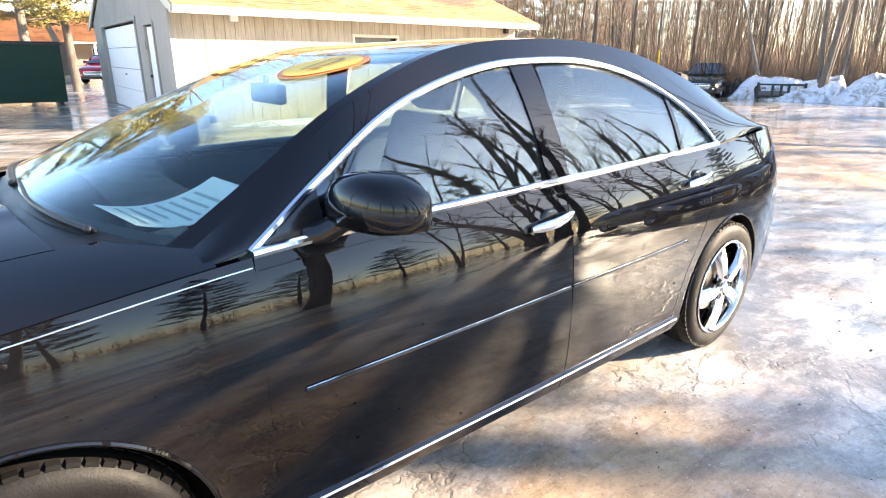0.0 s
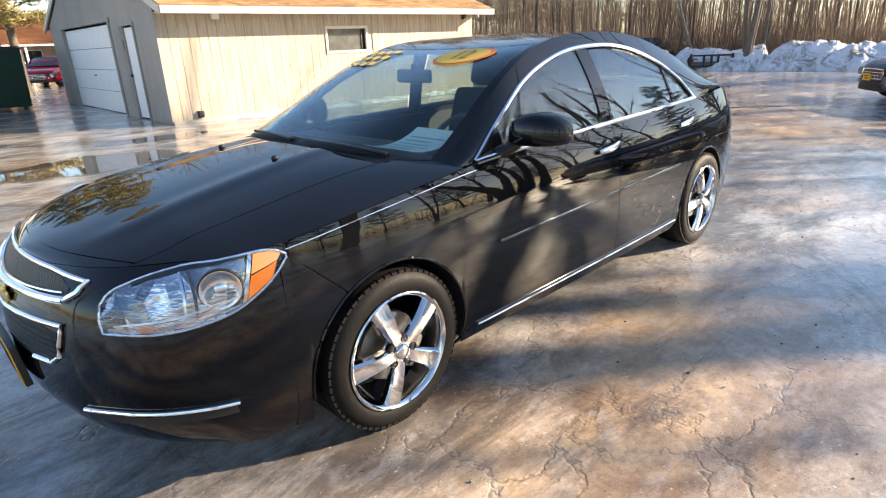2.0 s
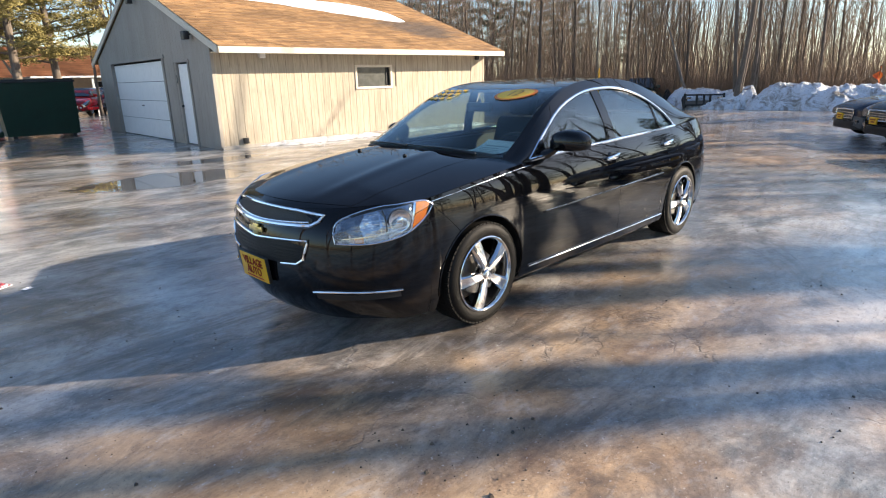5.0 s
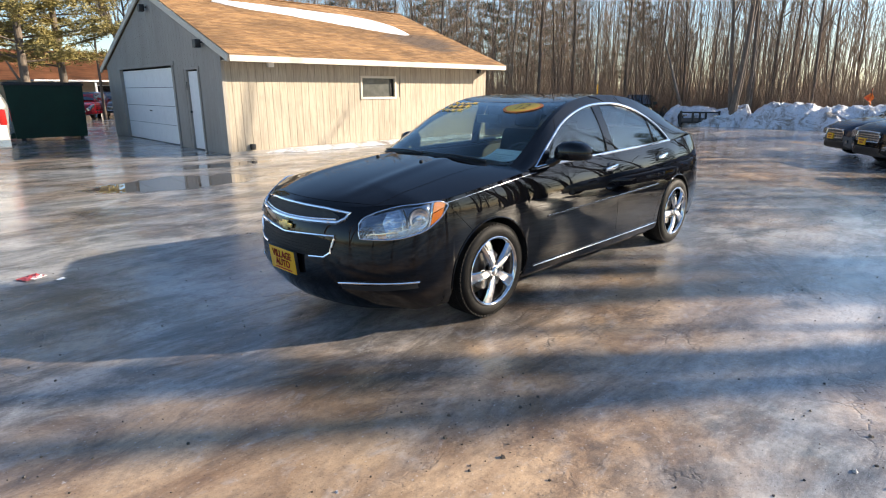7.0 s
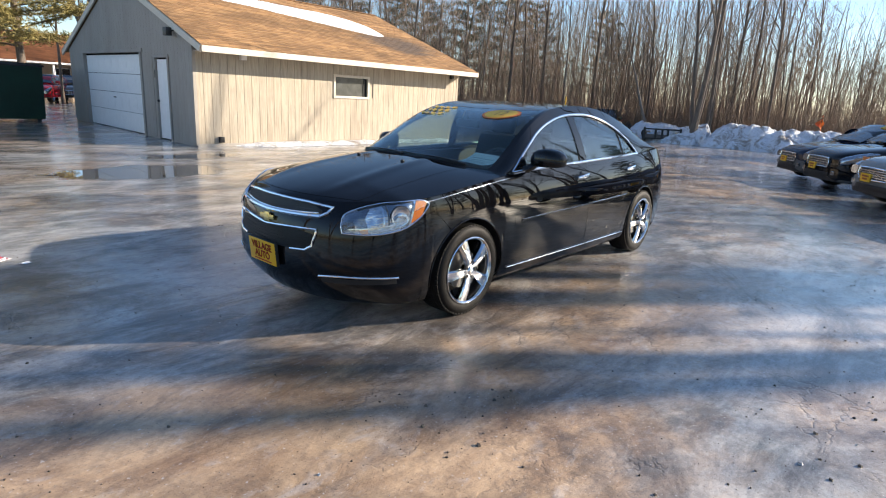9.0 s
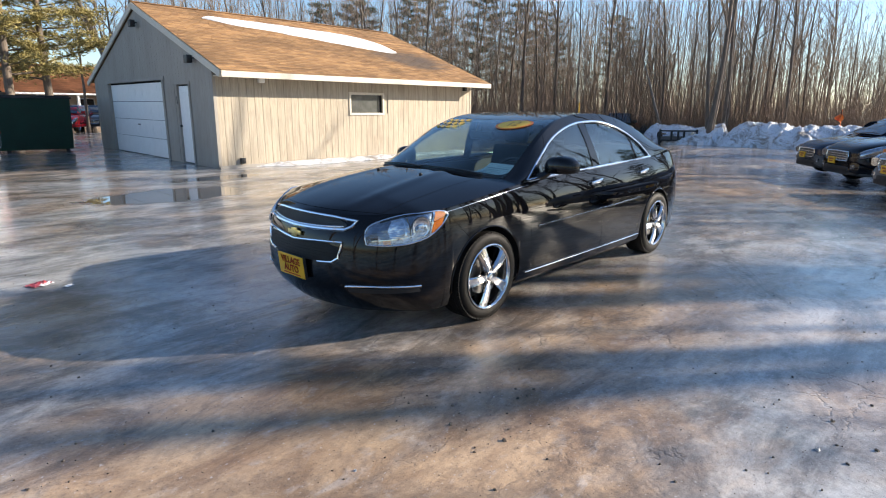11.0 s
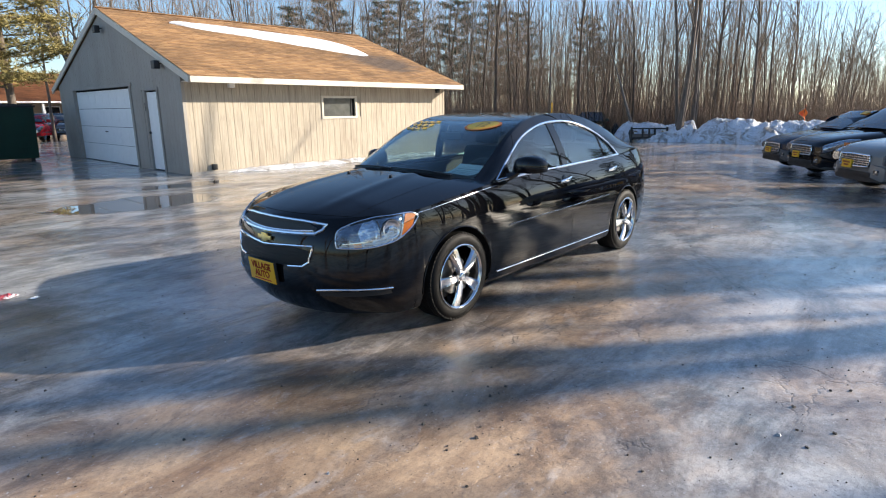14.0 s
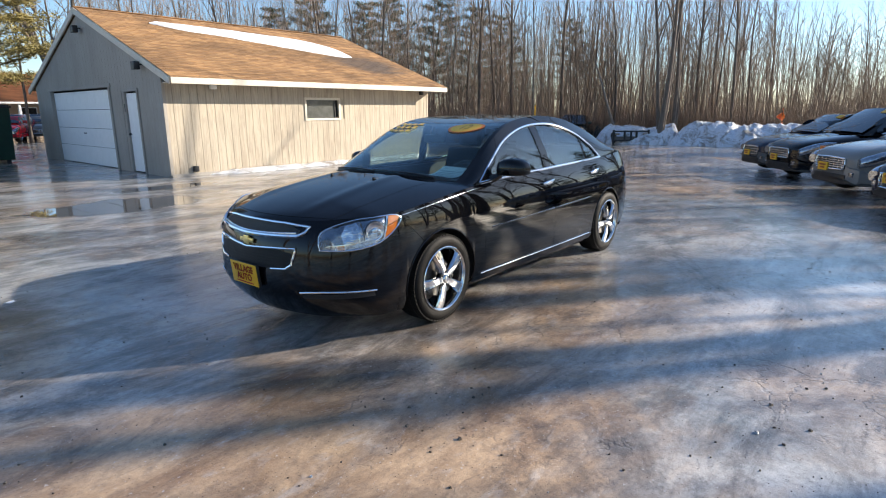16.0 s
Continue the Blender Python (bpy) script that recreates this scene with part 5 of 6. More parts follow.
# ---- the neighbouring house ----
def house(at, turn, length, deep, eave, ridge, wall_mat, roof_mat, label, porch):
    h = thing("house", at, label, "house", turn=turn)
    part("wall", boxed(0, length, 0, 0.2, 0, eave), wall_mat, h, smooth=False)
    part("wall", boxed(0, length, deep - 0.2, deep, 0, eave), wall_mat, h, smooth=False)
    for x in (0, length - 0.2):
        bm = bmesh.new()
        v = [bm.verts.new(p) for p in ((x, 0.2, 0), (x, deep - 0.2, 0), (x, deep - 0.2, eave), (x, deep / 2, ridge - 0.15), (x, 0.2, eave))]
        bmesh.ops.solidify(bm, geom=[bm.faces.new(v)], thickness=-0.2)
        part("gable", bm, wall_mat, h, smooth=False)
    for s in (0, 1):
        bm = bmesh.new()
        ya, yb = (-0.6, deep / 2) if s == 0 else (deep + 0.6, deep / 2)
        v = [bm.verts.new(p) for p in ((-0.5, ya, eave - 0.15), (length + 0.5, ya, eave - 0.15), (length + 0.5, yb, ridge), (-0.5, yb, ridge))]
        f = bm.faces.new(v)
        bmesh.ops.solidify(bm, geom=[f], thickness=0.15)
        part("roof", bm, roof_mat, h, smooth=False)
    for k in range(4):
        x = length * (0.12 + 0.22 * k)
        w = new("window")
        w.parent = h
        part("frame", boxed(x - 0.06, x + 1.26, -0.05, 0.02, 0.9, 2.0, 0.01), WHITE, w, smooth=False)
        part("pane", boxed(x, x + 1.2, -0.06, -0.04, 0.96, 1.94), SHADE_GLASS, w, smooth=False)
    if porch:
        for k in range(5):
            part("porch_post", boxed(length * (0.1 + 0.2 * k), length * (0.1 + 0.2 * k) + 0.16, -1.7, -1.54, 0, eave - 0.25, 0.01), WHITE, h, smooth=False)
        part("porch_roof", boxed(0, length, -1.9, 0.0, eave - 0.25, eave - 0.12, 0.01), WHITE, h, smooth=False)
    return h


HOUSE_ROOF = shingle_material("orange_brown_shingles", (0.45, 0.19, 0.09), (0.30, 0.12, 0.05))
CREAM_WALL = surface("cream_house_wall", (0.55, 0.44, 0.30), 0.8, vary=0.15, scale=1)
BRICK_WALL = surface("tan_house_wall", (0.42, 0.33, 0.24), 0.85, vary=0.2, scale=1)
house((-9.0, 47.0, 0), 0, 14.0, 8.0, 2.4, 4.3, CREAM_WALL, HOUSE_ROOF, "low cream house with an orange-brown shingle roof", False)
house((7.0, 52.0, 0), 4, 14.0, 8.0, 2.5, 4.8, BRICK_WALL, HOUSE_ROOF, "low tan house with a white-posted porch", True)

# ---- the black sedan ----
def on_side(x, z, off=0.0):
    """A point of the body at this x and height on the driver's side, pushed out by off."""
    u = u_at(x, z)
    a, b = outline(max(u - 0.004, 0), z), outline(u + 0.004, z)
    p = outline(u, z)
    dx, dy = b[0] - a[0], b[1] - a[1]
    n = math.hypot(dx, dy)
    return Vector((p[0] + dy / n * off, p[1] - dx / n * off, z))


def on_nose(y, z, off=0.0):
    """A point of the nose at this y (either side) and height, pushed out by off."""
    lo, hi = 0.0, 0.36
    for _ in range(28):
        mid = (lo + hi) / 2
        if -outline(mid, z)[1] < abs(y):
            lo = mid
        else:
            hi = mid
    a, b = outline(max(lo - 0.004, 0), z), outline(lo + 0.004, z)
    dx, dy = b[0] - a[0], b[1] - a[1]
    n = math.hypot(dx, dy)
    x = outline(lo, z)[0] + dy / n * off
    return Vector((x, y - (1 if y <= 0 else -1) * dx / n * off, z))


def lid_z(x, y):
    """Height of hood and fender tops."""
    bx, by, bz = belt(belt_at(x))
    t = min(1.0, abs(y) / max(-by, 0.02))
    return bz + (lerp_table(HOODZ, x) - bz) * (1 - t ** 2.6)


ARCH = 0.372
HOODW = [(-1.0, 0.30), (-0.93, 0.42), (-0.86, 0.50), (-0.75, 0.57), (-0.5, 0.60), (0.0, 0.588), (0.36, 0.60)]


def flipped(bm, flip):
    if flip:
        bmesh.ops.scale(bm, vec=(1, -1, 1), verts=bm.verts)
        bmesh.ops.reverse_faces(bm, faces=bm.faces)
    return bm


def on_glass(s, t, lift=0.004):
    p = Vector(canopy(s, t))
    n = (Vector(canopy(s + 0.01, t)) - Vector(canopy(s - 0.01, t))).cross(Vector(canopy(s, t + 0.01)) - Vector(canopy(s, t - 0.01))).normalized()
    if n.z < 0:
        n.negate()
    return p + n * lift


def build_sedan():
    car = thing("sedan", (0, 0, 0), "glossy black four-door sedan with chrome trim standing on wet ice", "car")

    def arch_edge(x):
        z = lerp_table(FLOOR, x)
        for xc in (0.0, 2.852):
            if abs(x - xc) < ARCH:
                z = max(z, 0.33 + math.sqrt(ARCH * ARCH - (x - xc) ** 2))
        return z

    def seam(x):
        return 0.842 - (x + 0.405) * 0.96

    def top(x):
        return lerp_table(BELT, x) - 0.002

    def panel(x0, x1, low=arch_edge, high=top, n=40, m=22):
        a0, a1 = (x0 if callable(x0) else (lambda v: x0)), (x1 if callable(x1) else (lambda v: x1))

        def f(u, v):
            x = a0(v) + (a1(v) - a0(v)) * u
            zl, zt = low(x), high(x)
            return on_side(x, zl + (zt - zl) * v)
        return f, steps(0, 1, n), steps(0, 1, m)

    rear_seam = [(0.2, 2.385), (0.36, 2.395), (0.5, 2.44), (0.65, 2.53), (0.8, 2.615), (1.05, 2.655)]

    def rear_door_point(u, v):
        x1 = lerp_table(rear_seam, 0.21 + 0.82 * v)
        x = 1.6225 + 0.02 * (1 - v) + (x1 - 1.6225 - 0.02 * (1 - v)) * u
        return on_side(x, lerp_table(FLOOR, x) + (top(x) - lerp_table(FLOOR, x)) * v)

    def quarter_front(u, v):
        z = 0.21 + 0.82 * v
        x0 = lerp_table(rear_seam, z) + 0.0045
        x1 = 2.852 - (ARCH if z < 0.33 else math.sqrt(max(0.0, ARCH * ARCH - (z - 0.33) ** 2)))
        x = x0 + (x1 - x0) * u
        return on_side(x, 0.21 + (top(x) - 0.21) * v)

    def quarter_rear(u, v):
        x = 2.852 + 0.60 * u
        zl = arch_edge(x)
        return on_side(x, zl + (top(x) - zl) * v)

    for flip in (False, True):
        f, us, vs = panel(-0.404, 0.521, low=lambda x: max(seam(x), arch_edge(x)) if x < -0.214 else arch_edge(x), n=64)
        fender = part("fender", sheet(f, us, vs, 0.006, flip), PAINT, car)
        f, us, vs = panel(lambda v: 0.5255 - 0.02 * math.sin(v * 3.1), lambda v: 1.618 + 0.02 * (1 - v))
        front_door = part("front_door", sheet(f, us, vs, 0.006, flip), PAINT, car)
        rear_door = part("rear_door", sheet(rear_door_point, steps(0, 1, 40), steps(0, 1, 24), 0.006, flip), PAINT, car)
        bm = joined(sheet(quarter_front, steps(0, 1, 20), steps(0, 1, 50), 0.0, flip), sheet(quarter_rear, steps(0, 1, 50), steps(0, 1, 24), 0.0, flip))
        bmesh.ops.solidify(bm, geom=bm.faces, thickness=0.004)
        part("quarter_panel", bm, PAINT, car)
        # dark inner skin behind the seams
        part("inner_skin", sheet(lambda x, v: on_side(x, arch_edge(x) + 0.004 + (top(x) - 0.02 - arch_edge(x)) * v, -0.012), steps(-0.40, 3.44, 90), steps(0, 1, 6), 0.0, flip), SHADOW_GAP, car)
        # wheel wells and arch lips
        for xc in (0.0, 2.852):
            def well(a, v, xc=xc):
                ang = radians(-14 + 208 * a)
                x = xc + (ARCH + 0.004) * math.cos(ang)
                z = max(0.33 + (ARCH + 0.004) * math.sin(ang), 0.2)
                y = outline(u_at(x, max(z, 0.25)), max(z, 0.25))[1]
                return x, y + 0.006 + v * 0.34, z
            part("wheel_well", sheet(well, steps(0, 1, 34), steps(0, 1, 3), 0.004, flip), BLACK, car)
            bm = tube(bmesh.new(), [on_side(xc + ARCH * math.cos(radians(a)), 0.33 + ARCH * math.sin(radians(a)), 0.001) for a in range(-8, 189, 4)], 0.006, 6)
            part("arch_lip", flipped(bm, flip), PAINT, car)
        # shoulder crease; on the fender a chrome thread stands for its sun glint
        bm = tube(bmesh.new(), [on_side(x, top(x) - 0.022, -0.0015) for x in steps(-0.40, 0.517, 24)], 0.0024, 8)
        part("shoulder_crease", flipped(bm, flip), CHROME, fender, "thin chrome line standing for the glint along the fender's shoulder")
        for who, xa, xb in ((front_door, 0.53, 1.613), (rear_door, 1.628, 2.63)):
            bm = tube(bmesh.new(), [on_side(x, top(x) - 0.03, -0.0025) for x in steps(xa, xb, 24)], 0.0038, 8)
            part("shoulder_crease", flipped(bm, flip), PAINT, who)
        # body-side moulding and rocker strip
        for who, xa, xb in ((front_door, 0.60, 1.612), (rear_door, 1.63, 2.40)):
            bm = tube(bmesh.new(), [on_side(x, 0.607 + 0.022 * x, 0.001) for x in steps(xa, xb, 16)], 0.0062, 8)
            part("side_moulding", flipped(bm, flip), SATIN, who, "slim black moulding with a highlight added along its upper edge")
            # the moulding's highlight, built as a chrome thread
            bm = tube(bmesh.new(), [on_side(x, 0.6135 + 0.022 * x, 0.004) for x in steps(xa, xb, 16)], 0.0009, 6)
            part("moulding_glint", flipped(bm, flip), CHROME, who)
        bm = tube(bmesh.new(), [on_side(x, 0.262 + 0.006 * x, 0.004) for x in steps(0.46, 2.43, 30)], 0.009, 8, flat=0.7, up=(0, 0, 1))
        part("rocker_strip", flipped(bm, flip), CHROME, car, "chrome strip along the sill")
        part("sill", sheet(lambda x, v: on_side(x, 0.24 - 0.075 * v, -0.004 - 0.03 * v), steps(0.38, 2.47, 24), steps(0, 1, 4), 0.01, flip), SATIN, car)
        # door handles
        for who, xc, zc in ((front_door, 1.52, 0.893), (rear_door, 2.50, 0.915)):
            cup = bmesh.new()
            bmesh.ops.create_uvsphere(cup, u_segments=16, v_segments=10, radius=1.0, matrix=Matrix.Translation(on_side(xc, zc + 0.002, -0.006)) @ Matrix.Diagonal((0.05, 0.014, 0.042, 1)))
            part("handle_cup", flipped(cup, flip), SATIN, who)
            bm = tube(bmesh.new(), [on_side(xc - 0.105 + 0.21 * i / 10, zc - 0.008 + 0.022 * i / 10, 0.016 + 0.018 * math.sin(math.pi * i / 10)) for i in range(11)],
                      [0.011, 0.015, 0.017, 0.018, 0.018, 0.018, 0.018, 0.017, 0.016, 0.014, 0.010], 10, flat=0.6, up=(0, 1, 0))
            part("door_handle", flipped(bm, flip), CHROME, who, "chrome pull handle")

    # nose and tail
    uf, ur = u_at(-0.43, 0.6), u_at(3.456, 0.6)

    def fascia(u, v, z0=0.185):
        x, y, zt = belt(u)
        z = z0 + (zt - 0.002 - z0) * v
        px, py = outline(u, z)
        return px, py, z

    bumper = None
    for nm, ua, ub in (("front_bumper", 0.0, uf), ("rear_bumper", ur, 1.0)):
        pieces = [sheet(fascia, steps(ua, ub, 40), steps(0, 1, 30), 0.0, flip) for flip in (False, True)]
        if nm == "front_bumper":
            f, us, vs = panel(-0.43, -0.216, high=lambda x: max(arch_edge(x) + 0.004, min(seam(x) - 0.004, top(x))), n=30, m=30)
            pieces += [sheet(f, us, vs, 0.0, flip) for flip in (False, True)]
        bm = joined(*pieces)
        bmesh.ops.solidify(bm, geom=bm.faces, thickness=0.004)
        b = part(nm, bm, PAINT, car)
        bumper = bumper or b

    def cut(y):
        return -0.925 + 0.5 * y * y

    def strip(b, a):
        y = 0.556 * b
        lo, hi = 0.0, 0.36
        for _ in range(24):
            mid = (lo + hi) / 2
            if -belt(mid)[1] < abs(y):
                lo = mid
            else:
                hi = mid
        x0 = belt(lo)[0]
        x = x0 + (max(cut(y) - 0.003, x0 + 0.002) - x0) * a
        return x, y, lid_z(x, y) - 0.001
    part("nose_panel", sheet(strip, steps(-1, 1, 40), steps(0, 1, 6), 0.006), PAINT, car)

    def hood_point(a, b):
        y0 = 0.5 * b
        for _ in range(8):
            y0 = b * lerp_table(HOODW, cut(y0))
        x0, x1 = cut(y0), 0.088 + 0.08 * b * b
        x = x0 + (x1 - x0) * a
        y = b * lerp_table(HOODW, x)
        ridge = 0.006 * min(1.0, a * 5) * math.exp(-((abs(b) - 0.62 + 0.12 * a) / 0.09) ** 2)
        return x, y, lid_z(x, y) + ridge
    hood = part("hood", sheet(hood_point, steps(0, 1, 44), steps(-1, 1, 44), 0.006), PAINT, car)
    for s in (-1, 1):
        def fender_top(a, b, s=s):
            x = -0.86 + 1.30 * a
            w, by = lerp_table(HOODW, x) + 0.004, -belt(belt_at(x))[1]
            y = w + (max(by - 0.001, w) - w) * b
            return x, s * y, lid_z(x, y)
        part("fender_top", sheet(fender_top, steps(0, 1, 40), steps(0, 1, 8), 0.006), PAINT, car)
        nozzle = bmesh.new()
        bmesh.ops.create_uvsphere(nozzle, u_segments=10, v_segments=8, radius=1.0, matrix=Matrix.Translation((-0.084, s * 0.244, lid_z(-0.084, 0.244) + 0.006)) @ Matrix.Diagonal((0.016, 0.013, 0.011, 1)))
        part("washer_nozzle", nozzle, BLACK, hood)
    part("front_skin", sheet(lambda x, b: (x, b * (-belt(belt_at(x))[1] - 0.012), lid_z(x, b * (-belt(belt_at(x))[1] - 0.012)) - 0.006), steps(belt(0.0)[0] + 0.02, -0.06, 40), steps(-1, 1, 40), 0.0), PAINT, car)
    for flip in (False, True):
        part("fender_tip", sheet(lambda x, v: on_side(x, 0.79 + (lerp_table(BELT, x) - 0.792) * v, -0.004), steps(-0.47, -0.34, 8), steps(0, 1, 6), 0.0, flip), PAINT, car)
    part("hood_underside", sheet(lambda x, b: (x, b * (lerp_table(HOODW, x) + 0.03), lid_z(x, b * lerp_table(HOODW, x)) - 0.022), steps(-0.6, 0.33, 24), steps(-1, 1, 16), 0.0), SHADOW_GAP, car)

    def lid(u, t):
        x, y, z = belt(u)
        zc = lerp_table(HOODZ, x)
        return x, -y * t, z + (zc - z) * (1 - abs(t) ** 2.6)
    part("trunk_lid", sheet(lid, steps(u_at(3.33, 0.9), 0.996, 24), steps(-1, 1, 30), 0.006), PAINT, car)
    part("underbody", boxed(-0.5, 3.6, -0.66, 0.66, 0.19, 0.24), BLACK, car)
    part("chin", sheet(lambda u, v: (outline(u, 0.19)[0] + 0.01 + 0.3 * (1 - v), outline(u, 0.19)[1] * v, 0.187), steps(0, uf, 20), steps(0, 1, 6), 0.004), BLACK, car)
    part("chin", sheet(lambda u, v: (outline(u, 0.19)[0] + 0.01 + 0.3 * (1 - v), outline(u, 0.19)[1] * v, 0.187), steps(0, uf, 20), steps(0, 1, 6), 0.004, True), BLACK, car)
    part("engine_bay_wall", boxed(-0.70, 0.40, -0.48, 0.48, 0.2, 0.80), BLACK, car)

    # glasshouse
    shield = part("windshield", sheet(canopy, steps(0.415, 1.245, 32), steps(-0.957, 0.957, 32), 0.004), GLASS, car)
    part("roof_panel", sheet(canopy, steps(1.25, 2.62, 34), steps(-1, 1, 40), 0.006), PAINT, car)
    part("rear_window", sheet(canopy, steps(2.625, 3.34, 20), steps(-0.92, 0.92, 26), 0.004), GLASS, car)
    part("headliner", sheet(lambda s, t: (lambda p: (p[0], p[1], p[2] - 0.035))(canopy(s, t)), steps(1.27, 2.62, 16), steps(-0.97, 0.97, 12), 0.0), surface("grey_headliner", (0.2, 0.19, 0.18), 0.9), car)
    for s in (-1, 1):
        part("front_pillar", sheet(canopy, steps(0.40, 1.25, 28), steps(0.959 * s, 1.0 * s, 4), 0.006), PAINT, car)
        part("rear_pillar", sheet(canopy, steps(2.62, 3.38, 20), steps(0.923 * s, 1.0 * s, 4), 0.006), PAINT, car)
    # black ceramic band round the windshield and the cowl under it
    part("glass_band", sheet(lambda t, v: (lambda p: (p[0], p[1], p[2] - 0.006))(canopy(0.40 + 0.045 * v, t)), steps(-0.95, 0.95, 30), steps(0, 1, 3), 0.0), BLACK, shield)
    part("glass_band", sheet(lambda t, v: (lambda p: (p[0], p[1], p[2] - 0.006))(canopy(1.21 + 0.05 * v, t)), steps(-0.95, 0.95, 30), steps(0, 1, 3), 0.0), BLACK, shield)
    def cowl_point(b, v):
        x0 = 0.091 + 0.08 * b * b
        a, c = Vector((x0, b * 0.60, lid_z(x0, b * 0.594) - 0.02)), Vector(canopy(0.43, b * 0.9)) - Vector((0, 0, 0.01))
        return a.lerp(c, v)
    part("cowl", sheet(cowl_point, steps(-0.98, 0.98, 30), steps(0, 1, 5), 0.004), BLACK, car)
    for ta, tb, sa, sb in ((-0.80, 0.02, 0.412, 0.428), (-0.03, 0.80, 0.414, 0.43)):
        bm = bmesh.new()
        path = [on_glass(sa + (sb - sa) * (i / 12) ** 0.7, ta + (tb - ta) * i / 12, 0.004) for i in range(13)]
        tube(bm, path, 0.0045, 6)
        arm = [on_glass(0.41 + (sa + (sb - sa) * 0.6 - 0.41) * (i / 8), ta + 0.02 + (tb - ta) * 0.62 * i / 8, 0.004 + 0.006 * math.sin(math.pi * i / 8)) for i in range(9)]
        tube(bm, arm, [0.008, 0.008, 0.008, 0.007, 0.007, 0.006, 0.006, 0.005, 0.005], 6)
        bmesh.ops.create_uvsphere(bm, u_segments=10, v_segments=6, radius=0.011, matrix=Matrix.Translation(arm[0]))
        part("wiper", bm, BLACK, car)

    def glass_h(x):
        zb, zr = belt(u_at(x, 0.9))[2], rail(x)[2]
        return max(0.0, min(1.0, (lerp_table(GLASS_TOP, x) - zb) / max(zr - zb, 0.01)))

    for flip in (False, True):
        part("roof_rail", sheet(lambda x, v: flank(x, glass_h(x) + (1 - glass_h(x)) * v if 0.52 < x < 2.765 else v), steps(0.42, 3.37, 100), steps(0, 1, 10), 0.006, flip), PAINT, car)
        for nm, xa, xb in (("front_window", 0.54, 1.55), ("rear_door_window", 1.66, 2.44), ("quarter_window", 2.465, 2.76)):
            part(nm, sheet(lambda x, v: (lambda p: (p[0], p[1] + 0.006, p[2]))(flank(x, glass_h(x) * v)), steps(xa, xb, 28), steps(0, 1, 10), 0.004, flip), DARK_GLASS, car)
        part("centre_pillar", sheet(lambda x, v: flank(x + 0.05 * (0.5 - v) * 1.2, glass_h(x) * v), steps(1.548, 1.662, 4), steps(0, 1, 10), 0.006, flip), PAINT, car)
        part("window_divider", sheet(lambda x, v: flank(x + 0.03 * (0.5 - v), glass_h(x) * v), steps(2.44, 2.468, 3), steps(0, 1, 10), 0.006, flip), PAINT, car)
        part("mirror_sail", sheet(lambda x, v: (lambda p: (p[0], p[1] - 0.004, p[2]))(flank(x, glass_h(x) * v)), steps(0.545, 0.72, 8), steps(0, 1, 6), 0.008, flip), SATIN, car)
        loop = [flank(x, max(glass_h(x), 0.012)) for x in steps(0.525, 2.764, 60)]
        bm = tube(bmesh.new(), [(p[0], p[1] - 0.006, p[2]) for p in loop], 0.0115, 8, flat=1.0)
        part("window_trim", flipped(bm, flip), CHROME, car, "chrome strip round the side windows")
        base = [flank(x, 0.008) for x in steps(0.525, 2.764, 50)]
        bm = tube(bmesh.new(), [(p[0], p[1] - 0.014, p[2] + 0.002) for p in base], 0.0125, 8)
        part("belt_trim", flipped(bm, flip), CHROME, car, "chrome strip along the window sills")
        # door mirror
        bm = bmesh.new()
        rings = []
        for i, (y, rx, rz, dz, dx) in enumerate(((-0.815, 0.030, 0.04, -0.016, -0.012), (-0.84, 0.072, 0.064, -0.006, -0.002), (-0.88, 0.09, 0.076, 0.002, 0.004), (-0.95, 0.095, 0.08, 0.006, 0.014), (-1.02, 0.085, 0.07, 0.003, 0.03), (-1.058, 0.06, 0.05, -0.004, 0.046), (-1.072, 0.022, 0.02, -0.006, 0.054))):
            rings.append([bm.verts.new((0.775 + dx + rx * (math.copysign(abs(math.cos(k * math.pi / 10)) ** 0.7, math.cos(k * math.pi / 10)) if math.cos(k * math.pi / 10) < 0 else 0.62 * math.cos(k * math.pi / 10) ** 0.3 if math.cos(k * math.pi / 10) > 0.02 else 0.0),
                                        y, 1.075 + dz + rz * (1.0 if math.sin(k * math.pi / 10) > 0 else 0.78) * math.copysign(abs(math.sin(k * math.pi / 10)) ** (0.75 if math.sin(k * math.pi / 10) > 0 else 0.45), math.sin(k * math.pi / 10)))) for k in range(20)])
        for i in range(len(rings) - 1):
            for k in range(20):
                bm.faces.new((rings[i][k], rings[i][(k + 1) % 20], rings[i + 1][(k + 1) % 20], rings[i + 1][k]))
        bm.faces.new(rings[0])
        bm.faces.new(rings[-1][::-1])
        bmesh.ops.recalc_face_normals(bm, faces=bm.faces)
        mirror = part("door_mirror", flipped(bm, flip), PAINT, car)
        mirror.location = (0.1 if flip else 0.0, 0, -0.02 if flip else 0.0)
        bm = tube(bmesh.new(), [(0.70, -0.775, 0.985), (0.725, -0.81, 1.00), (0.755, -0.85, 1.03)], [0.055, 0.045, 0.036], 12, flat=0.7)
        part("mirror_arm", flipped(bm, flip), SATIN, mirror)

    # headlights
    low = [(-0.897, 0.668), (-0.775, 0.664), (-0.672, 0.677), (-0.575, 0.703), (-0.483, 0.757), (-0.44, 0.793), (-0.402, 0.835)]
    high = [(-0.897, 0.70), (-0.888, 0.735), (-0.868, 0.768), (-0.83, 0.796), (-0.735, 0.832), (-0.62, 0.857), (-0.505, 0.868), (-0.44, 0.862), (-0.402, 0.84)]
    lens_glass = glass("lamp_lens", (0.95, 0.96, 0.97), 0.02, 0.0, 0.02)
    amber = surface("amber_lens", (0.85, 0.22, 0.02), 0.15, relief=0.0, Transmission_Weight=0.25)
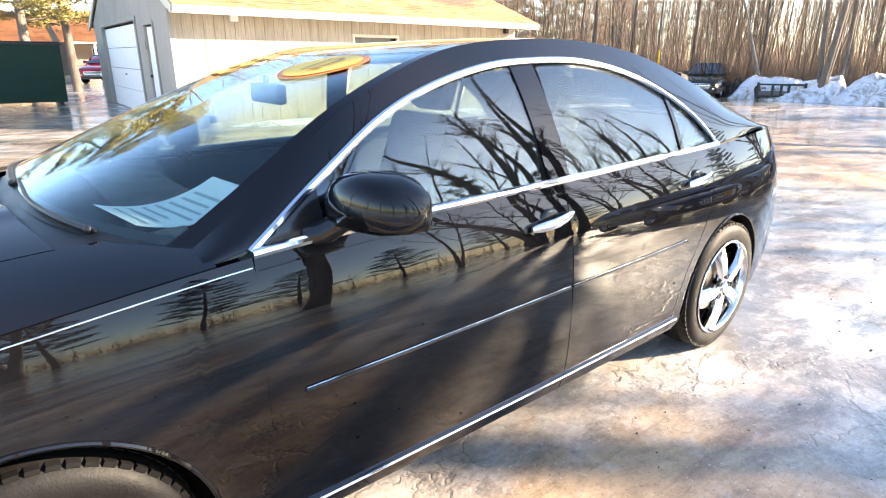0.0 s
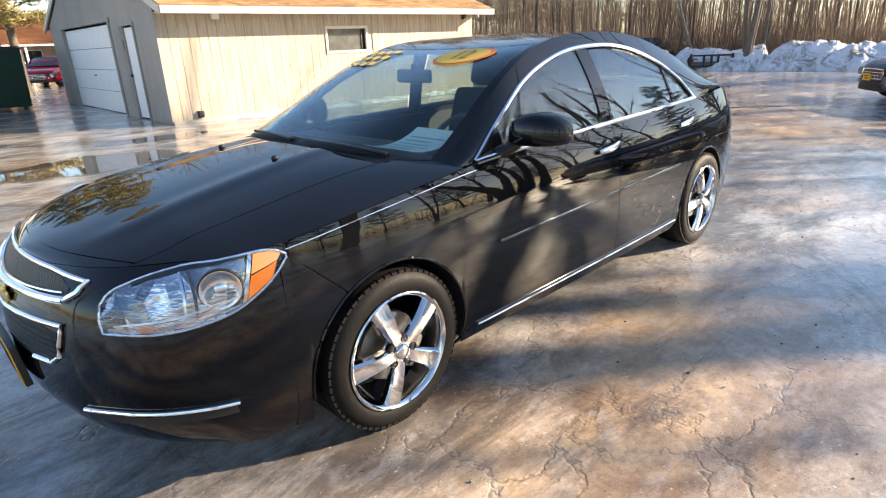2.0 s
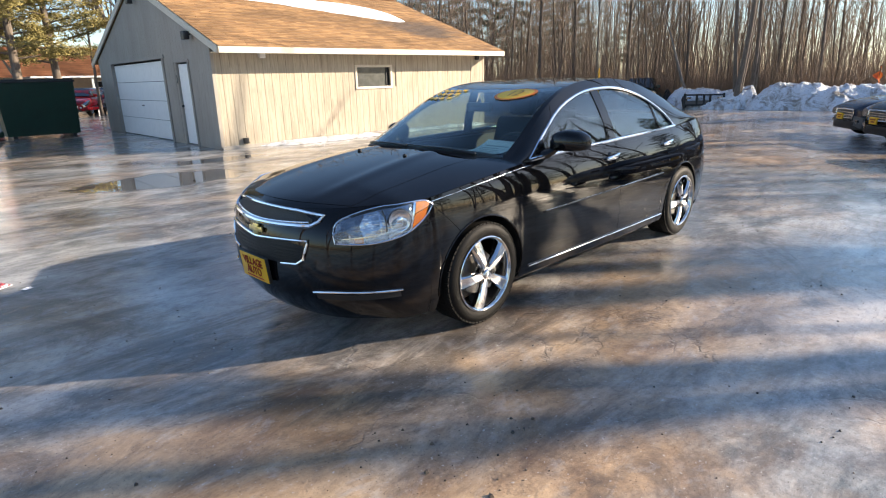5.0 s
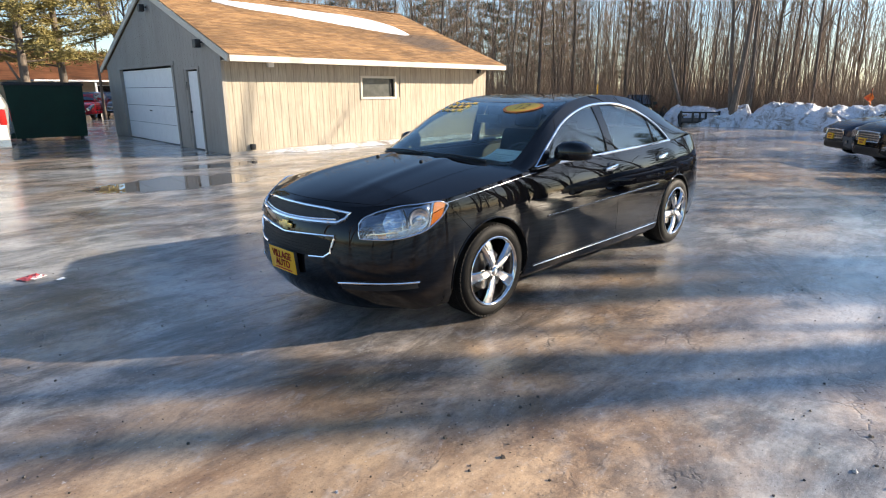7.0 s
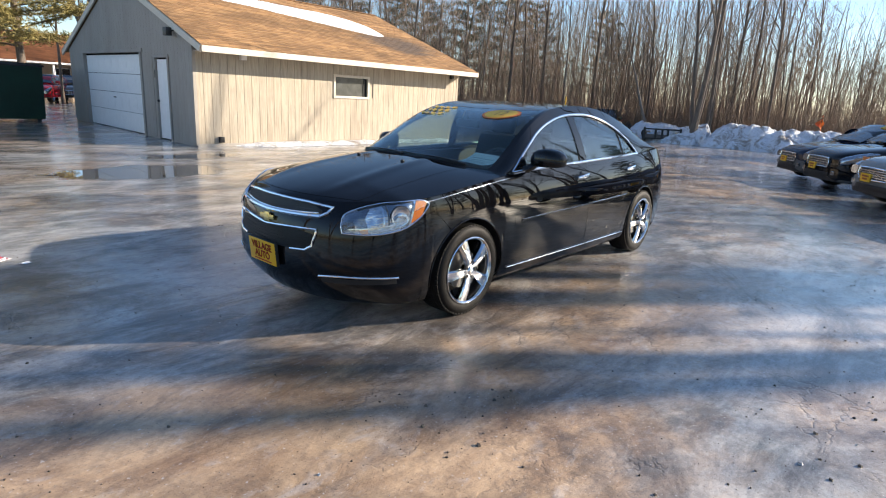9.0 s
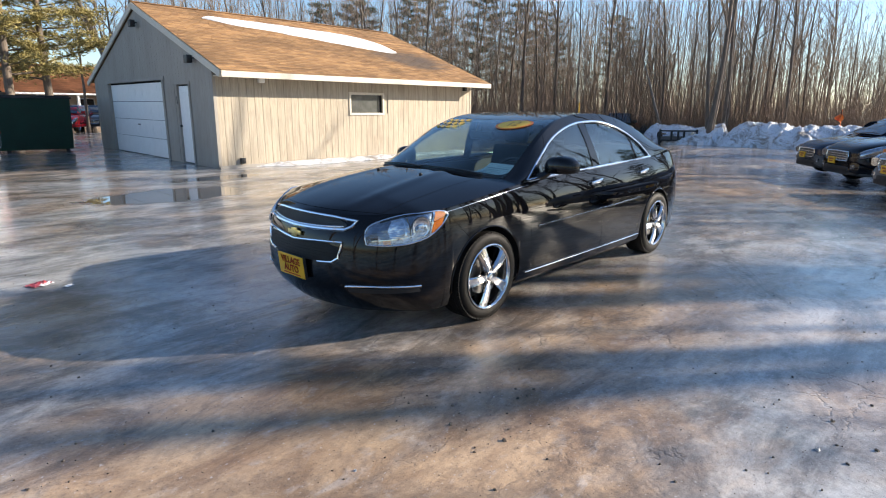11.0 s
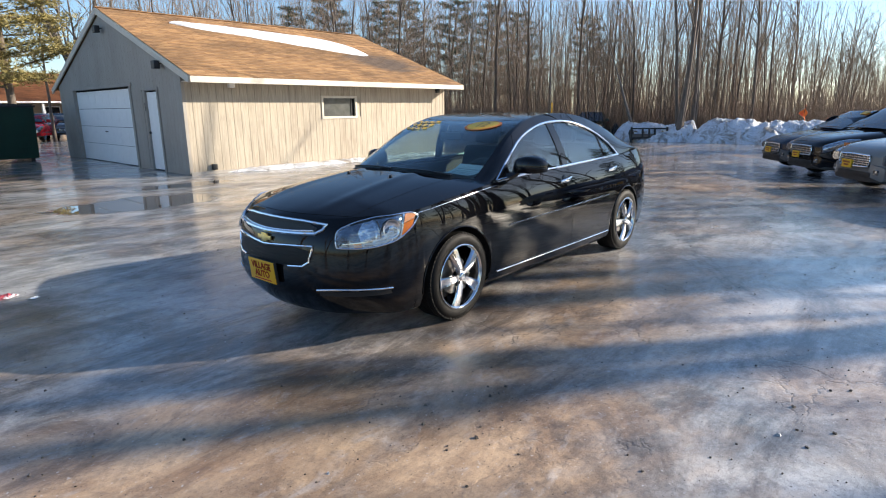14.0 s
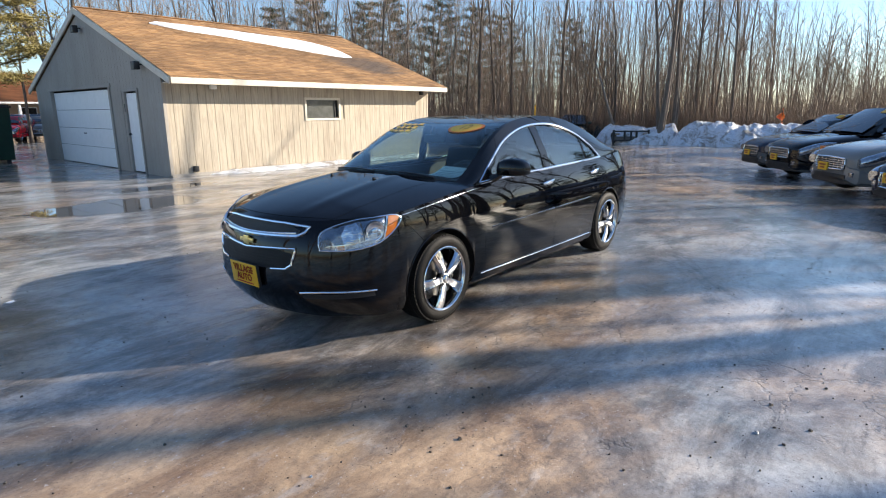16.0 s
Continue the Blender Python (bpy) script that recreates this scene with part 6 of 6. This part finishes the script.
    facets = Nodes("faceted_lamp_bed")
    cells = facets.node("ShaderNodeTexVoronoi", Scale=16.0)
    facets.link(facets.position((1, 1, 0.6), local=True), cells.inputs["Vector"])
    facets.bump(facets.maths("ADD", cells.outputs["Distance"], facets.noise(11.0, 3, 0.6, facets.position((1, 1, 2.5), local=True))), 0.9, 0.02)
    # cell tones, dark to bright, put the chrome's broken reflections into the colour
    facets = facets.put(Base_Color=facets.mix(facets.span(cells.outputs["Color"], 0.2, 0.8), (0.16, 0.17, 0.19), (0.74, 0.77, 0.80)), Metallic=1.0, Roughness=0.11)
    pale_amber = surface("pale_amber_lens", (0.80, 0.33, 0.12), 0.15, relief=0.0)
    bowl = surface("lamp_reflector", (0.86, 0.87, 0.9), 0.1, 1.0, vary=0.15, scale=22, relief=0.9, grain=38)
    for flip in (False, True):
        def lens(x, v, off=0.014):
            zl, zh = lerp_table(low, x), max(lerp_table(high, x), lerp_table(low, x) + 0.002)
            return on_side(x, zl + (zh - zl) * v, off + 0.006 * math.sin(math.pi * v))
        unit = part("headlight", sheet(lens, steps(-0.895, -0.404, 40), steps(0, 1, 14), 0.003, flip), lens_glass, car, "clear headlight with an amber side lamp")
        part("lamp_bed", sheet(lambda x, v: lens(x, v, 0.0015) - Vector((0, 0, 0)), steps(-0.893, -0.53, 30), steps(0.02, 0.98, 10), 0.0, flip), facets, unit)
        part("turn_lamp", sheet(lambda x, v: lens(x - 0.045 * (0.5 - v), v, 0.0045), steps(-0.523, -0.437, 14), steps(0.05, 0.5, 6), 0.0, flip), amber, unit, "amber turn lamp")
        part("turn_lamp", sheet(lambda x, v: lens(x - 0.045 * (0.5 - v), v, 0.0045), steps(-0.523, -0.437, 14), steps(0.53, 0.95, 6), 0.0, flip), pale_amber, unit, "pale amber side lamp")
        part("lamp_fin", sheet(lambda x, v: lens(x - 0.045 * (0.5 - v), v, 0.006), steps(-0.54, -0.527, 3), steps(0.04, 0.97, 8), 0.002, flip), CHROME, unit)
        for xr in (-0.72,):
            part("lamp_fin", sheet(lambda x, v: lens(x + 0.03 * v, v, 0.003 + 0.004 * v), steps(xr, xr + 0.007, 2), steps(0.24, 0.9, 8), 0.002, flip), CHROME, unit)
        part("side_reflector", sheet(lambda x, v: lens(x, v, 0.004), steps(-0.825, -0.79, 5), steps(0.04, 0.22, 4), 0.0, flip), amber, unit, "small amber marker")
        rim = [lens(x, 0.0, 0.006) for x in steps(-0.895, -0.404, 30)] + [lens(x, 1.0, 0.006) for x in steps(-0.404, -0.895, 30)]
        part("lamp_rim", flipped(tube(bmesh.new(), rim, 0.0045, 6, closed=True), flip), bowl, unit)
        for xc, zc, r in ((-0.61, 0.775, 0.062),):
            c = on_side(xc, zc, 0.001)
            aim = (on_side(xc, zc, 0.1) - c).normalized()
            turn = Matrix.Translation(c) @ aim.to_track_quat("Y", "Z").to_matrix().to_4x4()
            bm = lathe(bmesh.new(), [(0.0, 0.009), (r * 0.2, 0.0085), (r * 0.3, 0.005), (r * 0.34, 0.002), (r * 0.6, 0.0032), (r * 0.8, 0.0065), (r * 0.95, 0.0125), (r, 0.0125), (r * 1.03, 0.002)], 30, turn)
            part("projector", flipped(bm, flip), CHROME, unit)
            bm = lathe(bmesh.new(), [(r * 1.03, 0.003), (r * 1.05, 0.0125), (r * 1.09, 0.003)], 26, turn)
            part("projector_ring", flipped(bm, flip), BLACK, unit)
        for k in range(6):
            part("lamp_rib", sheet(lambda x, v: lens(x, v, 0.0045), steps(-0.885, -0.68 + 0.012 * k, 12), steps(0.05 + 0.028 * k, 0.062 + 0.028 * k, 1), 0.0, flip), CHROME, unit)
        part("lamp_shelf", sheet(lambda x, v: lens(x, v, 0.004), steps(-0.87, -0.56, 16), steps(0.22, 0.27, 2), 0.003, flip), CHROME, unit)
        part("lamp_brow", sheet(lambda x, v: lens(x, v, 0.0035), steps(-0.80, -0.53, 16), steps(0.93, 0.99, 2), 0.0, flip), BLACK, unit)
        part("lamp_web", sheet(lambda x, v: lens(x + 0.02 * v, v, 0.004), steps(-0.69, -0.683, 2), steps(0.22, 0.9, 6), 0.0, flip), LOWER_GREY, unit)
        # lower air slot and chrome fog strip
        bm = tube(bmesh.new(), [on_nose(-y, 0.393 - 0.012 * abs((y - 0.62) / 0.17) ** 2, 0.006) for y in steps(0.45, 0.79, 16)], 0.0075, 8)
        part("fog_strip", flipped(bm, flip), CHROME, bumper, "thin chrome strip in the lower bumper")
        part("air_slot", sheet(lambda y, v: on_nose(-y, 0.375 - 0.035 * v, 0.0025), steps(0.46, 0.785, 16), steps(0, 1, 3), 0.002, flip), BLACK, bumper)

    # grilles
    mesh_black = Nodes("grille_mesh")
    ck = mesh_black.node("ShaderNodeTexVoronoi", Scale=150.0)
    mesh_black.link(mesh_black.position(local=True), ck.inputs["Vector"])
    mesh_black.bump(ck.outputs["Distance"], 1.0, 0.01)
    mesh_black = mesh_black.put(Base_Color=(0.012, 0.012, 0.013), Roughness=0.35)

    def frame_loop(pts, off):
        out = []
        n = len(pts)
        for i in range(n):
            (ya, za), (yb, zb) = pts[i], pts[(i + 1) % n]
            k = max(2, int(math.hypot(yb - ya, zb - za) / 0.03))
            out += [on_nose(ya + (yb - ya) * j / k, za + (zb - za) * j / k, off) for j in range(k)]
        return out
    up = [(-0.475, 0.806), (-0.30, 0.818), (0.0, 0.822), (0.30, 0.818), (0.475, 0.806), (0.465, 0.775), (0.43, 0.752), (0.25, 0.738), (0.0, 0.732), (-0.25, 0.738), (-0.43, 0.752), (-0.465, 0.775)]
    down = [(-0.43, 0.672), (-0.22, 0.662), (0.0, 0.648), (0.22, 0.662), (0.43, 0.672), (0.425, 0.64), (0.405, 0.565), (0.36, 0.535), (0.24, 0.525), (-0.24, 0.525), (-0.36, 0.535), (-0.405, 0.565), (-0.425, 0.64)]

    def filled(pts, off):
        bm = bmesh.new()
        top_edge, bot = sorted(p for p in pts if p[1] >= (0.77 if pts is up else 0.62)), sorted(p for p in pts if p[1] < (0.77 if pts is up else 0.62))
        ys = steps(min(p[0] for p in bot) * 0.985, max(p[0] for p in bot) * 0.985, 40)
        return sheet(lambda y, v: on_nose(y, lerp_table(bot, y) + (lerp_table(top_edge, y) - lerp_table(bot, y)) * v, off), ys, steps(0, 1, 6), 0.003)
    grille = part("upper_grille", filled(up, 0.002), mesh_black, car)
    loop = frame_loop(up, 0.006)
    part("grille_frame", tube(bmesh.new(), loop, 0.0095, 8, closed=True), CHROME, grille, "chrome grille surround")
    part("grille_bar", tube(bmesh.new(), [on_nose(y, 0.752 + 0.10 * y * y, 0.005) for y in steps(-0.41, 0.41, 24)], 0.005, 6), CHROME, grille)
    part("grille_lip", tube(bmesh.new(), [on_nose(y, 0.738 + 0.07 * y * y, 0.008) for y in steps(-0.43, 0.43, 24)], 0.013, 8), CHROME, grille)
    lower = part("lower_grille", filled(down, 0.002), mesh_black, car)
    part("grille_frame", tube(bmesh.new(), frame_loop([(-0.24, 0.525), (-0.36, 0.535), (-0.405, 0.565), (-0.425, 0.64), (-0.43, 0.672), (-0.22, 0.662), (0.0, 0.648), (0.22, 0.662), (0.43, 0.672), (0.425, 0.64), (0.405, 0.565), (0.36, 0.535), (0.24, 0.525)], 0.005)[:-16], 0.0085, 8), CHROME, lower, "chrome grille surround")
    for k in range(5):
        part("grille_slat", tube(bmesh.new(), [on_nose(y, 0.548 + 0.02 * k, 0.004) for y in steps(-0.39, 0.39, 16)], 0.0028, 5), BLACK, lower)
    # gold badge as a plain cross bar
    gold = surface("gold_badge", (0.80, 0.58, 0.22), 0.22, 0.9, relief=0.0)
    bm = boxed(-0.004, 0.010, -0.075, 0.075, -0.015, 0.015, 0.003, Matrix.Translation(on_nose(0, 0.69, 0.012)) @ Matrix.Shear("XY", 4, (0, 0)))
    box(bm, -0.006, 0.012, -0.03, 0.03, -0.029, 0.029, 0.003, Matrix.Translation(on_nose(0, 0.69, 0.012)))
    part("badge", bm, gold, car, "gold badge, a plain short bar")

    # wheels
    for xc in (0.0, 2.852):
        for s in (-1, 1):
            hub = new("wheel")
            hub.parent, hub.location = car, (xc, s * 0.872, 0.33)
            if s > 0:
                hub.rotation_euler = (0, 0, math.pi)
            bm = lathe(bmesh.new(), [(0.232, 0.02), (0.236, 0.006), (0.253, -0.004), (0.287, -0.006), (0.307, 0.004), (0.319, 0.02), (0.3275, 0.036), (0.329, 0.06), (0.329, 0.16), (0.3275, 0.185), (0.319, 0.2), (0.30, 0.216), (0.25, 0.22), (0.222, 0.2)], 64)
            tyre = part("tyre", bm, RUBBER, hub)
            bm = bmesh.new()
            for k in range(60):
                a = k * 2 * math.pi / 60
                for y0, y1, tw in ((0.012, 0.05, 0.18), (0.062, 0.10, -0.15), (0.118, 0.156, 0.15), (0.17, 0.206, -0.18)):
                    r = 0.3315 if 0.04 < (y0 + y1) / 2 < 0.19 else 0.326
                    box(bm, -0.0125, 0.0125, y0, y1, r - 0.012, r, 0.0, Matrix.Rotation(a + tw * 0.1, 4, "Y"))
            part("tread", bm, RUBBER, tyre, smooth=False)
            bm = lathe(bmesh.new(), [(0.239, 0.0), (0.243, -0.006), (0.237, -0.010), (0.229, -0.006), (0.222, 0.004), (0.216, 0.03), (0.20, 0.17)], 64)
            part("rim", bm, ALLOY, hub, "bright alloy rim")
            spokes = bmesh.new()
            for k in range(5):
                a = radians(112 + 72 * k) if s < 0 else radians(68 + 72 * k)
                prof = []
                for j in range(9):
                    t = j / 8
                    r = 0.042 + 0.186 * t
                    w = 0.028 + 0.018 * t ** 1.3 + 0.004 * (1 - t) ** 3
                    y = -0.010 - 0.007 * math.sin(math.pi * min(1, t * 1.05)) + 0.008 * t * t
                    ring = [(-w, y + 0.014), (-w * 0.80, y + 0.001), (-w * 0.1, y + 0.0035), (w * 0.62, y - 0.001), (w * 0.78, y + 0.004), (w, y + 0.018), (w * 0.82, y + 0.05), (-w * 0.82, y + 0.05)]
                    prof.append([spokes.verts.new(Matrix.Rotation(-a, 4, "Y") @ Vector((r, yy, ww))) for ww, yy in ring])
                for j in range(8):
                    for q in range(8):
                        spokes.faces.new((prof[j][q], prof[j][(q + 1) % 8], prof[j + 1][(q + 1) % 8], prof[j + 1][q]))
                spokes.faces.new(prof[0])
                spokes.faces.new(prof[-1][::-1])
            bmesh.ops.recalc_face_normals(spokes, faces=spokes.faces)
            part("spokes", spokes, ALLOY, hub, "five broad polished spokes")
            cap = lathe(bmesh.new(), [(0.0, -0.018), (0.024, -0.018), (0.03, -0.014), (0.032, -0.008), (0.062, -0.006), (0.068, 0.0), (0.07, 0.03)], 32)
            part("hub_cap", cap, ALLOY, hub)
            for k in range(5):
                a = radians(112 + 36 + 72 * k) if s < 0 else radians(68 + 36 + 72 * k)
                # black cups put the dark of the recessed lug holes into the colour
                bm = lathe(bmesh.new(), [(0.0, -0.010), (0.006, -0.010), (0.008, -0.007), (0.012, -0.007), (0.014, -0.0135), (0.0155, -0.0135), (0.017, 0.0)], 14)
                bm.transform(Matrix.Translation((0.056 * math.cos(a), 0, 0.056 * math.sin(a))))
                part("lug_hole", bm, BLACK, hub)
            bm = lathe(bmesh.new(), [(0.0, 0.085), (0.07, 0.085), (0.075, 0.07), (0.14, 0.07), (0.142, 0.092), (0.0, 0.092)], 40)
            part("brake_disc", bm, STEEL, hub)
            part("brake_caliper", boxed(0.06, 0.15, 0.045, 0.12, -0.07, 0.07, 0.012, Matrix.Rotation(0.5, 4, "Y")), STEEL, hub)

    # cabin
    cloth = surface("dark_seat_cloth", (0.022, 0.021, 0.021), 0.85, relief=0.3)
    dash = surface("dark_dashboard", (0.018, 0.018, 0.02), 0.6, relief=0.2, grain=200)
    part("dashboard", sheet(lambda a, b: (0.17 + 0.12 * b * b + 0.50 * a, b * (0.66 + 0.06 * a), 0.995 - 0.03 * (1 - a) + 0.03 * math.sin(math.pi * a) - 0.25 * max(0, a - 0.82) ** 1.1 * 6 - 0.03 * b * b), steps(0, 1, 16), steps(-1, 1, 20), 0.02), dash, car)
    part("cabin_floor", boxed(0.4, 3.1, -0.74, 0.74, 0.24, 0.30), cloth, car)
    part("door_lining", boxed(0.5, 2.7, -0.80, -0.77, 0.3, 0.965), dash, car)
    part("door_lining", boxed(0.5, 2.7, 0.77, 0.80, 0.3, 0.965), dash, car)
    part("parcel_shelf", boxed(2.75, 3.35, -0.66, 0.66, 0.98, 1.02), dash, car)
    for x0, ys in ((1.25, (-0.37, 0.37)), (2.15, (-0.37, 0.37))):
        for y in ys:
            seat = part("seat", boxed(x0, x0 + 0.5, y - 0.26, y + 0.26, 0.4, 0.62, 0.06), cloth, car)
            m = Matrix.Translation((x0 + 0.5, y, 0.55)) @ Matrix.Rotation(radians(18), 4, "Y")
            part("seat_back", boxed(-0.06, 0.09, -0.25, 0.25, 0.0, 0.62, 0.06, m), cloth, seat)
            part("head_restraint", boxed(-0.045, 0.06, -0.135, 0.135, 0.64, 0.84, 0.045, m), cloth, seat)
    bm = tube(bmesh.new(), [Matrix.Translation((0.86, -0.37, 0.93)) @ Matrix.Rotation(radians(-62), 4, "Y") @ Vector((0.185 * math.cos(k * math.pi / 16), 0.185 * math.sin(k * math.pi / 16), 0)) for k in range(32)], 0.015, 8, closed=True)
    wheel = part("steering_wheel", bm, BLACK, car)
    part("wheel_boss", boxed(-0.16, 0.16, -0.03, 0.03, -0.01, 0.03, 0.01, Matrix.Translation((0.86, -0.37, 0.93)) @ Matrix.Rotation(radians(-62), 4, "Y") @ Matrix.Rotation(radians(90), 4, "Z")), BLACK, wheel)
    bm = boxed(-0.015, 0.02, -0.125, 0.125, -0.035, 0.035, 0.012, Matrix.Translation((0.93, 0.0, 1.285)))
    tube(bm, [(0.93, 0, 1.30), (0.93, 0.0, 1.35)], 0.012, 8)
    part("rear_view_mirror", bm, BLACK, car)

    # tail lamps
    red = surface("red_lens", (0.5, 0.015, 0.012), 0.12, relief=0.0)
    for flip in (False, True):
        part("tail_lamp", sheet(lambda x, v: on_side(x, 0.83 + 0.16 * v, 0.004), steps(3.60, 3.70, 8), steps(0, 1, 6), 0.004, flip), red, car)
        part("side_marker", sheet(lambda x, v: on_side(x, 0.715 + 0.03 * v, 0.004), steps(3.40, 3.50, 6), steps(0, 1, 2), 0.003, flip), CHROME, car)
    return car


sedan = build_sedan()

# dealer plate on the nose
PLATE_YELLOW = surface("yellow_plate", (0.88, 0.45, 0.02), 0.4, vary=0.06, relief=0.0)
PLATE_RED = surface("dark_red_lettering", (0.50, 0.022, 0.012), 0.5, vary=0.05, relief=0.0)
plate = thing("dealer_plate", (-1.087, 0, 0.462), "yellow dealer plate with dark red lettering on the sedan's nose", "plate")
plate.rotation_euler = (0, radians(-6), 0)
part("backing", boxed(-0.004, 0.018, -0.155, 0.155, -0.08, 0.08, 0.004), BLACK, plate)
part("panel", boxed(-0.008, -0.004, -0.152, 0.152, -0.077, 0.077, 0.0015), PLATE_YELLOW, plate)
for word, dz, size in (("VILLAGE", 0.033, 0.066), ("AUTO", -0.024, 0.066)):
    bm = text_mesh(word, size, 0.0008, 0.0022)
    bm.transform(Matrix.Translation((-0.0092, 0, dz)) @ Matrix.Rotation(radians(-90), 4, "Z") @ Matrix.Rotation(radians(90), 4, "X") @ Matrix.Diagonal((0.93 if word == "VILLAGE" else 0.95, 1.0, 1, 1)))
    bmesh.ops.solidify(bm, geom=bm.faces, thickness=0.0)
    part("lettering", bm, PLATE_RED, plate, smooth=False)
part("small_print", boxed(-0.0092, -0.0078, -0.10, 0.10, -0.066, -0.058), PLATE_RED, plate)

# year sticker, price figures and the sheet of paper
STICKER = surface("orange_yellow_sticker", (0.95, 0.55, 0.03), 0.45, vary=0.05, relief=0.0)
ORANGE = surface("orange_sticker_edge", (0.85, 0.20, 0.02), 0.45, vary=0.05, relief=0.0)


def wrapped(bm, s0, t0, ws, wt, lift):
    """Lays a flat drawing (x across, y up, in units of half the width and height) on the windshield."""
    for v in bm.verts:
        v.co = on_glass(s0 + v.co.y * ws, t0 - v.co.x * wt, lift + v.co.z)
    return bm


year = thing("year_sticker", (0, 0, 0), "oval orange and yellow year sticker on the windshield", "sticker")
for nm, r, mat_, lift in (("edge", 1.0, ORANGE, 0.005), ("face", 0.86, STICKER, 0.007)):
    bm = bmesh.new()
    bmesh.ops.create_circle(bm, cap_ends=True, cap_tris=True, segments=40, radius=r)
    bmesh.ops.solidify(bm, geom=bm.faces, thickness=0.001)
    part(nm, wrapped(bm, 1.135, -0.50, 0.092, 0.265, lift), mat_, year)
bm = text_mesh("12", 1.5, 0.0)
part("figures", wrapped(bm, 1.135, -0.50, 0.085, 0.125, 0.0095), surface("sticker_figures", (0.42, 0.16, 0.01), 0.5, relief=0.0), year, smooth=False)
price = thing("price_figures", (0, 0, 0), "yellow price figures stuck along the windshield's top", "sticker")
for k in range(4):
    t0 = 0.46 + 0.13 * k
    bm = bmesh.new()
    for x0, x1, y0, y1 in ((-1, 1, 0.62, 1), (-1, 1, -0.2, 0.2), (-1, 1, -1, -0.62), (-1, -0.62, -0.1, 0.9), (0.62, 1, -0.9, 0.1)):
        g = [[bm.verts.new((x0 + (x1 - x0) * i / 3, y0 + (y1 - y0) * j / 3, 0)) for j in range(4)] for i in range(4)]
        for i in range(3):
            for j in range(3):
                bm.faces.new((g[i][j], g[i + 1][j], g[i + 1][j + 1], g[i][j + 1]))
    part("figure_bar", wrapped(bm, 1.13 - 0.012 * k, t0, 0.085, 0.05, 0.006), STICKER, price, smooth=False)
PAPER = surface("white_paper", (0.72, 0.76, 0.76), 0.7, vary=0.04, relief=0.0)
INK = surface("grey_print", (0.35, 0.4, 0.42), 0.7, vary=0.04, relief=0.0)
paper = thing("paper_sheet", (0, 0, 0), "curled white printed sheet of paper lying on the dashboard", "paper")


def paper_point(a, b, lift=0.0):
    x, y = 0.285 + 0.30 * a + 0.05 * b, -0.36 - 0.235 * b - 0.03 * a
    return x, y, 1.025 + 0.035 * (a - 0.35) ** 2 * 4 - 0.012 * b + lift


part("page", sheet(paper_point, steps(0, 1, 14), steps(0, 1, 6), 0.0008), PAPER, paper)
for k in range(7):
    part("print_line", sheet(lambda a, b: paper_point(a, b, 0.0016), steps(0.1 + 0.11 * k, 0.135 + 0.11 * k, 2), steps(0.12, 0.88 - 0.1 * (k % 3), 6), 0.0), INK, paper)
